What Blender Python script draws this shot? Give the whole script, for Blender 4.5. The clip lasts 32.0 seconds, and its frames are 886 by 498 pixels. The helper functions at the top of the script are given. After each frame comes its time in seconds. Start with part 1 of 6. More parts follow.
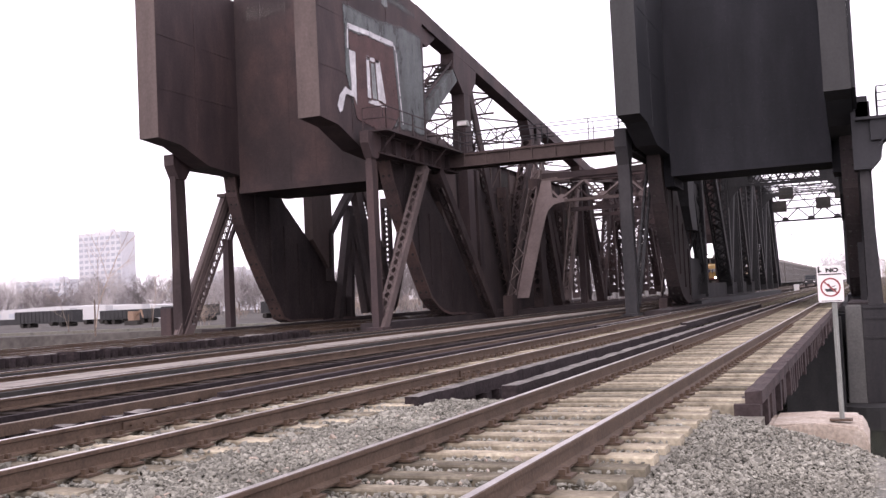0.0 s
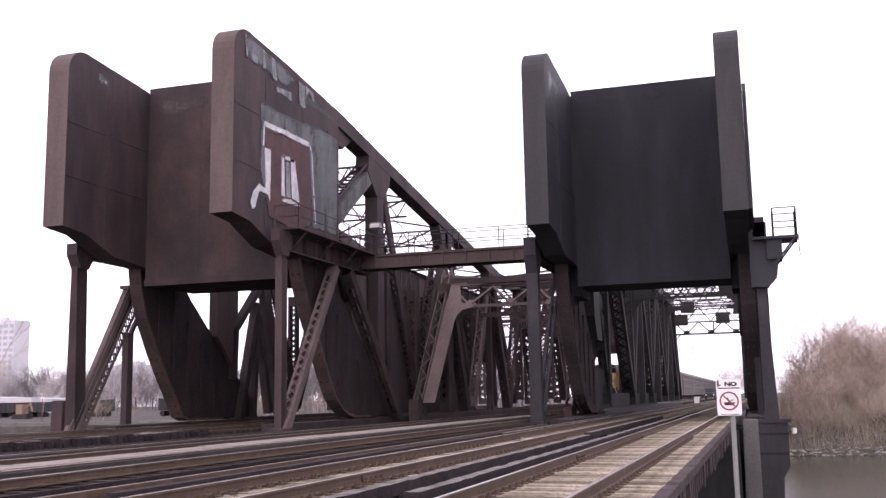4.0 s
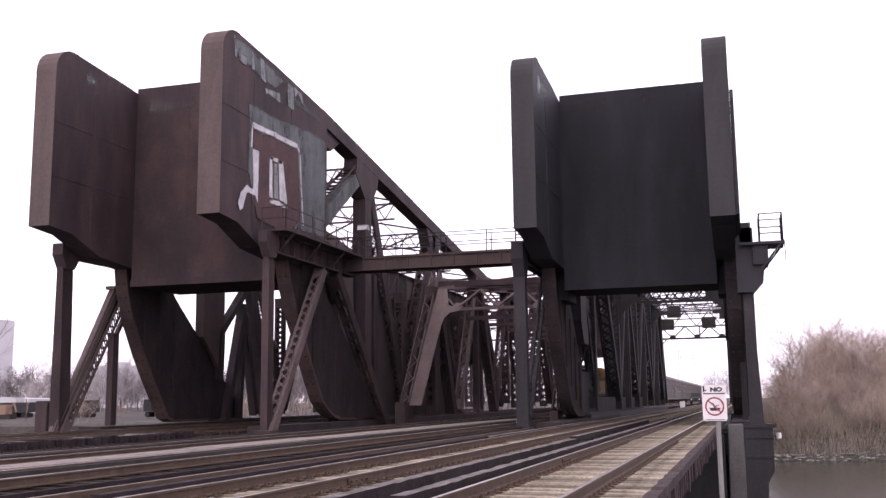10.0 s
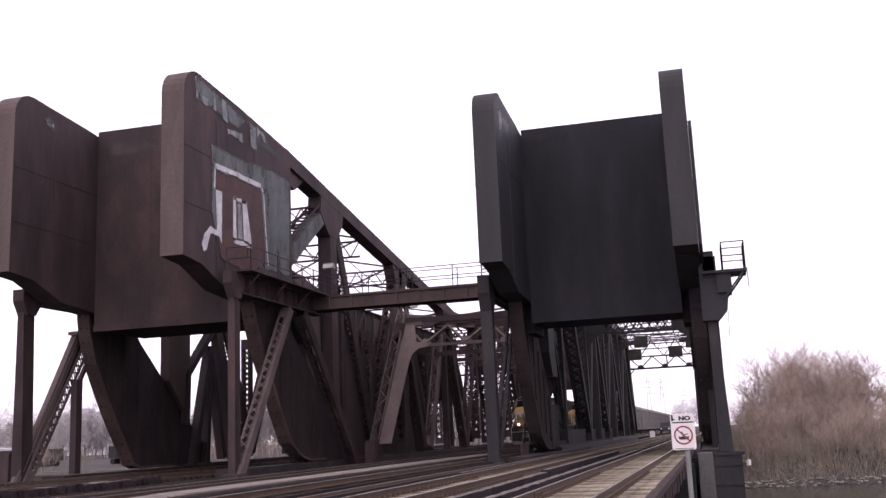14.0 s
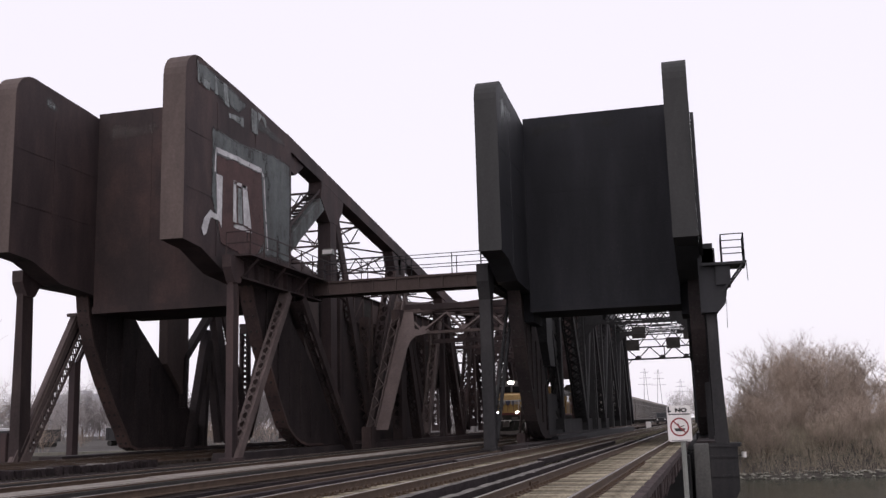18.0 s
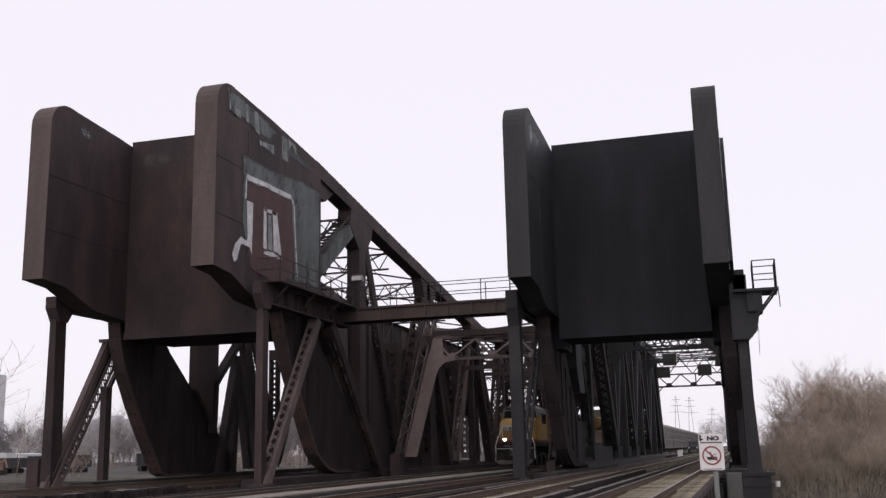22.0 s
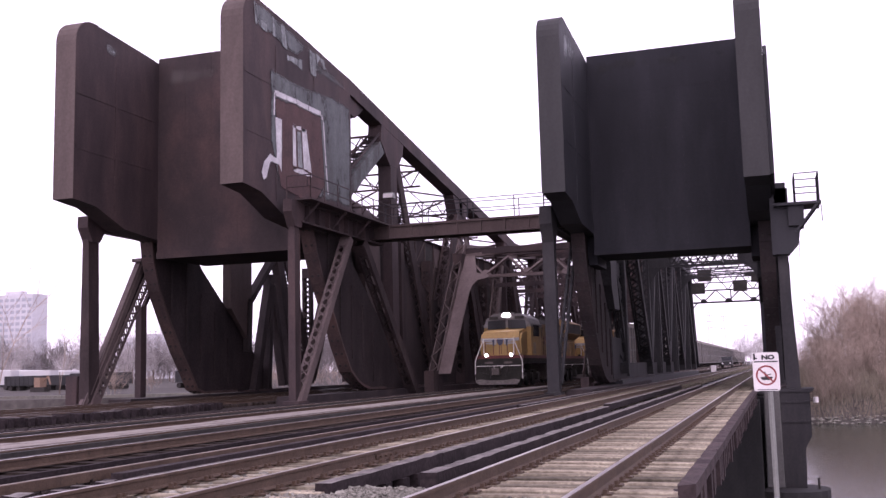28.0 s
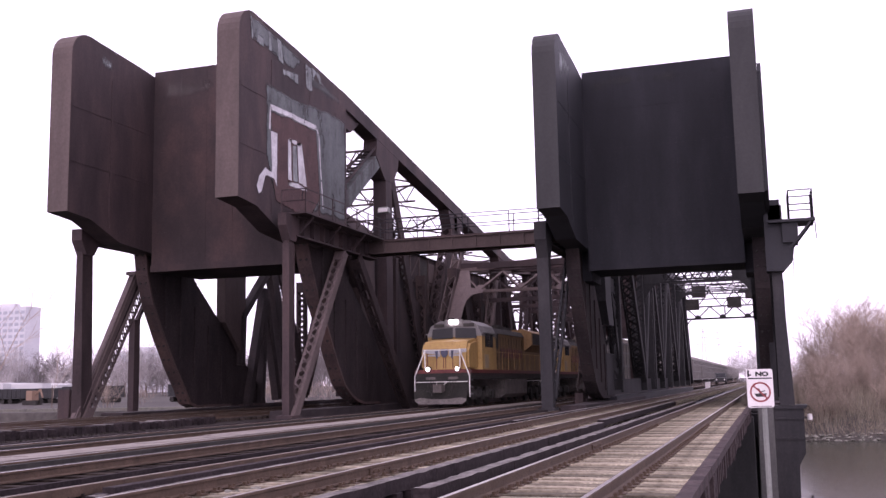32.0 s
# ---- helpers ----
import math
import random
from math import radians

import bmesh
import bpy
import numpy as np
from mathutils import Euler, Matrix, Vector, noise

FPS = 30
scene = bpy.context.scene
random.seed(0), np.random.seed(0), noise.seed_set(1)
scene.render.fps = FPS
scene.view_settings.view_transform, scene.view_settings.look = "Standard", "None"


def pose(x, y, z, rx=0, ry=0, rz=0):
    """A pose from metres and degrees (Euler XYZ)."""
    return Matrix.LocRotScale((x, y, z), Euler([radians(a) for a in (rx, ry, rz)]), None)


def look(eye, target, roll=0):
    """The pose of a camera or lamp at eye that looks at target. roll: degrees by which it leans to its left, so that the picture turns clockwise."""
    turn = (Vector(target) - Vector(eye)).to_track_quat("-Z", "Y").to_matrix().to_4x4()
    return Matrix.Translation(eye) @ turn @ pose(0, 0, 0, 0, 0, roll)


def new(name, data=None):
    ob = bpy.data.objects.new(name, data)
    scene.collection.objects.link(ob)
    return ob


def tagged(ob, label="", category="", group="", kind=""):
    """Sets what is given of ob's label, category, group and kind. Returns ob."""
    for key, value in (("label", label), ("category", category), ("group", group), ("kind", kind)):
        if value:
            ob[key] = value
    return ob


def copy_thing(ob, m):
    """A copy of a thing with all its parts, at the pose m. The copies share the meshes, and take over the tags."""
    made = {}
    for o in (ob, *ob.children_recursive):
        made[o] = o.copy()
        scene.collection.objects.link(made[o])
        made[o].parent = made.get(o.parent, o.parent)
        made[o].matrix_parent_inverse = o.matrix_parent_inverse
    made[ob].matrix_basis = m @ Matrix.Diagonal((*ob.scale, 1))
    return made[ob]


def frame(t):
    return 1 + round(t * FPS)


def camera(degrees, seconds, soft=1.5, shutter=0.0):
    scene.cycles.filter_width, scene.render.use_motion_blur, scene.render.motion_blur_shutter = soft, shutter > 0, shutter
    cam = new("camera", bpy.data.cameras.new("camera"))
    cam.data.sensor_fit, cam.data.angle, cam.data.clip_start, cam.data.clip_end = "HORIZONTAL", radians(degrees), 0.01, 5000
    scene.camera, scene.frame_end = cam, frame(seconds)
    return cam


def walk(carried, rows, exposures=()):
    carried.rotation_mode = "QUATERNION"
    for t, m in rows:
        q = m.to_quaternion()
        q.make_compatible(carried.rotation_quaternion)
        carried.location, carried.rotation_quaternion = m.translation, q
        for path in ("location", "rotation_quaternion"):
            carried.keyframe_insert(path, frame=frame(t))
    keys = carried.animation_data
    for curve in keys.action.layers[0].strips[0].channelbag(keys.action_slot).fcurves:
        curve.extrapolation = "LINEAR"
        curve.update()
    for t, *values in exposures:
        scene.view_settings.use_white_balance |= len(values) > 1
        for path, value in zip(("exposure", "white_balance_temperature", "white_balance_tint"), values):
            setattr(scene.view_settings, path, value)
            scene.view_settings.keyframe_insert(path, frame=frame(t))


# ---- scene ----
cam = camera(48.2, 32.0, soft=1.45, shutter=0.0)

# path of the hand-held camera: t, x, y, z, yaw, pitch, roll
PATH = [(0, -0.01, 0.03, 1.15, 22.90, 2.82, 2.74),
        (0.5, -0.01, 0.03, 1.15, 21.47, 4.21, 2.51),
        (1, -0.01, 0.03, 1.15, 21.42, 4.40, 2.32),
        (1.5, -0.01, 0.03, 1.15, 20.96, 4.23, 0.86),
        (2, -0.01, 0.03, 1.15, 18.88, 6.47, 0.33),
        (2.5, -0.01, 0.02, 1.15, 16.82, 7.76, 0.58),
        (3, -0.01, 0.02, 1.15, 16.72, 7.41, 0.98),
        (3.5, -0.01, 0.02, 1.15, 17.38, 8.52, 1.25),
        (5.5, -0.01, 0.02, 1.15, 17.27, 8.55, 0.50),
        (6, -0.01, 0.02, 1.16, 16.71, 8.48, 0.95),
        (6.5, -0.01, 0.02, 1.16, 16.42, 8.59, 0.77),
        (7, -0.01, 0.01, 1.16, 16.59, 8.29, 0.48),
        (7.5, -0.01, 0.01, 1.16, 16.86, 8.47, 0.74),
        (8, -0.01, 0.01, 1.16, 17.24, 8.40, 0.73),
        (8.5, -0.01, 0.01, 1.16, 17.18, 8.61, 0.67),
        (9, -0.01, 0.01, 1.16, 17.03, 8.47, 0.89),
        (9.5, -0.01, 0.01, 1.16, 16.97, 8.85, 1.07),
        (10, -0.01, 0.01, 1.16, 16.72, 8.72, 0.69),
        (10.5, -0.01, 0.01, 1.16, 16.26, 8.92, 0.16),
        (11, -0.01, 0.01, 1.16, 16.11, 9.75, 0.83),
        (11.5, -0.00, 0.00, 1.16, 15.20, 10.04, 0.51),
        (12, -0.00, 0.00, 1.16, 15.21, 10.21, 0.60),
        (12.5, -0.00, 0.00, 1.16, 15.05, 10.04, 1.24),
        (13, -0.00, 0.00, 1.16, 15.03, 10.44, 1.29),
        (13.5, -0.00, -0.00, 1.16, 14.80, 10.32, 1.37),
        (14, -0.00, -0.00, 1.16, 14.67, 10.73, 2.49),
        (14.5, -0.00, -0.00, 1.16, 14.99, 9.97, 1.87),
        (15, -0.00, -0.00, 1.16, 14.87, 9.31, 1.98),
        (15.5, -0.00, -0.00, 1.16, 13.99, 10.39, 1.93),
        (17.5, -0.00, -0.01, 1.17, 14.09, 10.72, 1.91),
        (18, -0.00, -0.01, 1.17, 14.67, 10.01, 1.57),
        (18.5, -0.00, -0.01, 1.17, 14.47, 9.33, 1.26),
        (19, -0.00, -0.01, 1.17, 15.23, 9.79, 0.78),
        (19.5, -0.00, -0.01, 1.17, 16.04, 9.93, 0.77),
        (20, -0.00, -0.01, 1.17, 16.76, 10.60, 0.77),
        (20.5, -0.00, -0.02, 1.17, 16.60, 11.15, 1.24),
        (21, -0.00, -0.02, 1.17, 16.42, 11.28, 1.31),
        (21.5, 0.00, -0.02, 1.17, 16.47, 11.52, 1.00),
        (22, 0.00, -0.02, 1.17, 16.33, 11.57, 1.29),
        (22.5, -0.01, -0.01, 1.17, 15.03, 11.11, 2.79),
        (23, -0.06, 0.06, 1.19, 10.68, 10.92, 3.16),
        (23.5, -0.14, 0.20, 1.23, 13.30, 12.60, 0.99),
        (24, -0.19, 0.48, 1.23, 16.07, 7.89, 2.31),
        (24.5, -0.22, 0.55, 1.24, 17.48, 5.28, 1.65),
        (26.5, -0.25, 0.71, 1.22, 17.02, 6.25, 1.06),
        (27, -0.25, 0.71, 1.22, 17.67, 6.50, 0.51),
        (27.5, -0.25, 0.71, 1.22, 18.29, 7.29, 1.42),
        (28, -0.25, 0.71, 1.22, 18.32, 6.88, 1.45),
        (28.5, -0.25, 0.71, 1.22, 18.10, 7.14, 1.42),
        (29, -0.25, 0.71, 1.22, 17.87, 6.95, 1.51),
        (29.5, -0.25, 0.71, 1.22, 18.03, 6.45, 1.23),
        (30, -0.25, 0.71, 1.22, 18.28, 6.81, 1.14),
        (30.5, -0.25, 0.71, 1.22, 17.96, 7.28, 1.25),
        (31, -0.25, 0.71, 1.22, 18.00, 7.28, 1.39),
        (31.5, -0.25, 0.71, 1.22, 18.04, 7.31, 1.00),
        (32, -0.25, 0.71, 1.22, 17.99, 7.73, 1.16)]
walk(cam, [(t, pose(x, y, z, 90 + p, 0, w) @ pose(0, 0, 0, 0, 0, -r)) for t, x, y, z, w, p, r in PATH],
     exposures=[(0, 0.83, 6470, 25), (2, 0.8, 6390, 29), (6, 0.6, 6380, 30), (11, 0.48, 6400, 31), (14, 0.25, 6400, 31), (17.5, -0.2, 6440, 17), (22, -0.26, 6450, 16), (24, -0.38, 6400, 17), (24.5, -0.2, 6350, 20), (26.5, 0.4, 6230, 38), (28, 0.48, 6200, 42), (32, 0.5, 6200, 42)])

# ---- world and sun ----
world = bpy.data.worlds.new("world")
scene.world = world
world.use_nodes = True
wn = world.node_tree.nodes
wl = world.node_tree.links
wn.clear()
w_out = wn.new("ShaderNodeOutputWorld")
w_bg = wn.new("ShaderNodeBackground")
w_sky = wn.new("ShaderNodeTexSky")
w_sky.sky_type = "NISHITA"
w_sky.sun_disc = False
w_sky.sun_elevation = radians(41)
w_sky.sun_rotation = radians(174)
w_sky.air_density, w_sky.dust_density = 1.0, 4.0
w_scale = wn.new("ShaderNodeMix")
w_scale.data_type = "RGBA"
w_scale.inputs[0].default_value = 0.86
w_scale.inputs[7].default_value = (9.6, 9.35, 9.75, 1)
wl.new(w_sky.outputs[0], w_scale.inputs[6])
wl.new(w_scale.outputs[2], w_bg.inputs[0])
w_bg.inputs[1].default_value = 0.128
wl.new(w_bg.outputs[0], w_out.inputs[0])

sun = new("sun", bpy.data.lights.new("sun", "SUN"))
sun.data.energy, sun.data.angle, sun.data.color = 0.65, radians(60), (1, 0.95, 0.89)
sun.matrix_world = look((8, -75, 66), (0, 0, 0))


# ---- materials ----
def mat(name, cols, rough=0.8, metal=0.0, scale=1.2, fine=22.0, bump=0.25, streak=1.0, rnd=0.0, contrast=0.3, spec=0.3, island=False):
    """A weathered surface: broad blotches between the given colours, fine grain, optional vertical streaks and per-object change."""
    m = bpy.data.materials.new(name)
    m.use_nodes = True
    n, l = m.node_tree.nodes, m.node_tree.links
    b = n["Principled BSDF"]
    tc = n.new("ShaderNodeTexCoord")
    mp = n.new("ShaderNodeMapping")
    mp.inputs["Scale"].default_value = (1, 1, streak)
    l.new(tc.outputs["Object"], mp.inputs["Vector"])
    broad = n.new("ShaderNodeTexNoise")
    broad.inputs["Scale"].default_value, broad.inputs["Detail"].default_value, broad.inputs["Roughness"].default_value = scale, 6, 0.65
    l.new(mp.outputs[0], broad.inputs["Vector"])
    ramp = n.new("ShaderNodeValToRGB")
    ramp.color_ramp.elements[0].position, ramp.color_ramp.elements[1].position = 0.32, 0.68
    ramp.color_ramp.elements[0].color, ramp.color_ramp.elements[1].color = (*cols[0], 1), (*cols[-1], 1)
    if len(cols) > 2:
        e = ramp.color_ramp.elements.new(0.5)
        e.color = (*cols[1], 1)
    l.new(broad.outputs[0], ramp.inputs[0])
    grain = n.new("ShaderNodeTexNoise")
    grain.inputs["Scale"].default_value, grain.inputs["Detail"].default_value = fine, 5
    l.new(tc.outputs["Object"], grain.inputs["Vector"])
    rng = n.new("ShaderNodeMapRange")
    rng.inputs[1].default_value, rng.inputs[2].default_value = 0.25, 0.75
    rng.inputs[3].default_value, rng.inputs[4].default_value = 1 - contrast, 1 + contrast
    l.new(grain.outputs[0], rng.inputs[0])
    val = rng.outputs[0]
    if rnd or island:
        src = n.new("ShaderNodeNewGeometry").outputs["Random Per Island"] if island else n.new("ShaderNodeObjectInfo").outputs["Random"]
        r2 = n.new("ShaderNodeMapRange")
        r2.inputs[3].default_value, r2.inputs[4].default_value = 1 - rnd, 1 + rnd
        l.new(src, r2.inputs[0])
        mul = n.new("ShaderNodeMath")
        mul.operation = "MULTIPLY"
        l.new(val, mul.inputs[0])
        l.new(r2.outputs[0], mul.inputs[1])
        val = mul.outputs[0]
    mix = n.new("ShaderNodeVectorMath")
    mix.operation = "SCALE"
    l.new(ramp.outputs[0], mix.inputs[0])
    l.new(val, mix.inputs["Scale"])
    l.new(mix.outputs[0], b.inputs["Base Color"])
    b.inputs["Roughness"].default_value, b.inputs["Metallic"].default_value = rough, metal
    b.inputs["Specular IOR Level"].default_value = spec
    if bump:
        bp = n.new("ShaderNodeBump")
        bp.inputs["Strength"].default_value, bp.inputs["Distance"].default_value = bump, 0.02
        l.new(grain.outputs[0], bp.inputs["Height"])
        l.new(bp.outputs[0], b.inputs["Normal"])
    return m


def patchy(m, gain, scale=1.6, streak=0.5):
    """Let thin old paint break up into flecks and gaps, and thin out towards its edge (the mesh's cover attribute)."""
    n, l = m.node_tree.nodes, m.node_tree.links
    tc = n.new("ShaderNodeTexCoord")
    mp = n.new("ShaderNodeMapping")
    mp.inputs["Scale"].default_value = (1, 1, streak)
    l.new(tc.outputs["Object"], mp.inputs["Vector"])
    no = n.new("ShaderNodeTexNoise")
    no.inputs["Scale"].default_value, no.inputs["Detail"].default_value, no.inputs["Roughness"].default_value = scale, 8, 0.72
    l.new(mp.outputs[0], no.inputs["Vector"])
    cov = n.new("ShaderNodeAttribute")
    cov.attribute_name = "cover"
    add = n.new("ShaderNodeMath")
    add.operation = "MULTIPLY_ADD"
    l.new(cov.outputs["Fac"], add.inputs[0])
    add.inputs[1].default_value = gain
    l.new(no.outputs[0], add.inputs[2])
    r = n.new("ShaderNodeMapRange")
    r.inputs[1].default_value, r.inputs[2].default_value = 0.72, 1.02
    l.new(add.outputs[0], r.inputs[0])
    clear = n.new("ShaderNodeBsdfTransparent")
    mix = n.new("ShaderNodeMixShader")
    l.new(r.outputs[0], mix.inputs[0])
    l.new(clear.outputs[0], mix.inputs[1])
    l.new(n["Principled BSDF"].outputs[0], mix.inputs[2])
    l.new(mix.outputs[0], n["Material Output"].inputs[0])
    return m


def glow(name, col, strength):
    m = bpy.data.materials.new(name)
    m.use_nodes = True
    b = m.node_tree.nodes["Principled BSDF"]
    b.inputs["Base Color"].default_value = (0.8, 0.8, 0.75, 1)
    b.inputs["Emission Color"].default_value = (*col, 1)
    b.inputs["Emission Strength"].default_value = strength
    return m


RUST = mat("rusty_brown_steel", [(0.028, 0.0205, 0.0218), (0.046, 0.0325, 0.0335), (0.074, 0.0485, 0.0465)], 0.75, 0, 0.42, 9, 0.12, 0.3, contrast=0.14)
RUST_PALE = mat("weathered_brown_steel", [(0.051, 0.0365, 0.034), (0.085, 0.062, 0.057)], 0.75, 0, 0.6, 9, 0.12, 0.25, contrast=0.16)
BLACK = mat("dark_grey_painted_steel", [(0.0137, 0.0145, 0.0176), (0.0212, 0.0219, 0.026), (0.0328, 0.0332, 0.0376)], 0.62, 0, 0.4, 8, 0.08, 0.22, contrast=0.12)
BLACK_WORN = mat("worn_dark_grey_steel", [(0.0154, 0.016, 0.0173), (0.0363, 0.0363, 0.0381)], 0.6, 0, 0.8, 8, 0.2, 0.2)
FACE_PAINT = mat("grey_blue_patch_paint", [(0.05, 0.042, 0.04), (0.095, 0.105, 0.105), (0.15, 0.165, 0.163)], 0.8, 0, 1.3, 10, 0.15, 0.3, contrast=0.35)
PATCH = patchy(mat("worn_grey_blue_paint", [(0.085, 0.0918, 0.0918), (0.1148, 0.1275, 0.1283), (0.153, 0.1683, 0.1683)], 0.8, 0, 0.7, 10, 0.15, 0.4, contrast=0.2), 0.52, 0.8)
FADED = patchy(mat("faded_grey_letter_paint", [(0.17, 0.185, 0.185), (0.28, 0.30, 0.30)], 0.8, 0, 0.9, 10, 0.15, 0.5, contrast=0.3), 0.5, 1.8, 0.3)
WEATHERED = patchy(mat("weathered_top_edge", [(0.075, 0.064, 0.062), (0.12, 0.105, 0.1)], 0.8, 0, 0.9, 10, 0.15, 0.5), 0.42, 0.7)
WHITE_SPRAY = patchy(mat("white_spray_paint", [(0.42, 0.41, 0.42), (0.66, 0.66, 0.67)], 0.8, 0, 1.6, 15, 0.1, contrast=0.25), 0.62, 3.0)
BLEACHED = patchy(mat("bleached_dark_paint", [(0.028, 0.029, 0.029), (0.042, 0.043, 0.043)], 0.8, 0, 0.9, 10, 0.1, 0.5), 0.42, 0.6, 0.3)
RED_SPRAY = patchy(mat("dull_red_spray_paint", [(0.062, 0.038, 0.038), (0.10, 0.058, 0.055)], 0.8, 0, 1.2, 12, 0.1), 0.6, 1.0)
# Darker copies for the recessed bodies: shade between the wings put in.
RUST_WEB_SHADED = mat("shaded_rusty_web_plate", [(0.0215, 0.0168, 0.0178), (0.038, 0.0275, 0.028), (0.068, 0.0425, 0.040)], 0.78, 0, 0.35, 9, 0.12, 0.6, contrast=0.14)
BLACK_WEB_SHADED = mat("shaded_black_web_plate", [(0.0094, 0.0101, 0.0131), (0.0148, 0.0155, 0.0196), (0.023, 0.0235, 0.0287)], 0.7, 0, 0.4, 8, 0.08, 0.22, contrast=0.12, spec=0.2)
# Paler copies for the wing edges: light on front and top put in.
EDGE_GREY_LIT = mat("lit_grey_edge", [(0.022, 0.0225, 0.0235), (0.037, 0.037, 0.0375)], 0.65, 0, 0.6, 8, 0.08, 0.25, contrast=0.14)
EDGE_BROWN_LIT = mat("lit_brown_edge", [(0.07, 0.053, 0.049), (0.115, 0.087, 0.079)], 0.75, 0, 0.6, 8, 0.1, 0.25, contrast=0.14)
# Lit copy of the brown steel: light on braces and portal put in.
RUST_LIT = mat("lit_brown_steel", [(0.085, 0.065, 0.062), (0.14, 0.108, 0.102)], 0.75, 0, 0.7, 9, 0.12, 0.4, contrast=0.18)
# Darker copy of the rust brown, with the bridges' inner shade put in.
SHADED_BROWN = mat("shaded_brown_steel", [(0.0243, 0.0182, 0.0186), (0.0432, 0.032, 0.032), (0.0675, 0.0479, 0.0446)], 0.8, 0, 0.6, 9, 0.12, 0.3, contrast=0.16, spec=0.2)
TOWER_STEEL = mat("grimy_dark_tower_steel", [(0.0156, 0.0153, 0.0169), (0.0267, 0.026, 0.0281), (0.0416, 0.0396, 0.0413)], 0.7, 0, 0.5, 8, 0.08, 0.25, contrast=0.14, spec=0.2)
# Grime of the lower steelwork, darkened further with the shade down there.
GRIMY_SHADED = mat("grimy_shaded_steel", [(0.0238, 0.0194, 0.0203), (0.0363, 0.0294, 0.0303), (0.055, 0.0413, 0.0399)], 0.8, 0, 0.6, 9, 0.2, 0.3, contrast=0.22, spec=0.2)
TREAD = mat("rust_red_tread_plate", [(0.038, 0.027, 0.027), (0.066, 0.043, 0.040), (0.095, 0.058, 0.050)], 0.75, 0, 0.7, 9, 0.12, 0.3, contrast=0.2)
GREY_TRUSS = mat("grey_black_truss_paint", [(0.023, 0.0235, 0.025), (0.033, 0.033, 0.0345), (0.048, 0.0475, 0.049)], 0.7, 0, 0.6, 8, 0.08, 0.3, contrast=0.16, spec=0.2)
# Near-black steel: shade under the decks and counterweights is in the colour.
SHADED_BLACK = mat("shaded_black_steel", [(0.0208, 0.0166, 0.0171), (0.0442, 0.0345, 0.0348)], 0.75, 0, 0.7, 9, 0.2, 0.4, spec=0.15)
RAIL = mat("rusty_rail_steel", [(0.0601, 0.04, 0.0279), (0.1018, 0.069, 0.0484)], 0.7, 0.1, 3, 40, 0.2)
RAIL_TOP = mat("polished_rail_head", [(0.36, 0.335, 0.32), (0.5, 0.475, 0.46)], 0.36, 0.8, 3, 60, 0.05)
TIE = mat("weathered_timber_tie", [(0.1018, 0.0871, 0.0637), (0.2037, 0.1792, 0.1329), (0.3346, 0.3019, 0.2275)], 0.9, 0, 2.6, 18, 0.5, rnd=0.55, contrast=0.26, spec=0.15)
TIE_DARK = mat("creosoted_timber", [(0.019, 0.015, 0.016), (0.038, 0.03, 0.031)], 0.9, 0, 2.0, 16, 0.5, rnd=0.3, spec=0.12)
TIMBER_TOP = mat("pale_timber_top", [(0.068, 0.062, 0.059), (0.13, 0.12, 0.113), (0.205, 0.192, 0.18)], 0.9, 0, 3.0, 20, 0.5, contrast=0.45, spec=0.15)
CINDER = mat("oily_cinder_bed", [(0.0132, 0.0111, 0.0102), (0.0246, 0.0204, 0.018), (0.042, 0.0348, 0.0306)], 0.95, 0, 1.1, 20, 0.9, contrast=0.6, spec=0.1)
TIE_OILY = mat("oily_brown_tie", [(0.0192, 0.0153, 0.0132), (0.0408, 0.0318, 0.027)], 0.9, 0, 2.0, 16, 0.4, rnd=0.4, island=True, spec=0.12)
FASCIA = mat("purple_brown_deck_timber", [(0.034, 0.026, 0.027), (0.07, 0.053, 0.052)], 0.9, 0, 1.8, 16, 0.5, spec=0.15)
STONE = mat("grey_crushed_stone", [(0.1485, 0.1448, 0.1235), (0.2574, 0.253, 0.2166)], 0.95, 0, 0.8, 30, 0.4, rnd=0.42, island=True, spec=0.15)
GRAVEL = mat("dusty_gravel_bed", [(0.099, 0.0989, 0.0855), (0.1584, 0.155, 0.133), (0.1237, 0.1122, 0.0902)], 0.95, 0, 1.1, 28, 0.8, contrast=0.5)
EARTH = mat("winter_ground", [(0.0338, 0.0299, 0.0267), (0.0533, 0.0481, 0.0429), (0.0683, 0.0618, 0.0553)], 0.95, 0, 0.08, 1.5, 0.5, contrast=0.4)
CONCRETE = mat("stained_concrete", [(0.22, 0.175, 0.135), (0.34, 0.29, 0.24), (0.43, 0.385, 0.335)], 0.9, 0, 1.6, 24, 0.3)
CONCRETE_DARK = mat("dark_wet_concrete", [(0.0176, 0.0176, 0.0184), (0.04, 0.04, 0.04)], 0.85, 0, 0.5, 10, 0.3, 0.3, contrast=0.15)
PILLAR = mat("grey_pillar_concrete", [(0.06, 0.06, 0.06), (0.085, 0.085, 0.083), (0.115, 0.113, 0.108)], 0.85, 0, 0.7, 10, 0.2, 0.4, contrast=0.2)
WALKWAY = mat("pale_walkway_boards", [(0.155, 0.138, 0.122), (0.25, 0.225, 0.20)], 0.9, 0, 1.5, 20, 0.3)
GALV = mat("galvanised_post", [(0.19, 0.20, 0.185), (0.26, 0.27, 0.25)], 0.55, 0.3, 2, 30, 0.08, contrast=0.12)
WHITE_SIGN = mat("white_sign_paint", [(0.66, 0.64, 0.63), (0.74, 0.72, 0.71)], 0.5, 0, 6, 50, 0.03, contrast=0.08)
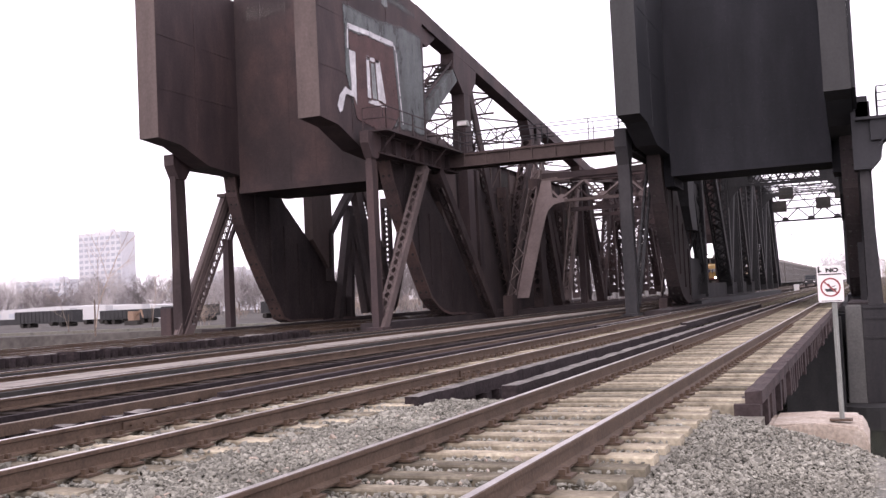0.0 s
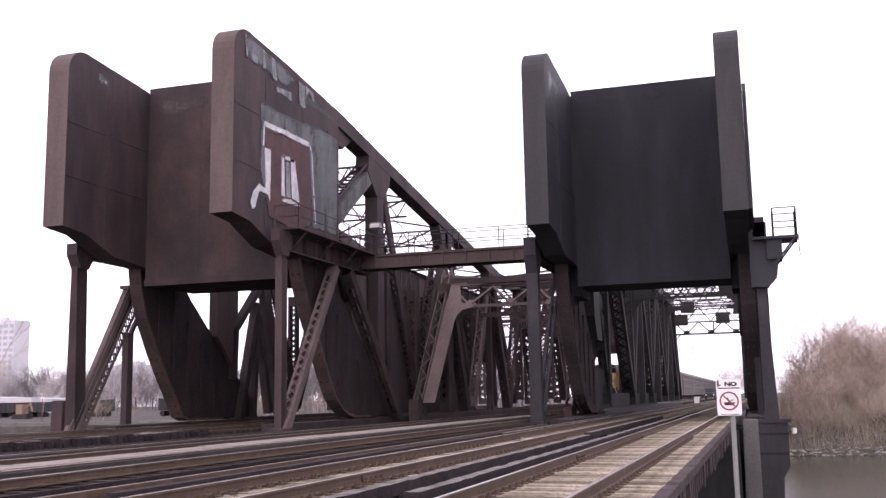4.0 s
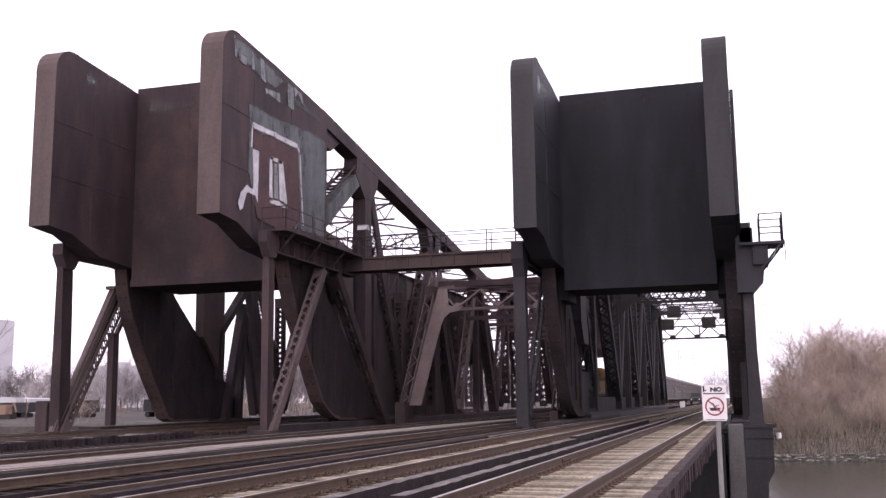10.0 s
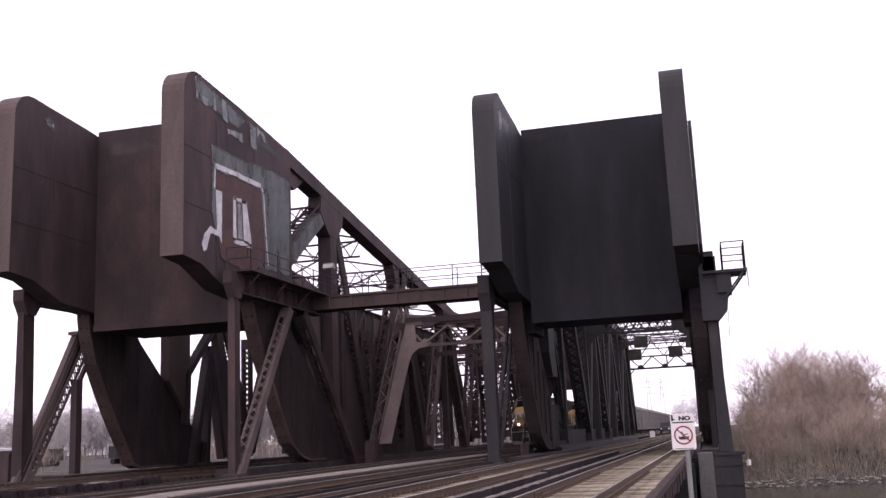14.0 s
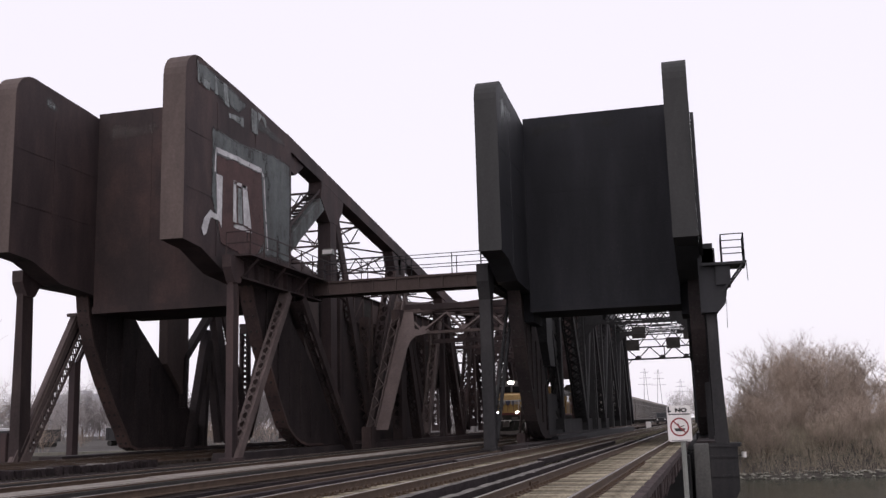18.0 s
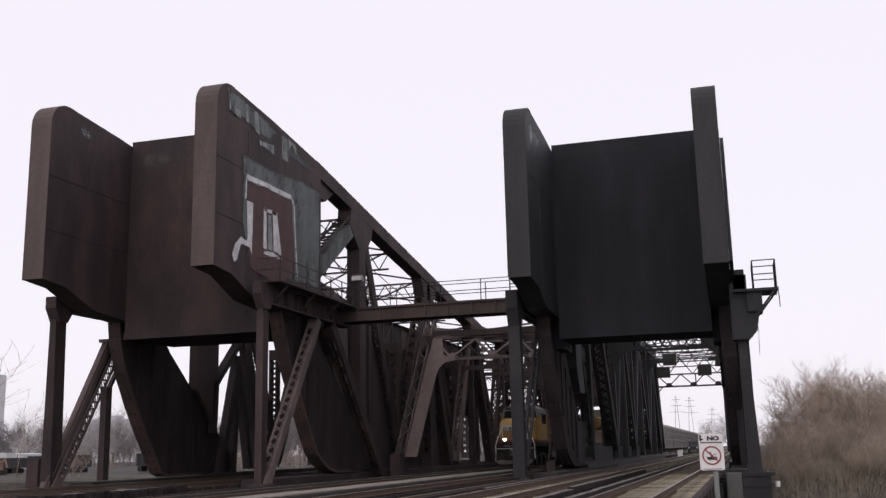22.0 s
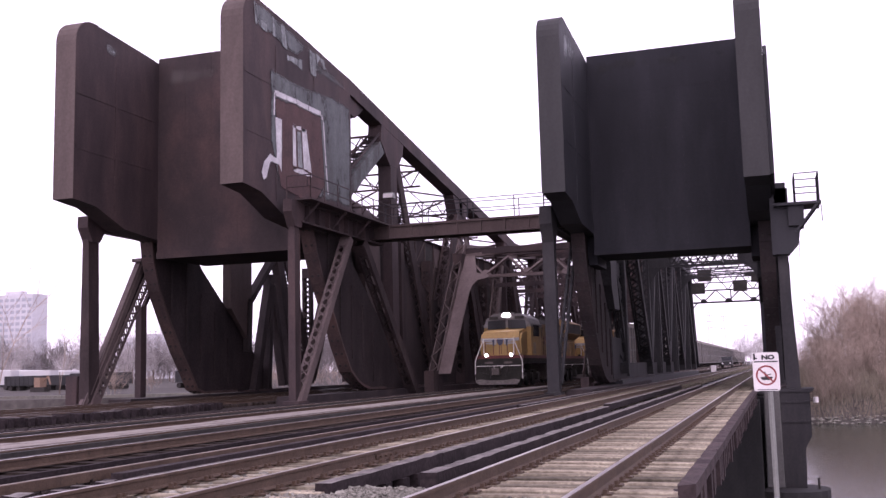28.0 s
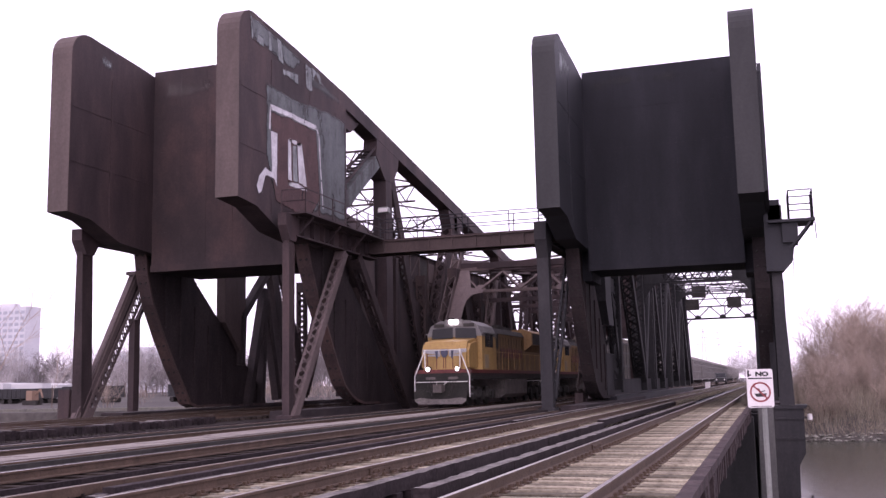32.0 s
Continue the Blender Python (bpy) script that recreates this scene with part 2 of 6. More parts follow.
BLACK_INK = mat("black_sign_ink", [(0.03, 0.03, 0.03), (0.045, 0.045, 0.045)], 0.6, 0, 6, 50, 0)
RED_INK = mat("faded_red_sign_ink", [(0.22, 0.045, 0.05), (0.30, 0.075, 0.075)], 0.6, 0, 6, 50, 0)
YELLOW = mat("armour_yellow_paint", [(0.23, 0.142, 0.05), (0.38, 0.245, 0.085)], 0.55, 0, 0.9, 12, 0.08, 0.35, contrast=0.2)
# Darker copy of the armour yellow: the bridge's shade on the hood.
HOOD_SHADED = mat("shaded_yellow_hood_paint", [(0.12, 0.07, 0.03), (0.24, 0.145, 0.058)], 0.6, 0, 0.8, 10, 0.08, 0.3, contrast=0.28)
EMBLEM_PALE = mat("dusty_pale_door", [(0.22, 0.17, 0.11), (0.32, 0.26, 0.18)], 0.6, 0, 1.5, 12, 0.05)
LOCO_GREY = mat("loco_grey_paint", [(0.12, 0.117, 0.115), (0.18, 0.175, 0.17)], 0.6, 0, 1, 12, 0.08)
LOCO_RED = mat("red_sill_stripe", [(0.085, 0.022, 0.02), (0.13, 0.032, 0.028)], 0.5, 0, 1, 12, 0.05)
UNDER = mat("grimy_running_gear", [(0.0225, 0.021, 0.0195), (0.0488, 0.045, 0.0413)], 0.8, 0.1, 1.4, 14, 0.3)
RAILING_W = mat("white_handrail_paint", [(0.55, 0.54, 0.5), (0.65, 0.64, 0.6)], 0.5, 0, 3, 20, 0)
EMBLEM = mat("grey_blue_emblem", [(0.27, 0.27, 0.27), (0.36, 0.36, 0.35)], 0.5, 0, 3, 20, 0)
SHIELD = mat("dark_blue_shield_paint", [(0.05, 0.055, 0.085), (0.07, 0.075, 0.11)], 0.5, 0, 3, 20, 0)
GLASS = mat("dark_window_glass", [(0.012, 0.013, 0.015), (0.02, 0.02, 0.022)], 0.12, 0, 1, 5, 0, contrast=0.05, spec=0.25)
CAR_GREY = mat("pale_rack_car_panels", [(0.15, 0.13, 0.112), (0.23, 0.205, 0.18)], 0.75, 0.1, 0.5, 9, 0.15, 0.3, rnd=0.15)
PLOW = mat("dusty_plow_steel", [(0.07, 0.06, 0.055), (0.13, 0.115, 0.105)], 0.8, 0, 1.5, 12, 0.2)
PILOT = mat("oily_dark_pilot", [(0.0143, 0.0137, 0.0117), (0.026, 0.024, 0.0208)], 0.8, 0, 1.5, 12, 0.2)
PLOW_EDGE = mat("worn_plow_edge", [(0.102, 0.09, 0.084), (0.162, 0.147, 0.138)], 0.8, 0, 1.5, 12, 0.2)
LAMP_ON = glow("lit_headlight", (1.0, 0.95, 0.86), 40.0)
BARK = mat("grey_brown_bark", [(0.10, 0.075, 0.06), (0.17, 0.13, 0.105)], 0.95, 0, 1.2, 20, 0.3, rnd=0.2)
TWIG = mat("bare_winter_twigs", [(0.258, 0.205, 0.17), (0.4, 0.328, 0.272)], 0.95, 0, 0.6, 8, 0, rnd=0.25)
# Far twigs and woods: distance haze is greyed into the colour.
TWIG_HAZE = mat("haze_paled_twigs", [(0.3224, 0.2982, 0.2902), (0.4191, 0.3909, 0.3828)], 0.95, 0, 0.6, 8, 0, rnd=0.2)
WOODS = mat("haze_greyed_woods", [(0.132, 0.1188, 0.1175), (0.198, 0.1795, 0.1769)], 0.95, 0, 0.05, 4, 0, island=True, rnd=0.2)
REED = mat("dry_straw_reeds", [(0.228, 0.195, 0.15), (0.342, 0.3, 0.235)], 0.95, 0, 0.25, 6, 0, island=True, rnd=0.3)
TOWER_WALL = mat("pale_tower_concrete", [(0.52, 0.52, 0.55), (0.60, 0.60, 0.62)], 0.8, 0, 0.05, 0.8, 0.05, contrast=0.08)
# Windows this pale carry the distance haze in their colour.
TOWER_WIN = mat("haze_paled_windows", [(0.34, 0.36, 0.40), (0.42, 0.44, 0.48)], 0.5, 0, 0.1, 1, 0, contrast=0.1)
SHED_WHITE = mat("white_shed_cladding", [(0.462, 0.462, 0.469), (0.532, 0.532, 0.532)], 0.7, 0, 0.2, 3, 0.05, contrast=0.08)
DARK_WAGON = mat("dark_wagon_steel", [(0.027, 0.027, 0.0284), (0.0405, 0.0405, 0.0419)], 0.7, 0, 0.4, 5, 0.1)
ORANGE = mat("orange_machine_paint", [(0.225, 0.15, 0.105), (0.27, 0.18, 0.1275)], 0.6, 0, 1, 10, 0.05)
# Pylon steel paled by haze put into its colour.
PYLON = mat("haze_paled_pylon_steel", [(0.58, 0.58, 0.6), (0.66, 0.66, 0.68)], 0.7, 0.2, 1, 5, 0)


def water_material():
    m = bpy.data.materials.new("murky_river_water")
    m.use_nodes = True
    n, l = m.node_tree.nodes, m.node_tree.links
    b = n["Principled BSDF"]
    b.inputs["Base Color"].default_value = (0.034, 0.038, 0.026, 1)
    b.inputs["Roughness"].default_value = 0.16
    tc = n.new("ShaderNodeTexCoord")
    mp = n.new("ShaderNodeMapping")
    mp.inputs["Scale"].default_value = (1, 0.5, 1)
    l.new(tc.outputs["Object"], mp.inputs[0])
    no = n.new("ShaderNodeTexNoise")
    no.inputs["Scale"].default_value, no.inputs["Detail"].default_value = 1.6, 4
    l.new(mp.outputs[0], no.inputs[0])
    bp = n.new("ShaderNodeBump")
    bp.inputs["Strength"].default_value, bp.inputs["Distance"].default_value = 0.35, 0.1
    l.new(no.outputs[0], bp.inputs["Height"])
    l.new(bp.outputs[0], b.inputs["Normal"])
    return m


WATER = water_material()


# ---- mesh helpers ----
def part(name, bm, material, parent=None, label=""):
    """Link a bmesh as one mesh object under a thing or part."""
    me = bpy.data.meshes.new(name)
    bmesh.ops.recalc_face_normals(bm, faces=bm.faces)
    bm.to_mesh(me)
    bm.free()
    me.materials.append(material)
    ob = new(name, me)
    if parent is not None:
        ob.parent = parent
    if label:
        ob["label"] = label
    return ob


def thing(name, label, category, at=(0, 0, 0), group="", kind="", rz=0):
    e = new(name)
    e.matrix_basis = pose(*at, 0, 0, rz)
    return tagged(e, label, category, group, kind)


def bm_new():
    return bmesh.new()


def box(bm, x0, x1, y0, y1, z0, z1):
    v = [bm.verts.new((x, y, z)) for z in (z0, z1) for x, y in ((x0, y0), (x1, y0), (x1, y1), (x0, y1))]
    for f in ((0, 1, 2, 3), (4, 5, 6, 7), (0, 1, 5, 4), (1, 2, 6, 5), (2, 3, 7, 6), (3, 0, 4, 7)):
        bm.faces.new([v[i] for i in f])


def beam(bm, a, b, w, h, side=(1, 0, 0), w2=None):
    """A straight bar from a to b, w wide along side and h deep across it."""
    a, b, s = Vector(a), Vector(b), Vector(side)
    d = (b - a).normalized()
    s = (s - d * s.dot(d))
    if s.length < 1e-4:
        s = Vector((0, 1, 0)) - d * d.y
    s.normalize()
    u = d.cross(s)
    w2 = w if w2 is None else w2
    v = []
    for p, ww in ((a, w), (b, w2)):
        v += [bm.verts.new(p + s * (i * ww / 2) + u * (j * h / 2)) for i, j in ((-1, -1), (1, -1), (1, 1), (-1, 1))]
    for f in ((0, 1, 2, 3), (4, 5, 6, 7), (0, 1, 5, 4), (1, 2, 6, 5), (2, 3, 7, 6), (3, 0, 4, 7)):
        bm.faces.new([v[i] for i in f])


def prism(bm, pts, x0, x1):
    """A plate with the outline pts in the (y, z) plane, from x0 to x1."""
    a = [bm.verts.new((x0, y, z)) for y, z in pts]
    b = [bm.verts.new((x1, y, z)) for y, z in pts]
    bm.faces.new(a)
    bm.faces.new(b)
    k = len(pts)
    for i in range(k):
        bm.faces.new((a[i], a[(i + 1) % k], b[(i + 1) % k], b[i]))


def prism_y(bm, pts, y0, y1):
    """A plate with the outline pts in the (x, z) plane, from y0 to y1."""
    a = [bm.verts.new((x, y0, z)) for x, z in pts]
    b = [bm.verts.new((x, y1, z)) for x, z in pts]
    bm.faces.new(a)
    bm.faces.new(b)
    k = len(pts)
    for i in range(k):
        bm.faces.new((a[i], a[(i + 1) % k], b[(i + 1) % k], b[i]))


def rod(bm, a, b, r, n=6, r2=None):
    a, b = Vector(a), Vector(b)
    d = (b - a).normalized()
    s = d.orthogonal().normalized()
    u = d.cross(s)
    r2 = r if r2 is None else r2
    ra = [bm.verts.new(a + (s * math.cos(2 * math.pi * i / n) + u * math.sin(2 * math.pi * i / n)) * r) for i in range(n)]
    rb = [bm.verts.new(b + (s * math.cos(2 * math.pi * i / n) + u * math.sin(2 * math.pi * i / n)) * r2) for i in range(n)]
    for i in range(n):
        bm.faces.new((ra[i], ra[(i + 1) % n], rb[(i + 1) % n], rb[i]))
    bm.faces.new(ra)
    bm.faces.new(rb)


def laced(bm, a, b, w, h, pitch=0.7, side=(1, 0, 0), bar=0.09, single=False):
    """A riveted member from a to b: two side plates h deep, w apart, tied by zigzag lacing on both open faces."""
    a, b, s = Vector(a), Vector(b), Vector(side)
    d = (b - a)
    n = max(2, round(d.length / pitch))
    d.normalize()
    s = (s - d * s.dot(d)).normalized()
    u = d.cross(s)
    for k in (-1, 1):
        beam(bm, a + s * k * w / 2, b + s * k * w / 2, 0.07, h, s)
        for j in (-1, 1):
            o = s * k * (w / 2 - 0.06) + u * j * h / 2
            beam(bm, a + o, b + o, min(0.12, w * 0.15), 0.03, s)
    length = (b - a).length
    for j in (-1, 1):
        for i in range(n):
            p = a + d * (length * i / n) + u * j * (h / 2 + 0.03)
            q = a + d * (length * (i + 1) / n) + u * j * (h / 2 + 0.03)
            k = 1 if i % 2 else -1
            beam(bm, p + s * k * w / 2, q - s * k * w / 2, 0.02, bar, u)
            if not single:
                beam(bm, p - s * k * w / 2, q + s * k * w / 2, 0.02, bar, u)
        for e in (a, b):
            c = e + u * j * (h / 2 + 0.035) + d * (0.35 if e is a else -0.35)
            beam(bm, c - d * 0.35, c + d * 0.35, w, 0.02, s)


def rough_timber(bm, x, y0, y1, z, w, h, seed, wear=0.02):
    """A squared timber along y with worn, uneven edges."""
    r = random.Random(seed)
    n = max(2, round((y1 - y0) / 0.3))
    rings = []
    for i in range(n + 1):
        y = y0 + (y1 - y0) * i / n
        rings.append([bm.verts.new((x + a * (w / 2 - abs(r.gauss(0, wear * 0.5))), y, z + b * h / 2 - (abs(r.gauss(0, wear)) if b > 0 else 0))) for a, b in ((-1, -1), (1, -1), (1, 1), (-1, 1))])
    for p, q in zip(rings, rings[1:]):
        for k in range(4):
            bm.faces.new((p[k], p[(k + 1) % 4], q[(k + 1) % 4], q[k]))
    bm.faces.new(rings[0])
    bm.faces.new(rings[-1])


# ---- ground, water, abutments ----
def ground_height(x, y):
    far = 107.5 + 0.22 * x
    near = 36 + 0.355 * x
    if x > -10 and y > 12.2:
        base = -7.8
    elif x > -1.2:
        base = -0.42 - min(2.6, max(0, x - 0.6) * 0.32) - 0.4 * max(0, y - 9.6 + 0.9 * x)
    else:
        base = -0.42
    if y > near and x > -10 or y > near + 10:
        s = y - (near if x > -10 else near + 10)
        base = base + (-7.8 - base) * min(1, s / 5)
    if y > far:
        s = min(1, (y - far) / 14)
        base = -7.8 + (-1.4 + 7.8) * (s * s * (3 - 2 * s))
        base += 0.5 * noise.noise(Vector((x * 0.06, y * 0.06, 0)))
        if x < -60:
            base = max(base, -1.1)
    return base


def build_ground():
    def spread(edges):
        out = []
        for a, b, step in edges:
            out += list(np.arange(a, b, step))
        return out + [edges[-1][1]]
    xs = spread([(-3000, -600, 300), (-600, -120, 24), (-120, -36, 6), (-36, -12, 2), (-12, 8, 0.5), (8, 60, 2.5), (60, 300, 20), (300, 3000, 300)])
    ys = spread([(-60, -6, 6), (-6, 16, 0.5), (16, 150, 2.0), (150, 400, 12), (400, 1000, 60), (1000, 4600, 400)])
    verts = [(x, y, ground_height(x, y)) for y in ys for x in xs]
    k = len(xs)
    faces = [(j * k + i, j * k + i + 1, (j + 1) * k + i + 1, (j + 1) * k + i) for j in range(len(ys) - 1) for i in range(k - 1)]
    me = bpy.data.meshes.new("ground")
    me.from_pydata(verts, [], faces)
    me.materials.append(GRAVEL)
    me.materials.append(EARTH)
    for p in me.polygons:
        c = p.center
        p.material_index = 0 if c.y < 60 and -9.5 < c.x < 9 and c.z > -2 else 1
        p.use_smooth = True
    tagged(new("ground", me), "gravelly winter ground with river banks", "ground", kind="structure")
    bm = bm_new()
    box(bm, -900, 900, 5, 400, -5.8, -5.6)
    tagged(part("water", bm, WATER), "murky grey-green river water", "water", kind="structure")


build_ground()


def abutments():
    bm = bm_new()
    box(bm, -9.9, -1.25, 11.9, 12.5, -8.2, -0.62)
    box(bm, -1.25, 6.0, 12.95, 13.6, -8.2, -1.2)
    tagged(part("abutment", bm, CONCRETE_DARK), "dark concrete abutment under the track decks", "abutment", kind="structure")
    # piers under the lift spans
    for name, x0, x1, y0, y1 in (("pier_1", -34.2, -20.6, 40.5, 62, ), ("pier_2", -20.4, -11.9, 57.5, 64), ("pier_3", -11.8, -8.6, 48.6, 70)):
        bm = bm_new()
        box(bm, x0, x1, y0, y1, -8, -0.45)
        tagged(part(name, bm, CONCRETE_DARK), "dark concrete pier in the river", "pier", kind="structure")
    bm = bm_new()
    box(bm, -1.3, 0.3, 51.6, 70, -5, -0.4)
    rod(bm, (0.0, 49.6, -9), (0.0, 49.6, -4.6), 1.75, 20)
    box(bm, -1.75, 0.7, 49.6, 72, -9, -4.6)
    box(bm, -3.6, -1.1, 48.2, 60, -8, -0.6)
    tagged(part("pier_4", bm, CONCRETE_DARK), "dark stepped concrete pier beside the channel", "pier", kind="structure")
    shoe = thing("post_shoe", "dark riveted steel shoe under the tower post", "post base", (0, 49.6, 0))
    bm = bm_new()
    prism_y(bm, [(-0.18, -0.1), (1.3, -0.1), (1.24, -0.26), (-0.18, -0.26)], -0.06, 1.86)
    part("cap_plate", bm, TOWER_STEEL, shoe)
    bm = bm_new()
    prism_y(bm, [(-0.18, -0.26), (1.12, -0.26), (1.1, -2.3), (-0.18, -2.3)], 0, 1.8)
    part("box_body", bm, TOWER_STEEL, shoe)
    bm = bm_new()
    prism_y(bm, [(-0.18, -2.3), (1.08, -2.3), (0.8, -2.8), (0.75, -4.6), (-0.18, -4.6)], 0.02, 1.78)
    part("tapered_foot", bm, TOWER_STEEL, shoe)
    for z in (-0.7, -1.6):
        bm = bm_new()
        box(bm, -0.16, 1.12, -0.05, 0, z - 0.05, z + 0.05)
        part("stiffener", bm, TOWER_STEEL, shoe)
    bm = bm_new()
    rod(bm, (1.25, 49.3, -4.65), (1.25, 49.3, -4.1), 0.05, 8)
    tagged(part("mooring_post", bm, UNDER), "short dark mooring post on the round pier", "post")
    bm = bm_new()
    prism_y(bm, [(-0.98, -4.6), (-0.2, -4.6), (-0.2, -0.1), (-0.9, -0.1)], 49.5, 51.0)
    bmesh.ops.bevel(bm, geom=bm.edges[:], offset=0.04, segments=1, affect="EDGES")
    tagged(part("pier_pillar", bm, PILLAR), "grey concrete pillar beside the steel post shoe", "pillar")
    for name, x0, x1 in (("pier_5", -34.2, -20.6), ("pier_6", -20.4, -11.9), ("pier_7", -11.8, 1.2)):
        bm = bm_new()
        y0 = 118 if x0 < -30 else (126 if x0 < -12 else 126)
        box(bm, x0, x1, y0, y0 + 8, -8, -0.45)
        tagged(part(name, bm, CONCRETE_DARK), "dark concrete pier at the far bank", "pier", kind="structure")


abutments()


# ---- tracks ----
def rail_mesh(y0, y1, name):
    bm = bm_new()
    prof = [(-0.07, -0.17), (0.07, -0.17), (0.07, -0.155), (0.012, -0.135), (0.012, -0.045), (0.036, -0.035), (0.037, -0.006), (0.03, 0.0)]
    prof = prof + [(-x, z) for x, z in reversed(prof[2:])]
    prism_y(bm, prof, y0, y1)
    me = bpy.data.meshes.new(name)
    bmesh.ops.recalc_face_normals(bm, faces=bm.faces)
    bm.to_mesh(me)
    bm.free()
    me.materials.append(RAIL)
    me.materials.append(RAIL_TOP)
    for p in me.polygons:
        if p.normal.z > 0.8 and p.center.z > -0.02:
            p.material_index = 1
    return me


def tie_mesh(w, d, h, material, seed):
    r = random.Random(seed)
    bm = bm_new()
    c = 0.012
    pts = [(-d / 2 + c, -h), (d / 2 - c, -h), (d / 2, -h + c), (d / 2, -c), (d / 2 - c, 0), (-d / 2 + c, 0), (-d / 2, -c), (-d / 2, -h + c)]
    pts = [(y + r.uniform(-0.006, 0.006), z + r.uniform(-0.006, 0.006)) for y, z in pts]
    prism(bm, pts, -w / 2 + r.uniform(-0.04, 0.04), w / 2 + r.uniform(-0.04, 0.04))
    me = bpy.data.meshes.new("tie")
    bmesh.ops.recalc_face_normals(bm, faces=bm.faces)
    bm.to_mesh(me)
    bm.free()
    me.materials.append(material)
    return me


def plate_mesh():
    bm = bm_new()
    box(bm, -0.17, 0.17, -0.09, 0.09, -0.19, -0.168)
    for sx in (-1, 1):
        for sy in (-1, 1):
            box(bm, sx * 0.1 - 0.025, sx * 0.1 + 0.025, sy * 0.05 - 0.02, sy * 0.05 + 0.02, -0.17, -0.125)
    me = bpy.data.meshes.new("tie_plate")
    bm.to_mesh(me)
    bm.free()
    me.materials.append(RAIL)
    return me


TIE_MESHES = [tie_mesh(2.6, 0.23, 0.2, TIE, i) for i in range(6)]
DECK_TIES = [tie_mesh(2.9, 0.25, 0.24, TIE, 20 + i) for i in range(6)]
OILY_TIES = [tie_mesh(2.6, 0.23, 0.2, TIE_OILY, 40 + i) for i in range(4)]
PLATE = plate_mesh()


def track(xc, y0, y1, parts_to, deck_from, label):
    """A track along y: two rails, ties as parts as far as parts_to, then joined."""
    t = thing("railway_track", label, "track", (xc, 0, 0), "parallel tracks")
    r = random.Random(int(-xc * 10))
    for k in (-1, 1):
        me = rail_mesh(y0, y1, "rail")
        rail = new("rail", me)
        rail.parent = t
        rail.location.x = k * 0.753
    rest = bm_new()
    y = y0 + 0.2
    while y < y1:
        deck = y > deck_from
        if y < parts_to:
            ob = new("tie", r.choice(OILY_TIES if xc < -10 else DECK_TIES if deck else TIE_MESHES))
            ob.parent = t
            ob.matrix_basis = pose(r.uniform(-0.04, 0.04) + ((0.25 if xc > -5 else -0.05) if deck else 0), y, -0.19 + r.uniform(-0.012, 0.004), 0, r.uniform(-0.4, 0.4), r.uniform(-1.2, 1.2))
            if y < 32 and parts_to > 25:
                for k in (-1, 1):
                    p = new("tie_plate", PLATE)
                    p.parent = t
                    p.matrix_basis = pose(k * 0.753, y, 0)
        else:
            o = r.uniform(-0.05, 0.05)
            box(rest, -1.35 + o, 1.35 + o, y - 0.12, y + 0.12, -0.42, -0.19 + r.uniform(-0.01, 0.005))
        y += 0.41 if deck else 0.52
    part("distant_timbering", rest, TIE if xc > -10 else TIE_OILY, t)["kind"] = "stuff"
    return t


track(-2.95, -15, 420, 52, 11.6, "rusty rails on pale weathered timber ties")
track(-6.9, -15, 420, 42, 11.6, "rusty rails on grey timber ties in ballast")
track(-12.3, -15, 420, 8, 999, "dark rusty rails beside a pale walkway")
track(-16.5, -15, 520, 8, 999, "dark rusty rails carrying the train")
track(-25.3, -15, 420, 8, 999, "dark rails leading under the rusty lift bridge")
track(-29.3, -15, 420, 8, 999, "dark rails at the far side of the yard")


def joint_bars():
    for x, y in ((-7.653, 9.2), (-6.147, 15.4), (-3.703, 21.0)):
        bm = bm_new()
        for k in (-1, 1):
            box(bm, k * 0.03 - 0.012, k * 0.03 + 0.012, -0.45, 0.45, -0.14, -0.05)
            for i in range(4):
                rod(bm, (k * 0.03, -0.34 + i * 0.22, -0.095), (k * 0.075, -0.34 + i * 0.22, -0.095), 0.018)
        o = part("rail_joint_bar", bm, RAIL)
        o.matrix_basis = pose(x, y, 0)
        tagged(o, "rusty bolted joint bar on the rail", "joint bar", "rail joints")


joint_bars()


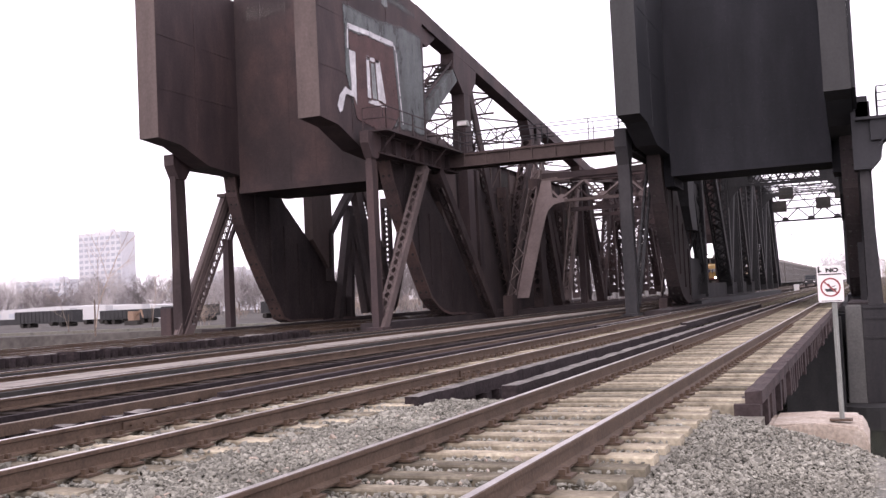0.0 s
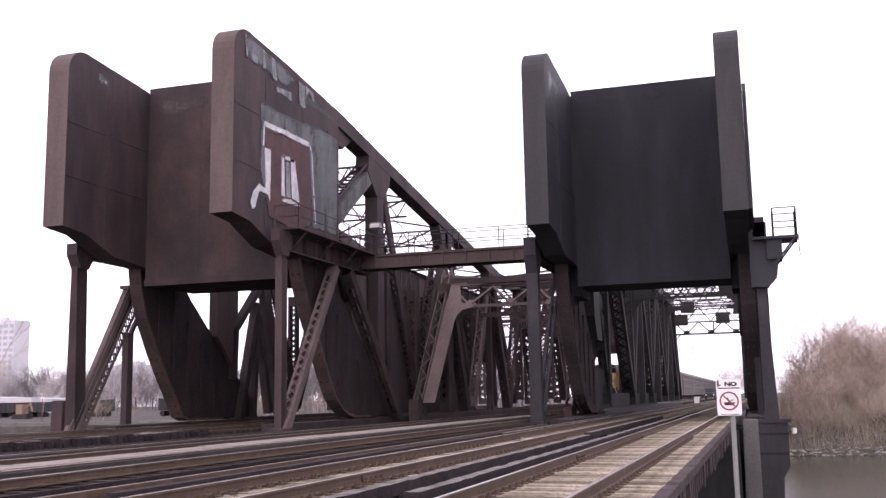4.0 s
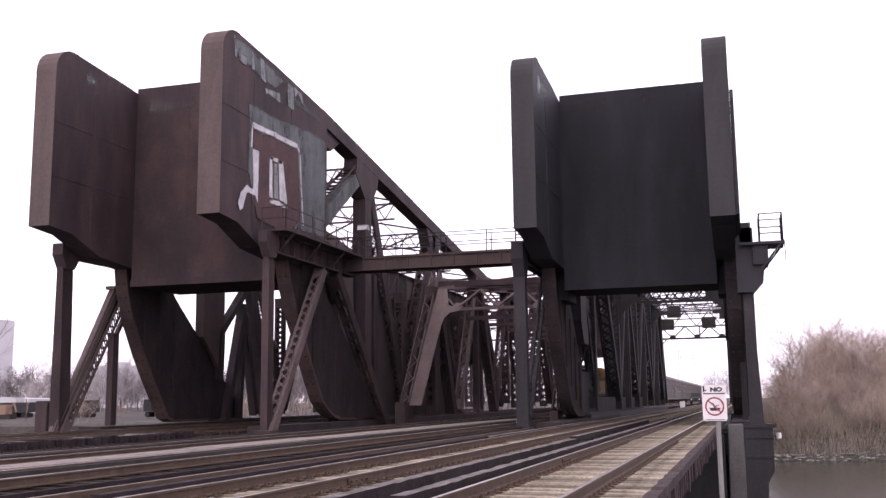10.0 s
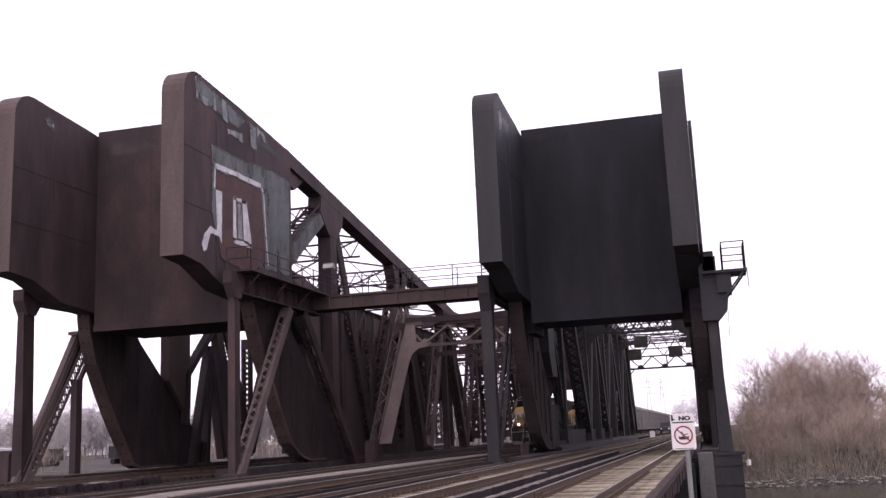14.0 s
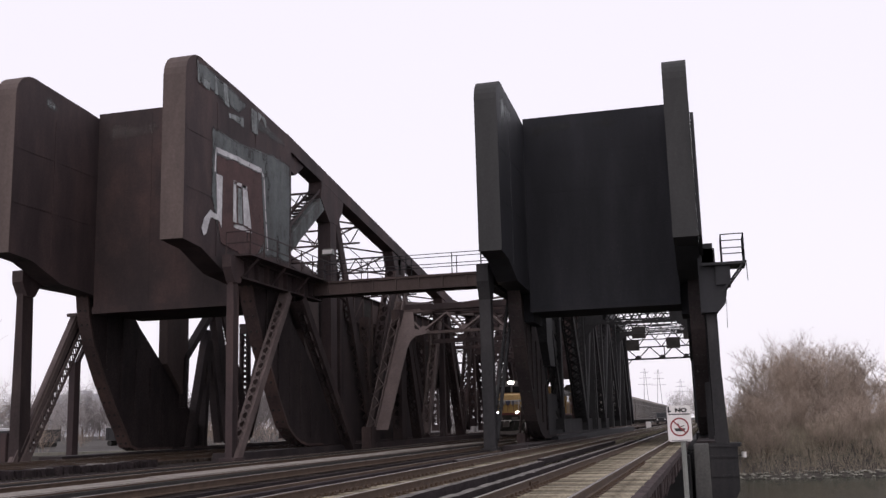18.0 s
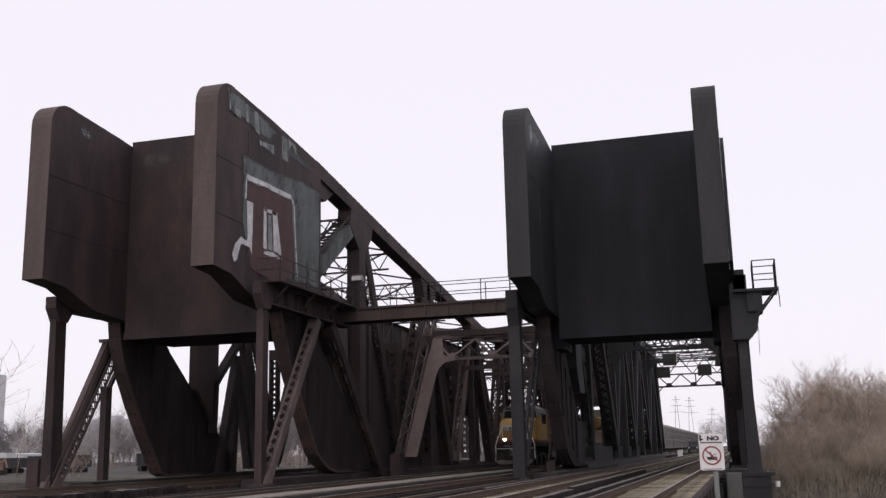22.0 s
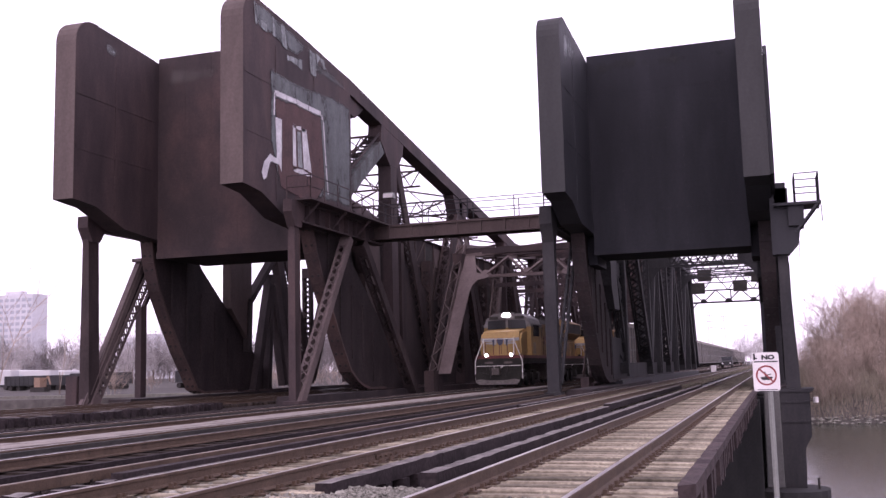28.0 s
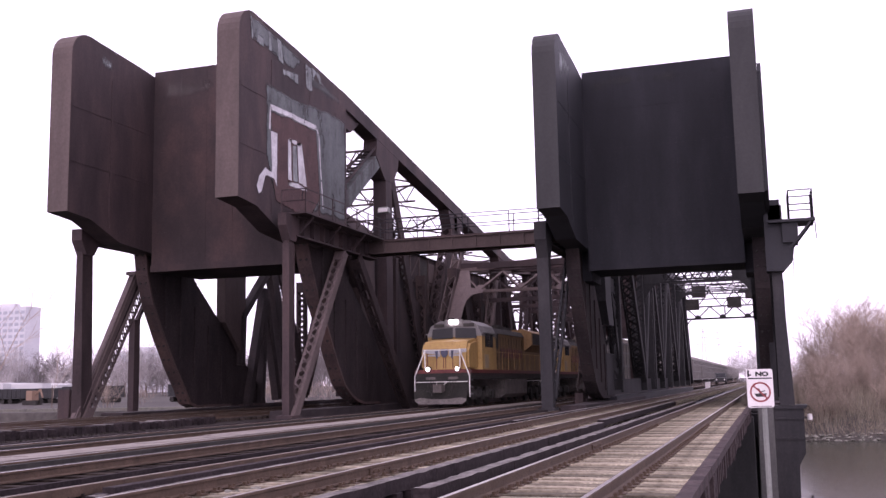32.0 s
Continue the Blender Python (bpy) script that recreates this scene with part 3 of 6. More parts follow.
def decks():
    """Open timber decks of the two near tracks beyond the abutment, with guard timbers and girders."""
    for name, xc, x0, x1, label in (("deck_1", -2.95, -4.45, -1.2, "open timber deck with purple-brown edge beam"), ("deck_2", -6.9, -8.4, -5.35, "open timber deck with black guard timbers")):
        d = thing(name, label, "track deck", (0, 0, 0), kind="structure")
        y1 = 58
        for k, x in enumerate((x0 + 0.1, x1 - 0.12)):
            outer = x > -2
            m = FASCIA if outer else TIE_DARK
            y = 11.55 if outer else (12.6 if x < -4.9 and x > -6 or x > -5 else 11.6)
            y = {(0, "deck_1"): 12.3, (1, "deck_2"): 11.7}.get((k, name), y)
            i = 0
            while y < y1:
                length = min(4.2, y1 - y)
                bm = bm_new()
                if outer:
                    rough_timber(bm, x + 0.1, y, y + length - 0.02, -0.115, 0.19, 0.15, int(y * 10), 0.012)
                else:
                    rough_timber(bm, x, y, y + length - 0.02, (-0.13 if name == "deck_1" else -0.2) if y < 30 else -0.13, 0.22, 0.2, int(y * 10) + k, 0.009)
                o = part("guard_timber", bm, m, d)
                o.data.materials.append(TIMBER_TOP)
                # upward faces of the dark timbers get the paler colour
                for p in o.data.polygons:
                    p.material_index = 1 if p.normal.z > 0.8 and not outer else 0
                y += length
                i += 1
        # tie ends and blocks under the guard timber
        y = 11.6
        rr = random.Random(5)
        while y < 46:
            for x in ((x1 - 0.1,) if name == "deck_1" else (x1 - 0.12, x0 + 0.1)):
                bm = bm_new()
                h = rr.choice((0.34, 0.36, 0.44))
                box(bm, x - 0.13, x + 0.14 + rr.uniform(0, 0.05), y - 0.12, y + 0.12, -0.2 - h, -0.19 if name == "deck_1" else -0.3)
                part("tie_end", bm, FASCIA if name == "deck_1" else TIE_DARK, d)
            y += 0.62
        bm = bm_new()
        for x in (xc - 0.75, xc + 0.75):
            box(bm, x - 0.2, x + 0.2, 12.3, y1, -0.95, -0.44)
        for i in range(15):
            box(bm, xc - 0.7, xc + 0.7, 13 + 3 * i, 13.2 + 3 * i, -0.9, -0.6)
        part("girder", bm, SHADED_BLACK, d)


decks()


def walkway_strip():
    w = thing("walkway", "pale boarded walkway between dark tracks", "walkway", kind="structure")
    y = -2.0
    r = random.Random(3)
    while y < 64:
        bm = bm_new()
        L = r.uniform(3.2, 4.4)
        for x in (-14.85, -14.45, -14.05):
            box(bm, x - 0.19, x + 0.19, y, y + L - 0.02, -0.32, -0.05 + r.uniform(-0.01, 0.01))
        part("board", bm, WALKWAY, w)
        y += L
    # low timbers and conduits lying along the tracks
    for nm, lab, x, z, ww, hh, y0, y1, m in (
            ("guard_rail", "dark inner guard rail between the running rails", -16.05, -0.1, 0.1, 0.16, 0, 60, UNDER),
            ("guard_rail", "dark inner guard rail between the running rails", -16.95, -0.1, 0.1, 0.16, 0, 60, UNDER),
            ("guard_rail", "dark inner guard rail between the running rails", -11.85, -0.1, 0.1, 0.16, 0, 60, UNDER),
            ("guard_rail", "dark inner guard rail between the running rails", -12.75, -0.1, 0.1, 0.16, 0, 60, UNDER),
            ("cable_trough", "long dark cable trough beside the tracks", -9.35, -0.24, 0.2, 0.16, 13, 47, TIE_DARK),
            ("spare_rail", "spare rusty rail lying beside the track", -9.75, -0.2, 0.09, 0.14, 4, 47, RAIL),
            ("guard_timber", "long dark guard timber along the track", -10.75, -0.22, 0.12, 0.12, 6, 49, TIE_DARK),
            ("edge_board", "long pale edge board beside the track", -10.0, -0.22, 0.14, 0.12, 2, 45, WALKWAY),
            ("guard_timber", "long dark guard timber along the track", -19.3, -0.2, 0.2, 0.2, -2, 58, TIE_DARK)):
        bm = bm_new()
        beam(bm, (x, y0, z), (x, y1, z), ww, hh)
        tagged(part(nm, bm, m), lab, "timber" if m is TIE_DARK else "rail")
    for x, y0, y1, z in ((-23.6, 8, 39, -0.22), (-9.0, 2, 13.5, -0.34)):
        g = thing("tie_stack", "row of dark stacked timber ends along the yard", "timber row", (x, 0, z))
        y = y0
        while y < y1:
            bm = bm_new()
            w2 = 0.4 if x < -12 else 0.14
            d = r.uniform(0.18, 0.3)
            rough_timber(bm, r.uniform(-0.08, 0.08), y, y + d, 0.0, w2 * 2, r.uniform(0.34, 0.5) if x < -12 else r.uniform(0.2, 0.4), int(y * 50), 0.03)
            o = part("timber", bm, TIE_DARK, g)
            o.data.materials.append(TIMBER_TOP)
            # just under half of the upward faces get the paler colour
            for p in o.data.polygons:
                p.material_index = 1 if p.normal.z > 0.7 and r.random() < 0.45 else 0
            y += d + r.uniform(0.08, 0.24)


walkway_strip()


# ---- lift bridges ----
ARC_Y, ARC_R = 15.7, 8.7
NODES = [18.9, 26, 33, 40, 47, 54.5, 62, 69.5, 77]


def chord_z(y):
    return 19.0 - 0.1418 * y if y < 49 else 12.05


def lift_bridge(x0, y0, W, paint, pale, label, worn, web_y, web_top, web_foot, drop):
    b = thing("lift_bridge", label, "bridge", (x0, y0, 0), "rolling lift bridges")
    TH = 1.12
    inner_paint = SHADED_BROWN if paint is RUST else GREY_TRUSS
    slab = [(0, 9.65 - drop)] + [(1.2 - 1.2 * math.cos(radians(a)), 17.4 - drop + 1.2 * math.sin(radians(a))) for a in (0, 15, 30, 45, 60, 75, 90)] + [(1.6, 18.6 - drop), (5.7, 18.28 - drop * 0.5), (12, 17.6), (12, 9.6), (8.2, 8.3), (4.0, 8.65 - drop), (1.7, 9.5 - drop)]
    for i, sx in enumerate((0, W - TH)):
        bm = bm_new()
        prism(bm, slab, sx, sx + TH)
        o = part("counterweight_wing", bm, paint, b, worn)
        # riveted seams on both faces
        bm = bm_new()
        for fx in (sx - 0.004, sx + TH + 0.004):
            for yy in (3.2, 7.4, 10.6):
                box(bm, fx - 0.02, fx + 0.02, yy - 0.11, yy + 0.11, 9.3, 17.2 - 0.1 * yy)
            for zz in (12.2, 14.9):
                box(bm, fx - 0.014, fx + 0.014, 0.1, 11.9, zz - 0.1, zz + 0.1)
        part("seam_plate", bm, paint, o)
        # pale strip along front and top edge, standing in for light there
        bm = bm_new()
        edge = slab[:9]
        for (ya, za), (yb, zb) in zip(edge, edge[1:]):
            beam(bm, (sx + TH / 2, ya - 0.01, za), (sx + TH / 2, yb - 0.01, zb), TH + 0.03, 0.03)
        part("lit_edge_strip", bm, EDGE_BROWN_LIT if paint is RUST else EDGE_GREY_LIT, o)
    if paint is BLACK:
        bm = bm_new()
        prism(bm, [(0.5, 9.6), (0.5, 15.2), (1.2, 15.8), (11.6, 15.2), (11.6, 9.7), (8.2, 8.5), (4.0, 8.7)], W + 0.03, W + 0.2)
        part("outer_plate", bm, paint, b)
    bm = bm_new()
    box(bm, TH, W - TH, web_y, 11.6, web_foot, web_top)
    if paint is BLACK:
        box(bm, W - TH - 0.02, W - 0.62, 8.4, 11.4, web_foot - 0.5, 9.9)
        box(bm, 0.62, TH + 0.02, 8.4, 11.4, web_foot - 0.5, 9.9)
    web = part("counterweight_body", bm, RUST_WEB_SHADED if paint is RUST else BLACK_WEB_SHADED, b)
    bm = bm_new()
    for k in range(1, 5):
        x = TH + (W - 2 * TH) * k / 5
        box(bm, x - 0.1, x + 0.1, web_y - 0.012, web_y, web_foot + 0.15, web_top - 0.05)
    for zz in (9.6, 11.8, 14.0, 16.2):
        box(bm, TH, W - TH, web_y - 0.009, web_y, zz - 0.1, zz + 0.1)
    box(bm, TH, W - TH, web_y - 0.1, web_y, web_foot - 0.05, web_foot + 0.3)
    part("seam_plate", bm, RUST_WEB_SHADED if paint is RUST else BLACK_WEB_SHADED, web)
    # segmental girders with their treads
    arc = [(6.95, 8.8), (7.2, 7.3), (7.75, 5.8), (8.85, 4.0), (9.9, 2.5), (10.9, 1.25), (11.8, 0.7), (12.6, 0.4), (13.6, 0.22), (16.0, 0.18)]
    SG = 0.68
    round_foot = arc
    for i, sx in enumerate((0, W - SG)):
        if paint is RUST:
            # the far tread runs straight to the ground, the near one sits a little further back
            arc = [(y + 0.75 * min(1, (8.8 - z) / 4), z) for y, z in round_foot] if i else round_foot[:6] + [(11.5, 0.4), (12.2, 0.2), (16.0, 0.18)]
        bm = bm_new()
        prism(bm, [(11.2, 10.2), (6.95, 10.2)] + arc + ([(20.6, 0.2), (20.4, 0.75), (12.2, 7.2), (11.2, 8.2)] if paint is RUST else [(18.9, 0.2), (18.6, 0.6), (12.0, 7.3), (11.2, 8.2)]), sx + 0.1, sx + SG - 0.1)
        g = part("segmental_girder", bm, SHADED_BLACK, b)
        bm = bm_new()
        for (ya, za), (yb, zb) in zip(arc, arc[1:]):
            beam(bm, (sx + SG / 2, ya - 0.05, za), (sx + SG / 2, yb - 0.05, zb), SG + 0.06, 0.14)
        part("tread_plate", bm, TREAD if paint is RUST else GRIMY_SHADED, g)
        bm = bm_new()
        for (ya, za), (yb, zb) in zip(arc, arc[1:]):
            for q in (0.25, 0.75):
                y, z = ya + (yb - ya) * q - 0.12, za + (zb - za) * q - 0.04
                for xx in (sx + 0.17, sx + SG - 0.17):
                    rod(bm, (xx, y + 0.12, z + 0.06), (xx, y - 0.02, z - 0.02), 0.07, 8)
        part("rivet_field", bm, UNDER, g)["kind"] = "stuff"
        # web stiffeners
        inner = sx + SG - 0.1 if i == 0 else sx + 0.1
        outer = sx + 0.1 if i == 0 else sx + SG - 0.1
        for yy, zl, zh in ((9, 4.6, 9.8), (10.5, 3.0, 9.0), (12, 1.9, 5.9), (13.5, 1.1, 4.9), (15, 0.6, 3.4)):
            for fx in (inner, outer):
                bm = bm_new()
                box(bm, fx - 0.07, fx + 0.07, yy - 0.09, yy + 0.09, zl, zh)
                part("stiffener", bm, SHADED_BLACK, g)
        bm = bm_new()
        box(bm, sx - 0.1, sx + TH + 0.1, 4.5, 30, -0.5, 0.08 if paint is RUST else -0.02)
        part("track_girder", bm, GRIMY_SHADED, b)
    # trusses
    for i, cx in enumerate((0.55, W - 0.55)):
        bm = bm_new()
        beam(bm, (cx, 11.6, chord_z(11.6)), (cx, 49, chord_z(49) + 0.05), 0.9, 0.85)
        beam(bm, (cx, 49, 12.05), (cx, 77, 12.05), 0.9, 0.85)
        part("top_chord", bm, paint, b)
        bm = bm_new()
        beam(bm, (cx, 17, -0.15), (cx, 82.5, -0.15), 0.8, 0.7)
        part("bottom_chord", bm, paint, b)
        for g, hw in (([(17.0, 16.4), (20.8, 15.9), (20.5, 14.9), (19.6, 13.9), (18.2, 13.9), (16.8, 15.1)], 0.44), ([(12, 16.9), (14.6, 16.6), (13.2, 15.7), (12, 15.9)], 0.3),
                      ([(31.2, 14.1), (35, 13.6), (34, 12.2), (32.3, 12.2)], 0.4), ([(45.4, 12.2), (49, 11.8), (48, 10.4), (46.3, 10.4)], 0.4)):
            bm = bm_new()
            prism(bm, g, cx - hw, cx + hw)
            part("gusset_plate", bm, paint, b)
        bm = bm_new()
        beam(bm, (cx, 17.3, 14.9), (cx, 9.2, 9.4), 0.8, 0.85)
        part("back_stay", bm, FACE_PAINT if paint is RUST and i else pale, b, "grey-green painted stay" if paint is RUST and i else "")
        bm = bm_new()
        for q in range(14):
            y, z = 16.6 - q * 0.42, 15.35 - q * 0.286
            box(bm, cx - 0.32, cx + 0.32, y - 0.16, y + 0.16, z - 0.02, z + 0.02)
        for k in (-1, 1):
            beam(bm, (cx + k * 0.34, 17.0, 15.7), (cx + k * 0.34, 10.8, 11.5), 0.03, 0.16)
        part("stair", bm, paint, b)
        bm = bm_new()
        beam(bm, (cx, 18.9, 15.8), (cx, 18.9, 0.8 if i else 8.5), 0.85, 1.05)
        part("main_post", bm, inner_paint if i == 0 else paint, b)
        if paint is BLACK and i == 0:
            bm = bm_new()
            laced(bm, (cx, 18.9, 8.5), (cx, 18.9, 0.6), 1.1, 0.3, 2.4, single=True)
            part("lower_post", bm, inner_paint, b)
        bm = bm_new()
        if paint is RUST and i == 0:
            prism(bm, [(14.9, 10), (17.4, 10), (17.4, 5.4), (17.2, 3.0), (16.4, 3.8), (14.9, 5.2)], cx - 0.3, cx + 0.3)
        else:
            prism(bm, [(14.0, 10), (16.2, 10), (16.4, 6.5), (17.0, 4.6), (15.0, 4.6), (14.1, 6.0)], cx - 0.42, cx + 0.42)
        part("heel_post", bm, pale, b)
        if paint is RUST and i == 0:
            # plated legs that spread from the foot of the main post
            for legs, deep in (([(20.6, 9.0), (17.1, 5.7), (16.95, 2.6)], 0.4), ([(20.0, 7.6), (17.8, 0.1)], 0.5), ([(20.0, 6.6), (19.5, 0.2)], 0.42), ([(20.1, 7.0), (21.8, 0.4)], 0.45), ([(21.0, 8.8), (23.4, 0.4)], 0.9)):
                bm = bm_new()
                for (ya, za), (yb, zb) in zip(legs, legs[1:]):
                    beam(bm, (cx + 0.2, ya, za), (cx + 0.2, yb, zb), 0.5, deep)
                part("plated_leg", bm, GRIMY_SHADED, b)
        if paint is BLACK and i == 0:
            bm = bm_new()
            laced(bm, (cx, 16.4, 9.3), (cx, 20.9, 0.9), 0.5, 0.5, 0.9, single=True)
            part("diagonal", bm, inner_paint, b)
        nodes = list(NODES)
        slim = paint is BLACK and i == 0
        if slim:
            nodes[1] = 21.7
        if paint is RUST:
            for ya, yb in zip(NODES, NODES[1:]):
                k = NODES.index(ya) % 2
                bm = bm_new()
                laced(bm, (cx, ya, 0.8 if k else chord_z(ya) - 0.6), (cx, yb, chord_z(yb) - 0.6 if k else 0.8), 0.75, 0.8, 0.8)
                part("diagonal", bm, inner_paint, b)
            for y in NODES[2::2]:
                bm = bm_new()
                laced(bm, (cx, y, chord_z(y) - 0.4), (cx, y, 0.4), 0.75, 0.6, 0.75)
                part("vertical", bm, inner_paint, b)
            for y in NODES[1:4:2]:
                bm = bm_new()
                laced(bm, (cx, y, 8.6), (cx, y, 0.4), 0.6, 0.5, 0.75)
                part("vertical", bm, inner_paint, b)
            nodes = []
        for j, y in enumerate(nodes[1:]):
            bm = bm_new()
            top = chord_z(y) - 0.4
            laced(bm, (cx, y, top), (cx, y, 0.4), 0.75 if i else 0.4 if j == 0 else 0.95, 0.62 if j else 0.4, 0.75)
            if j % 2 == 0 and not (slim and j == 0):
                for k in (-1, 1):
                    box(bm, cx - 0.4, cx + 0.4, y + k * 0.34 - 0.13, y + k * 0.34 + 0.13, 0.4, top)
            part("vertical", bm, inner_paint, b)
            bm = bm_new()
            yp = nodes[j]
            if slim and j == 0:
                laced(bm, (cx, yp, chord_z(yp) - 0.6), (cx, y, 1.2), 0.4, 0.4, 0.7)
            elif j % 2:
                laced(bm, (cx, yp, chord_z(yp) - 0.6), (cx, y, 1.2), 0.75 if i else 0.9, 0.75, 0.8)
            else:
                laced(bm, (cx, yp, 1.2), (cx, y, chord_z(y) - 0.6), 0.75 if i else 0.9, 0.75, 0.8)
            part("diagonal", bm, inner_paint, b)
        if slim:
            bm = bm_new()
            prism(bm, [(15.6, 0.3), (54, 0.2), (54, 1.3), (21.7, 1.3), (21.7, 8.6), (19.1, 8.6), (19.1, 2.9), (15.6, 2.9)], cx - 0.06, cx + 0.06)
            part("web_plate", bm, TOWER_STEEL, b)
        bm = bm_new()
        beam(bm, (cx, 77, 11.5), (cx, 83, 0.8), 0.8, 0.8)
        part("end_post", bm, paint, b)
    # cross frames between the trusses
    for y in NODES[0:]:
        z = chord_z(y) - 0.3
        bm = bm_new()
        if y > 15:
            for zz in (z, z - 1.1):
                beam(bm, (0.9, y, zz), (W - 0.9, y, zz), 0.14, 0.12)
            for k in range(12):
                xa, xb = 0.9 + (W - 1.8) * k / 12, 0.9 + (W - 1.8) * (k + 1) / 12
                beam(bm, (xa, y, z - 1.1 * (k % 2)), (xb, y, z - 1.1 * ((k + 1) % 2)), 0.07, 0.07)
        else:
            laced(bm, (0.9, y, z), (W - 0.9, y, z), 0.5, 0.6, 0.8, side=(0, 1, 0), single=True)
        if y in (47, 62):
            beam(bm, (0.9, y, 10.3), (W - 0.9, y, 10.3), 0.12, 0.14)
            n = 8
            for k in range(n):
                xa, xb = 0.9 + (W - 1.8) * k / n, 0.9 + (W - 1.8) * (k + 1) / n
                beam(bm, (xa, y, 10.3 if k % 2 else z - 0.2), (xb, y, z - 0.2 if k % 2 else 10.3), 0.08, 0.08)
        if y == 77:
            beam(bm, (0.9, y, 8.3), (W - 0.9, y, 8.3), 0.2, 0.2)
            beam(bm, (0.9, y, 9.75), (W - 0.9, y, 9.75), 0.16, 0.16)
            n = 6
            for k in range(1, n, 2):
                xa = 0.9 + (W - 1.8) * k / n
                prism_y(bm, [(xa - 0.5, 8.3), (xa + 0.5, 8.3), (xa + 0.15, 8.75), (xa - 0.15, 8.75)], y - 0.1, y + 0.1)
            beam(bm, (W / 2 + 0.3, y, 8.3), (W / 2 + 0.3, y, 9.75), 0.14, 0.14)
            for k in range(n):
                xa, xb = 0.9 + (W - 1.8) * k / n, 0.9 + (W - 1.8) * (k + 1) / n
                beam(bm, (xa, y, 8.35 if k % 2 else 9.75), (xb, y, 9.75 if k % 2 else 8.35), 0.13, 0.13)
                beam(bm, (xa, y, 9.75 if k % 2 else z - 0.2), (xb, y, z - 0.2 if k % 2 else 9.75), 0.1, 0.1)
            for s, xe in ((1, 0.9), (-1, W - 0.9)):
                beam(bm, (xe, y, 7.5), (xe + s * 0.7, y, 8.3), 0.12, 0.14)
        if y == 33 and paint is BLACK:
            for zz in (8.75, 9.6):
                beam(bm, (0.9, y, zz), (W - 0.9, y, zz), 0.2, 0.14)
            for k in range(14):
                xa, xb = 0.9 + (W - 1.8) * k / 14, 0.9 + (W - 1.8) * (k + 1) / 14
                beam(bm, (xa, y, 8.75 if k % 2 else 9.6), (xb, y, 9.6 if k % 2 else 8.75), 0.1, 0.1)
                beam(bm, (xa, y, 9.6 if k % 2 else 8.75), (xb, y, 8.75 if k % 2 else 9.6), 0.1, 0.1)
            for s, xe in ((1, 0.9), (-1, W - 0.9)):
                pts = [(xe, 9.6)] + [(xe + s * (1.7 - 1.7 * math.cos(radians(a))), 5.8 + 2.95 * math.sin(radians(a))) for a in (0, 18, 36, 54, 72, 90)]
                prism_y(bm, pts + [(xe + s * 1.7, 9.6)], y - 0.04, y + 0.04)
        if y == 62:
            for s, xe in ((1, 0.9), (-1, W - 0.9)):
                pts = [(xe, 10.4)] + [(xe + s * (2.0 - 2.0 * math.cos(radians(a))), 7.9 + 2.2 * math.sin(radians(a))) for a in (0, 18, 36, 54, 72, 90)]
                prism_y(bm, pts + [(xe + s * 2.0, 10.4)], y - 0.04, y + 0.04)
        part("sway_frame", bm, inner_paint, b)
    for ya, yb in zip(NODES, NODES[1:]):
        bm = bm_new()
        for xx in (W * 0.3, W * 0.5, W * 0.7):
            rod(bm, (xx, ya, chord_z(ya) - 0.5), (xx, yb, chord_z(yb) - 0.5), 0.035, 5)
        part("catwalk_rail", bm, paint, b)
        bm = bm_new()
        za, zb = chord_z(ya) - 0.1, chord_z(yb) - 0.1
        beam(bm, (0.9, ya, za), (W - 0.9, yb, zb), 0.1, 0.1)
        beam(bm, (W - 0.9, ya, za), (0.9, yb, zb), 0.1, 0.1)
        part("top_lateral", bm, paint, b)
    for k, (xx, y, z, w, h) in enumerate(((1.6, 69.5, 8.9, 1.4, 1.2), (2.3, 69.5, 10.3, 1.5, 1.3), (6.1, 69.5, 9.0, 1.5, 1.2), (8.2, 62, 9.4, 0.8, 0.9))):
        bm = bm_new()
        box(bm, xx, xx + w, y - 0.5, y + 0.5, z, z + h)
        part("machinery_box", bm, UNDER, b)
    # floor system
    bm = bm_new()
    for y in [4, 11] + NODES + [82.5]:
        box(bm, 0.3, W - 0.3, y - 0.3, y + 0.3, -1.6, -0.5)
    for x in (1.4, 3.1, 4.2, W / 2, W - 4.2, W - 3.1, W - 1.4):
        box(bm, x - 0.2, x + 0.2, 4, 83, -1.3, -0.46)
    part("floor_system", bm, paint, b)
    return b


left_bridge = lift_bridge(-32.4, 39.0, 10.2, RUST, RUST_PALE, "rusty brown riveted rolling lift bridge with raised counterweight", "rust-brown riveted plate wing", 6.8, 18.42, 7.45, 0.0)
right_bridge = lift_bridge(-10.42, 46.8, 10.42, BLACK, BLACK_WORN, "dark grey riveted rolling lift bridge with raised counterweight", "dark grey riveted plate wing", 7.6, 18.35, 7.2, 0.19)


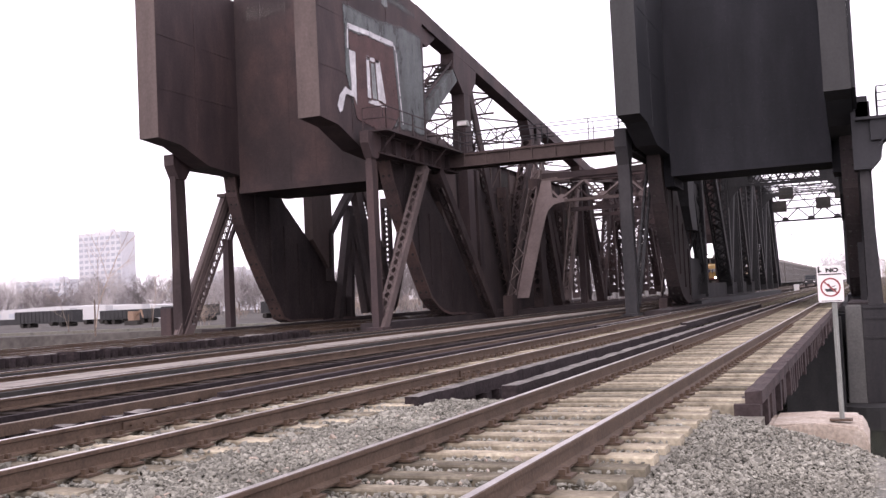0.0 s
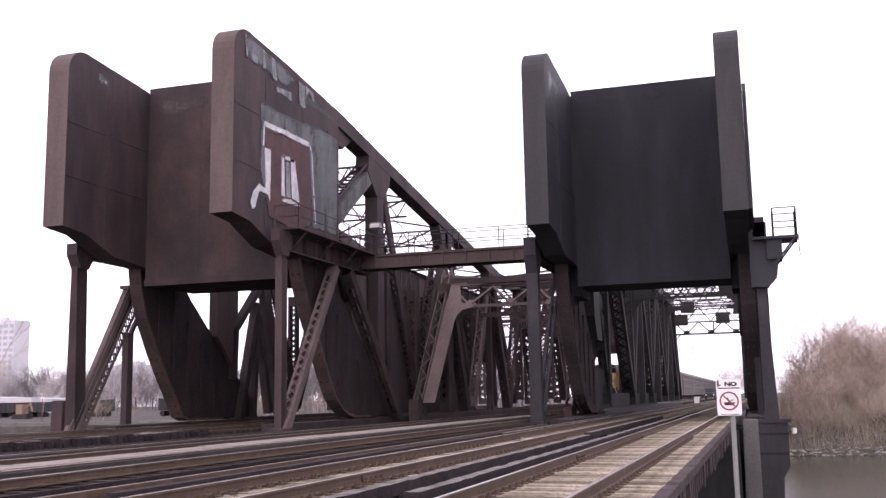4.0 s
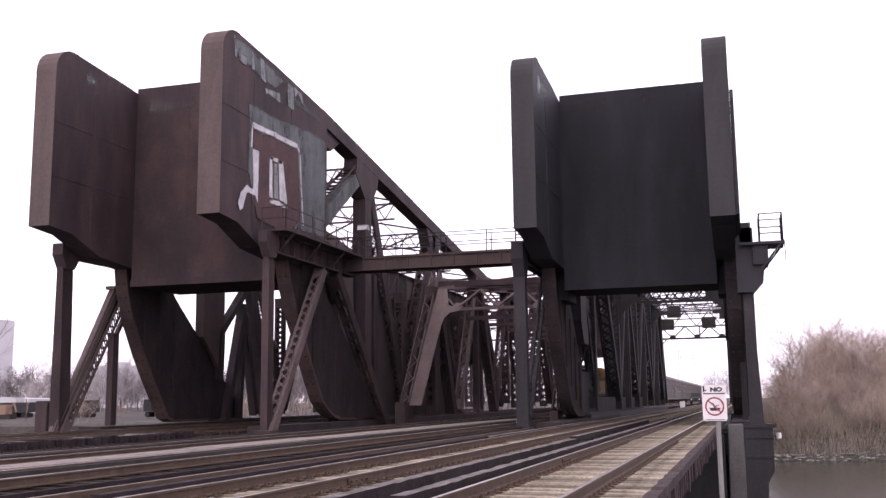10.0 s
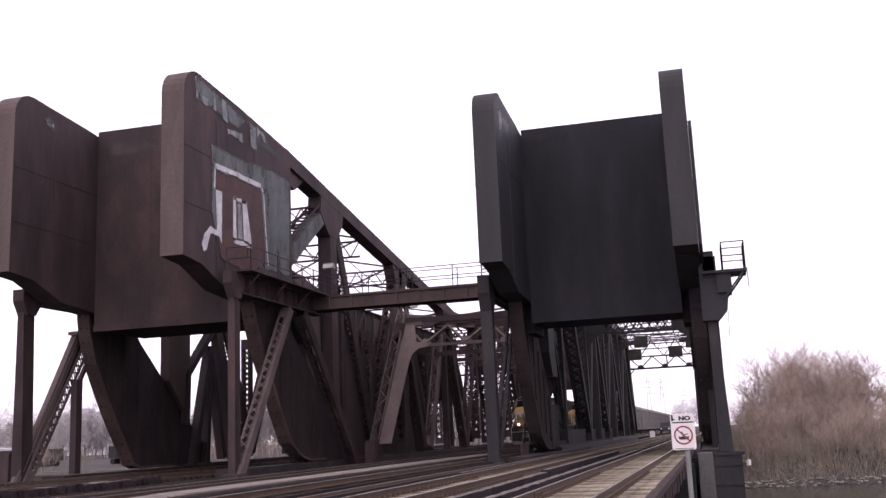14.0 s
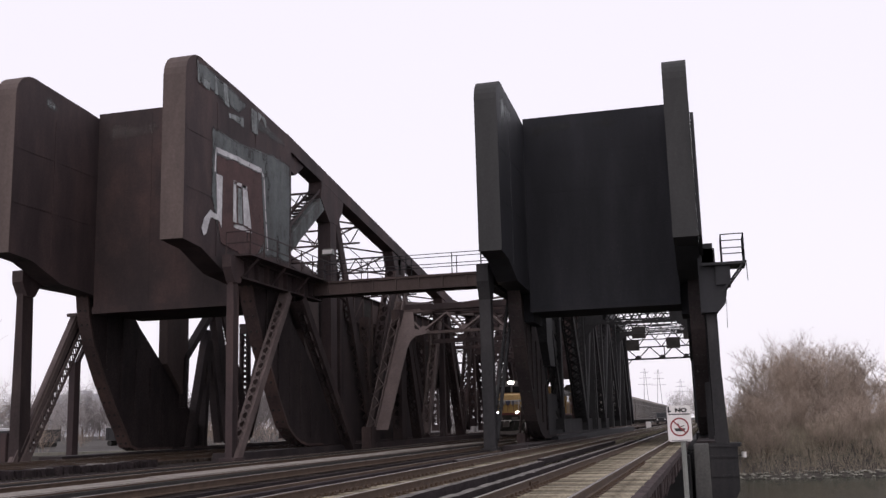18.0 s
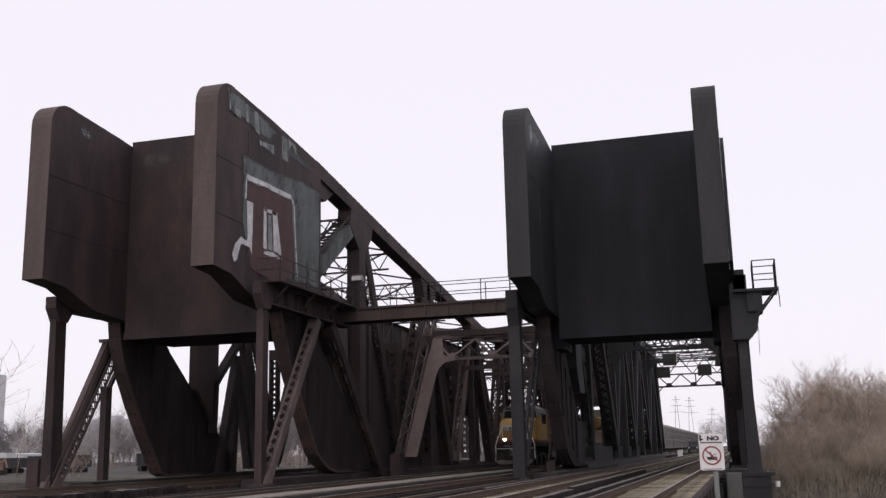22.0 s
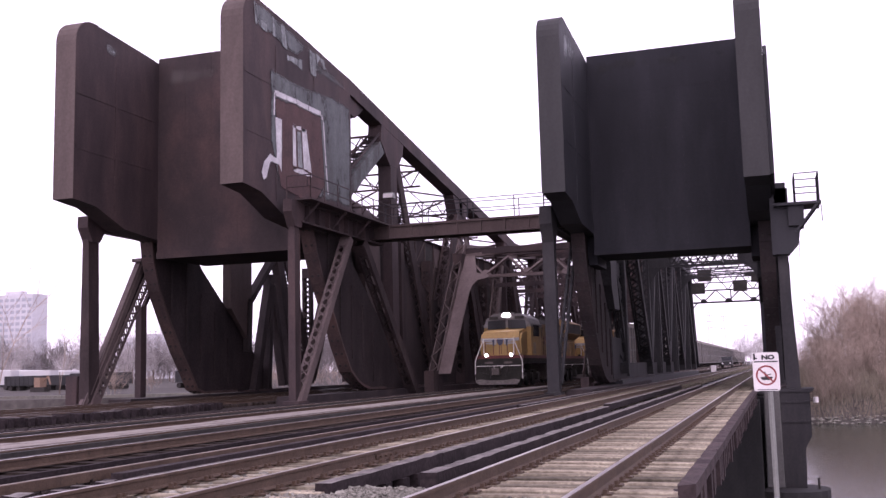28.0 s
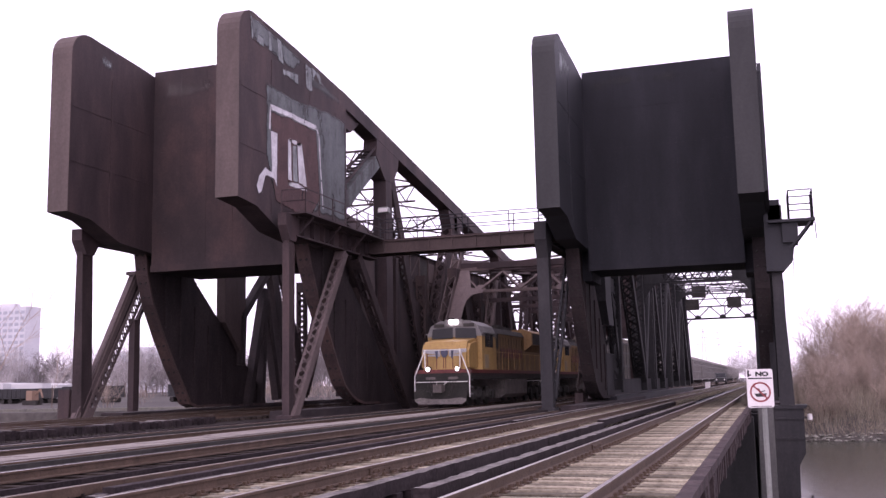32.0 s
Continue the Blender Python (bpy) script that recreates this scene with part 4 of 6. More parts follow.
def paint_film(name, pts, material, parent, label, place, soft=0.3, cell=0.12):
    """A thin film of paint inside the outline pts; its cover attribute falls to nothing at the edge. place: from outline to space."""
    us, vs = [p[0] for p in pts], [p[1] for p in pts]
    nu, nv = int((max(us) - min(us)) / cell) + 2, int((max(vs) - min(vs)) / cell) + 2
    grid = [(min(us) + cell * i, min(vs) + cell * j) for j in range(nv) for i in range(nu)]
    edges = list(zip(pts, pts[1:] + pts[:1]))

    def cover(u, v):
        inside, near = False, 1e9
        for (ua, va), (ub, vb) in edges:
            if (va > v) != (vb > v) and u < ua + (v - va) * (ub - ua) / (vb - va):
                inside = not inside
            k = max(0, min(1, ((u - ua) * (ub - ua) + (v - va) * (vb - va)) / ((ub - ua) ** 2 + (vb - va) ** 2)))
            near = min(near, math.hypot(u - ua - k * (ub - ua), v - va - k * (vb - va)))
        return min(1, near / soft) if inside else 0
    cov = [cover(u, v) for u, v in grid]
    faces = [q for j in range(nv - 1) for i in range(nu - 1) for q in [(j * nu + i, j * nu + i + 1, (j + 1) * nu + i + 1, (j + 1) * nu + i)] if any(cov[k] > 0 for k in q)]
    me = bpy.data.meshes.new(name)
    me.from_pydata([place(u, v) for u, v in grid], [], faces)
    me.attributes.new("cover", "FLOAT", "POINT").data.foreach_set("value", cov)
    me.materials.append(material)
    ob = new(name, me)
    ob.parent = parent
    ob["label"] = label
    return ob


def graffiti():
    g = thing("graffiti", "large white-outlined graffiti letters on grey patch paint", "graffiti", (-32.4, 39.0, 0))

    def spray(name, pts, material, lift, label, soft=0.3, cell=0.12):
        return paint_film(name, pts, material, g, label, lambda u, v: (10.232 + lift, u, v), soft, cell)
    spray("patch", [(2.3, 15.7), (5.2, 15.75), (9.3, 16.1), (12.0, 16.1), (11.95, 12.8), (11.9, 10.1), (8.5, 10.0), (3.4, 9.9), (2.4, 12.0)], PATCH, 0.002, "grey-blue patch of paint", 0.35)
    spray("faded_band", [(0.9, 18.55), (1.8, 18.5), (5.1, 18.15), (6.9, 17.9), (5.4, 16.9), (3.9, 16.9), (2.4, 17.2), (0.95, 17.1)], PATCH, 0.002, "faded grey-blue painted band", 0.3)
    spray("faded_band", [(6.4, 18.0), (9.0, 17.75), (11.6, 17.2), (11.2, 16.5), (8.6, 16.3), (6.5, 16.4)], PATCH, 0.002, "faded grey-blue painted band", 0.8)
    for pts in ([(0.85, 18.4), (1.1, 18.5), (1.4, 17.25), (1.0, 17.2)], [(1.45, 17.75), (2.3, 17.75), (2.35, 17.15), (1.5, 17.2)], [(2.6, 18.3), (3.0, 18.3), (3.2, 17.2), (2.7, 17.2)], [(3.5, 18.2), (4.1, 18.2), (4.4, 16.9), (3.7, 17.0)],
                [(4.1, 16.8), (4.7, 16.9), (5.9, 17.05), (6.05, 16.3), (5.4, 16.4), (4.8, 16.45), (4.2, 16.4)], [(6.6, 17.9), (7.5, 17.85), (7.65, 16.45), (6.75, 16.4)], [(7.4, 17.9), (8.5, 17.8), (9.0, 17.15), (8.4, 17.1), (8.0, 17.5), (7.6, 17.1)]):
        spray("faded_letter", pts, FADED, 0.006, "faded grey painted letter", 0.12, 0.06)
    spray("fill", [(2.8, 14.4), (5.2, 14.6), (8.1, 14.65), (8.6, 10.9), (7.4, 9.8), (5.7, 9.6), (3.4, 9.9), (3.0, 11.2)], RED_SPRAY, 0.008, "dull red fill", 0.25)
    arch = [(2.85, 13.4), (2.92, 14.5), (5.2, 14.62), (6.5, 14.62), (8.0, 14.68), (8.32, 14.3), (8.5, 12.6), (8.6, 11.9), (8.8, 10.5)]
    for (ya, za), (yb, zb) in zip(arch, arch[1:]):
        w = 0.2 if za > 14.4 and zb > 14.4 else 0.13
        d = Vector((yb - ya, zb - za)).normalized()
        n, d = Vector((-d.y, d.x)) * w, d * 0.08
        spray("outline", [(ya - n.x - d.x, za - n.y - d.y), (yb - n.x + d.x, zb - n.y + d.y), (yb + n.x + d.x, zb + n.y + d.y), (ya + n.x - d.x, za + n.y - d.y)], WHITE_SPRAY, 0.014, "white painted outline", 0.11, 0.05)
    spray("letter", [(2.9, 13.4), (3.7, 13.4), (3.65, 10.5), (3.3, 11.0), (2.5, 11.0), (2.15, 10.15), (1.8, 10.0), (1.5, 10.4), (1.8, 11.0), (2.4, 11.5), (3.0, 11.4)], WHITE_SPRAY, 0.02, "white painted letter stroke", 0.12, 0.05)
    for q in ([(4.7, 13.4), (5.12, 13.35), (5.2, 11.1), (4.7, 11.0)], [(5.7, 13.4), (6.3, 13.5), (6.95, 11.1), (5.9, 11.15)], [(4.7, 13.45), (6.3, 13.52), (6.2, 13.2), (4.8, 13.15)], [(4.75, 11.25), (5.9, 11.35), (6.9, 11.25), (6.9, 11.0), (4.75, 10.95)]):
        spray("letter", q, WHITE_SPRAY, 0.02, "white painted letter stroke", 0.1, 0.05)
    spray("letter", [(5.15, 13.2), (5.75, 13.25), (5.9, 11.3), (5.25, 11.25)], FADED, 0.016, "grey painted letter stroke", 0.1, 0.06)


graffiti()


def worn_patches():
    """Bare and bleached places along the top of both counterweights."""
    paint_film("worn_patch", [(0.4, 18.35), (3.0, 18.35), (5.2, 18.1), (6.8, 17.9), (6.4, 17.1), (4.8, 17.2), (3.6, 16.4), (2.2, 16.2), (1.2, 15.2), (0.5, 15.6)], FADED, right_bridge, "pale worn paint patch", lambda u, v: (1.124, u, v), 1.1)
    paint_film("worn_patch", [(1.6, 18.2), (3.4, 18.2), (3.6, 17.2), (2.6, 16.9), (1.8, 17.5)], FADED, left_bridge, "pale worn paint patch", lambda u, v: (1.144, u, v), 0.7)
    paint_film("worn_patch", [(1.2, 18.35), (9.0, 18.35), (9.0, 15.6), (6.0, 16.4), (3.0, 15.9), (1.2, 16.6)], WEATHERED, left_bridge, "pale weathered band along the top", lambda u, v: (u, 6.78, v), 1.2)
    paint_film("worn_patch", [(1.2, 18.3), (9.2, 18.3), (9.2, 17.2), (6.0, 16.9), (3.0, 17.1), (1.2, 16.6)], BLEACHED, right_bridge, "dusty bleached band along the top", lambda u, v: (u, 7.58, v), 1.0)


worn_patches()


# ---- fixed towers beside the bridges ----
def railing(parent, material, pts, z, h=1.1, r=0.035, step=1.6):
    for a, b in zip(pts, pts[1:]):
        a, b = Vector((*a, z)), Vector((*b, z))
        n = max(1, round((b - a).length / step))
        for i in range(n + 1):
            p = a.lerp(b, i / n)
            bm = bm_new()
            rod(bm, p, p + Vector((0, 0, h)), r, 5)
            part("railing_post", bm, material, parent)
        for k in (0.5, 1.0):
            bm = bm_new()
            rod(bm, a + Vector((0, 0, h * k)), b + Vector((0, 0, h * k)), r * 0.8, 5)
            part("handrail", bm, material, parent)


def tower(x, y0, s, paint, pale, deck, label):
    """One side frame: front post, laced braces, girder and gallery. s: the way outwards."""
    t = thing("tower_frame", label, "tower", (x, y0, 0), "tower frames")
    bm = bm_new()
    if x > 0:
        prism_y(bm, [(-0.3, -0.3), (0.36, -0.3), (0.06, 7.9), (-0.3, 7.9)], 3.3, 3.9)
    else:
        e = 0.1 if paint is RUST else 0.27
        if s < 0 and paint is RUST:
            beam(bm, (-0.05, 3.7, -0.3), (-0.05, 3.62, 8.2), 0.62, 0.8, w2=0.36)
        else:
            box(bm, -0.18 if paint is RUST else -0.27, e, 3.33, 3.87, -0.3, 8.3)
    part("front_post", bm, SHADED_BROWN if paint is RUST else paint, t)
    if x > 0:
        bm = bm_new()
        box(bm, -0.62, -0.32, 9.4, 9.7, -0.4, 8.3)
        part("web_plate", bm, paint, t)
    for k in (-1, 1):
        if x < 0 and not (s < 0 and paint is RUST):
            bm = bm_new()
            box(bm, -0.21 if paint is RUST else -0.3, 0.14 if paint is RUST else 0.3, 3.6 + k * 0.27 - 0.02, 3.6 + k * 0.27 + 0.02, -0.3, 7.9)
            part("flange", bm, paint, t)
    bm = bm_new()
    box(bm, -0.42, 0.42, 3.1, 4.1, -0.45, -0.1)
    part("base_plate", bm, paint, t)
    bm = bm_new()
    up = 0.55 if paint is RUST else 0.0
    prism(bm, [(3.3, 7.5 + up), (3.9, 7.5 + up), (4.3, 8.2 + up * 0.8), (4.3, 9.3), (2.9, 9.3), (2.9, 8.4 + up * 0.6)], -0.24 if paint is RUST and s > 0 else -0.31, 0.2 if paint is RUST and s > 0 else 0.31)
    part("post_cap", bm, paint, t)
    bm = bm_new()
    if x > 0:
        beam(bm, (-0.1, 4.0, 0.3), (-0.1, 9.9, 8.3), 0.3, 0.4)
    elif x > -12:
        laced(bm, (0.1, 4.2, 0.3), (0.1, 9.9, 8.3), 0.32, 0.26, 0.4, single=True, bar=0.05)
    elif s < 0:
        beam(bm, (0, 3.06, -0.3), (0, 7.67, 7.4), 0.5, 0.06)
        beam(bm, (0.18, 3.12, -0.3), (0.18, 7.75, 7.4), 0.05, 0.5)
        laced(bm, (0.26, 3.62, -0.3), (0.26, 8.42, 7.1), 0.55, 0.05, 0.46, side=(0, -0.836, 0.548), bar=0.08)
        box(bm, -0.3, 0.28, 7.4, 8.9, 7.42, 7.6)
        # added dark plate that stands in for the shade behind the lacing
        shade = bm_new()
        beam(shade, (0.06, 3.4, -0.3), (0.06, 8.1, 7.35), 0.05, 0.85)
        part("shade_plate", shade, GRIMY_SHADED, t)
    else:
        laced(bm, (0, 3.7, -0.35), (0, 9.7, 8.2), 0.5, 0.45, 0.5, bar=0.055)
    part("inclined_brace", bm, RUST_LIT if paint is RUST else pale, t)
    bm = bm_new()
    laced(bm, (0, 11.4, 8.2), (0, 19.2, 0.0), 0.6, 0.55, 0.6, single=True)
    part("rear_brace", bm, SHADED_BROWN if paint is RUST else paint, t)
    if not -12 < x < 0 and not (paint is RUST and s > 0):
        bm = bm_new()
        if s < 0 and paint is RUST:
            box(bm, -0.2, 0.16, 7.65, 8.15, -0.4, 5.0)
            beam(bm, (0, 7.9, 4.7), (0, 8.9, 6.2), 0.2, 0.2)
        else:
            laced(bm, (0, 8.3, -0.3), (0, 8.3, 6.2), 0.5, 0.45, 0.6)
        part("middle_post", bm, paint, t)
    bm = bm_new()
    foot = 8.65 if s < 0 and paint is RUST else 8.3
    box(bm, -0.05, 0.05, 3.9, 14.2, foot, 9.3)
    box(bm, -0.3, 0.3, 3.9, 14.2, 9.22, 9.3)
    box(bm, -0.3, 0.3, 3.9, 14.2, foot, foot + 0.08)
    for i in range(9):
        box(bm, -0.28, 0.28, 4.6 + i * 1.15, 4.68 + i * 1.15, foot + 0.08, 9.22)
    part("top_girder", bm, paint, t)
    if deck:
        bm = bm_new()
        box(bm, -0.35 if s > 0 else -1.0, 1.0 if s > 0 else 0.35, 3.4, 14.2, 9.3, 9.38)
        part("gallery_floor", bm, paint, t)
        e = s * 0.95
        railing(t, paint, [(e, 3.4), (e, 14.2)], 9.38)
        railing(t, paint, [(-s * 0.3, 3.4), (e, 3.4)], 9.38)
        for yy in (4.4, 7.6, 10.8, 13.6):
            bm = bm_new()
            beam(bm, (s * 0.9, yy, 9.25), (s * 0.05, yy, 8.4), 0.1, 0.1)
            part("bracket", bm, paint, t)
    return t


tower(-33.0, 39.0, -1, RUST, RUST_PALE, False, "brown riveted tower frame with laced brace")
tower(-21.5, 39.0, 1, RUST, RUST_PALE, True, "brown riveted tower frame with gallery and railing")
tower(-10.95, 46.8, -1, TOWER_STEEL, BLACK_WORN, False, "dark grey riveted tower frame with laced brace")
tower(0.42, 46.8, 1, TOWER_STEEL, BLACK_WORN, False, "dark grey riveted tower frame beside the river")


def balcony():
    b = thing("lookout_balcony", "dark steel balcony with railings on the tower", "balcony", (-0.2, 50.2, 0.26))
    bm = bm_new()
    box(bm, 0.3, 2.35, -0.9, 1.0, 8.15, 8.28)
    box(bm, 0.9, 1.6, -0.7, 0.8, 7.2, 8.15)
    part("floor", bm, BLACK, b)
    railing(b, BLACK, [(1.25, -0.85), (2.3, -0.85), (2.3, 0.95), (1.25, 0.95), (1.25, -0.85)], 8.28, 1.35, 0.035, 1.0)
    for yy in (-0.8, 0.9):
        bm = bm_new()
        beam(bm, (2.2, yy, 8.15), (1.2, yy, 6.9), 0.09, 0.09, (0, 1, 0))
        part("bracket", bm, BLACK, b)
    bm = bm_new()
    prism_y(bm, [(0.1, 9.3), (0.85, 9.3), (0.85, 8.1), (1.5, 7.6), (1.3, 6.4), (0.85, 5.9), (0.1, 5.9)], -0.5, 0.6)
    part("bearing_housing", bm, BLACK, b)
    for top, foot, r in (((2.36, -0.9, 8.3), (2.38, -0.9, 7.3), 0.02), ((1.35, 0.5, 6.6), (1.3, 0.6, 5.2), 0.012)):
        bm = bm_new()
        rod(bm, top, foot, r)
        part("cable", bm, BLACK, b)


balcony()


def flood_lamp():
    f = thing("flood_lamp", "small pale flood lamp on the gallery of the rusty bridge", "lamp", (-22.0, 56.2, 9.38))
    bm = bm_new()
    rod(bm, (0, 0, 0), (0, 0, 2.2), 0.035, 6)
    part("pole", bm, RUST, f)
    bm = bm_new()
    prism_y(bm, [(-0.36, 2.2), (0.36, 2.2), (0.28, 2.55), (-0.28, 2.55)], -0.2, 0.2)
    part("housing", bm, GALV, f)
    bm = bm_new()
    box(bm, -0.3, 0.3, -0.23, -0.2, 2.24, 2.48)
    part("glass", bm, WHITE_SIGN, f)


flood_lamp()


def cross_walkway():
    w = thing("walkway_bridge", "rusty girder footbridge with pipe railings between the towers", "footbridge", (0, 53.0, 0))
    bm = bm_new()
    for yy in (-0.55, 0.55):
        box(bm, -21.6, -10.4, yy - 0.05, yy + 0.05, 8.55, 9.3)
        box(bm, -21.6, -10.4, yy - 0.16, yy + 0.16, 9.22, 9.3)
        box(bm, -21.6, -10.4, yy - 0.16, yy + 0.16, 8.55, 8.62)
        for i in range(8):
            box(bm, -20.6 + i * 1.35, -20.5 + i * 1.35, yy - 0.14, yy + 0.14, 8.6, 9.22)
    part("girder", bm, RUST_PALE, w)
    bm = bm_new()
    box(bm, -21.6, -10.4, -0.6, 0.6, 9.3, 9.36)
    part("floor", bm, RUST, w)
    for yy in (-0.55, 0.55):
        railing(w, BLACK, [(-21.2, yy), (-10.6, yy)], 9.36, 1.15, 0.03, 2.6)
    railing(w, BLACK, [(-11.6, -0.55), (-10.7, -0.55)], 9.36, 1.5, 0.04, 0.45)


cross_walkway()


# ---- middle bridge, hinged on the far bank ----
def middle_bridge():
    W = 10.6
    b = thing("truss_bridge", "brown riveted through truss bridge with laced portal", "bridge", (-21.0, 59.3, 0))
    nodes = [6.9, 14, 21, 28, 35, 42, 49, 56, 63]

    def cz(y):
        return 9.2 + (y - 6.9) * 0.09
    for cx in (0.5, W - 0.5):
        bm = bm_new()
        # two plate webs with zigzag lacing across the front
        hw = 0.27 if cx < 5 else 0.2
        for k in (-1, 1):
            beam(bm, (cx + k * hw, 0.0, 0.5), (cx + k * hw, 7.2 if cx < 5 else 6.9, 10.0 if cx < 5 else 9.6), 0.05, 0.7 if cx < 5 else 0.5)
        d = Vector((0, 6.9, 8.9)) / 15
        lift = Vector((0, -0.789, 0.612)) * 0.46
        for q in range(15):
            p = Vector((cx, 0, 0.5)) + d * q + lift
            k = hw if q % 2 else -hw
            beam(bm, p + Vector((k, 0, 0)), p + d + Vector((-k, 0, 0)), 0.11, 0.03, (0, -0.789, 0.612))
        part("end_post", bm, RUST_LIT, b)
        bm = bm_new()
        box(bm, cx - hw - 0.04, cx + hw + 0.04, -0.8, 0.9, -0.4, 1.1 if cx < 5 else 0.5)
        part("post_foot", bm, SHADED_BROWN, b)
        bm = bm_new()
        beam(bm, (cx, 6.7, 9.3), (cx, 63, cz(63)), 0.8, 0.8)
        part("top_chord", bm, RUST_LIT, b)
        bm = bm_new()
        beam(bm, (cx, 0, -0.2), (cx, 66, -0.2), 0.7, 0.7)
        part("bottom_chord", bm, RUST, b)
        if cx < 5:
            # near truss: plated first post, then laced diagonals either side of a slim hanger
            for nm, a, c, w, h, single, m in (("vertical", (cx, 6.2, 9.0), (cx, 6.2, 0.2), 0.6, 1.2, False, SHADED_BROWN),
                                              ("diagonal", (cx, 7.0, 8.9), (cx, 10.6, 0.4), 0.6, 0.8, False, SHADED_BROWN),
                                              ("diagonal", (cx, 12.3, 0.4), (cx, 16.8, 9.7), 0.55, 0.6, True, RUST_LIT),
                                              ("diagonal", (cx, 18.8, 9.7), (cx, 23.2, 0.4), 0.6, 0.6, False, RUST),
                                              ("diagonal", (cx, 23.4, 0.4), (cx, 28, 10.6), 0.6, 0.6, False, RUST)):
                bm = bm_new()
                laced(bm, a, c, w, h, 0.6, single=single)
                part(nm, bm, m, b)
            bm = bm_new()
            beam(bm, (cx, 17.8, 9.8), (cx, 17.8, 0.2), 0.4, 0.35)
            prism(bm, [(16.9, 0.2), (18.7, 0.2), (17.95, 1.7), (17.65, 1.7)], cx - 0.12, cx + 0.12)
            part("hanger", bm, RUST, b)
            line, wide = nodes[3:], 0.6
        else:
            line, wide = [6.9, 16.5, 23.6] + nodes[3:], 0.2
        for j, y in enumerate(line):
            bm = bm_new()
            laced(bm, (cx, y, cz(y) - 0.3), (cx, y, 0.9), wide, 0.5, 0.7)
            part("vertical", bm, RUST, b)
            if j and not (wide < 0.5 and j == 2):
                bm = bm_new()
                yp = line[j - 1]
                a, c = ((cx, yp, 0.9), (cx, y, cz(y) - 0.4)) if j % 2 == 0 else ((cx, yp, cz(yp) - 0.4), (cx, y, 0.9))
                laced(bm, a, c, wide + 0.05, 0.55, 0.75)
                part("diagonal", bm, RUST, b)
    # laced portal on the slope of the end posts
    bm = bm_new()
    k = 6.9 / 8.7

    def on(x, z):
        return (x, (z - 0.5) * k + 0.1, z)
    beam(bm, on(0.5, 8.9), on(W - 0.5, 9.5), 0.34, 0.26, (0, 1, 0))
    beam(bm, on(0.5, 8.95), on(W - 0.5, 9.95), 0.2, 0.12, (0, 1, 0))
    beam(bm, on(0.5, 7.32), on(W - 0.5, 7.32), 0.34, 0.2, (0, 1, 0))
    n = 6
    for i in range(n):
        xa, xb = 1.0 + (W - 2) * i / n, 1.0 + (W - 2) * (i + 1) / n
        beam(bm, on(xa, 8.7 if i % 2 == 0 else 7.4), on(xb, 7.4 if i % 2 == 0 else 8.7), 0.14, 0.16)
        if i % 2 == 0:
            v = [bm.verts.new(on(xb + d, z)) for d, z in ((-0.5, 7.4), (0.5, 7.4), (0.15, 7.8), (-0.15, 7.8))]
            bm.faces.new(v)
    part("portal_strut", bm, RUST_LIT, b)
    for s, x in ((1, 0.9), (-1, W - 0.9)):
        bm = bm_new()
        foot = [(x - s * 0.1, 0.9), (x + s * 0.7, 0.9), (x + s * 0.75, 4.8)] if s > 0 else [(x - s * 0.1, 5.2), (x + s * 0.3, 5.2), (x + s * 0.5, 5.6)]
        pts = foot + [ (x + s * 0.78, 6.2), (x + s * 0.88, 6.7), (x + s * 1.2, 7.08), (x + s * 1.9, 7.22), (x + s * 1.9, 7.45), (x + s * 1.0, 7.6), (x + s * 0.6, 8.9), (x - s * 0.1, 8.9)]
        n = len(pts)
        a = [bm.verts.new(Vector(on(px, pz)) + Vector((0, -0.3, 0))) for px, pz in pts]
        c = [bm.verts.new(Vector(on(px, pz)) + Vector((0, -0.2, 0))) for px, pz in pts]
        bm.faces.new(a)
        bm.faces.new(c)
        for i in range(n):
            bm.faces.new((a[i], a[(i + 1) % n], c[(i + 1) % n], c[i]))
        part("portal_knee", bm, RUST_LIT, b)
    for y in nodes:
        bm = bm_new()
        laced(bm, (0.8, y, cz(y)), (W - 0.8, y, cz(y)), 0.4, 0.4, 0.7, side=(0, 1, 0), single=True)
        if y > 8:
            beam(bm, (0.8, y, 7.4), (W - 0.8, y, 7.4), 0.25, 0.3)
            for i in range(4):
                xa, xb = 0.8 + (W - 1.6) * i / 4, 0.8 + (W - 1.6) * (i + 1) / 4
                beam(bm, (xa, y, 7.5 if i % 2 else cz(y) - 0.2), (xb, y, cz(y) - 0.2 if i % 2 else 7.5), 0.12, 0.14)
        part("sway_frame", bm, RUST, b)
    for ya, yb in zip(nodes, nodes[1:]):
        bm = bm_new()
        beam(bm, (0.8, ya, cz(ya)), (W - 0.8, yb, cz(yb)), 0.14, 0.12)
        beam(bm, (W - 0.8, ya, cz(ya)), (0.8, yb, cz(yb)), 0.14, 0.12)
        part("top_lateral", bm, RUST, b)
    bm = bm_new()
    for y in [0] + nodes:
        box(bm, 0.3, W - 0.3, y - 0.25, y + 0.25, -1.5, -0.5)
    for x in (1.2, 2.8, 4.4, 6.2, 7.9):
        box(bm, x - 0.2, x + 0.2, 0, 66, -1.2, -0.46)
    part("floor_system", bm, RUST, b)
    # counterweight at the far end
    bm = bm_new()
    box(bm, 0.3, W - 0.3, 63.5, 67, 6.3, 18.0)
    part("counterweight_body", bm, RUST, b)


middle_bridge()


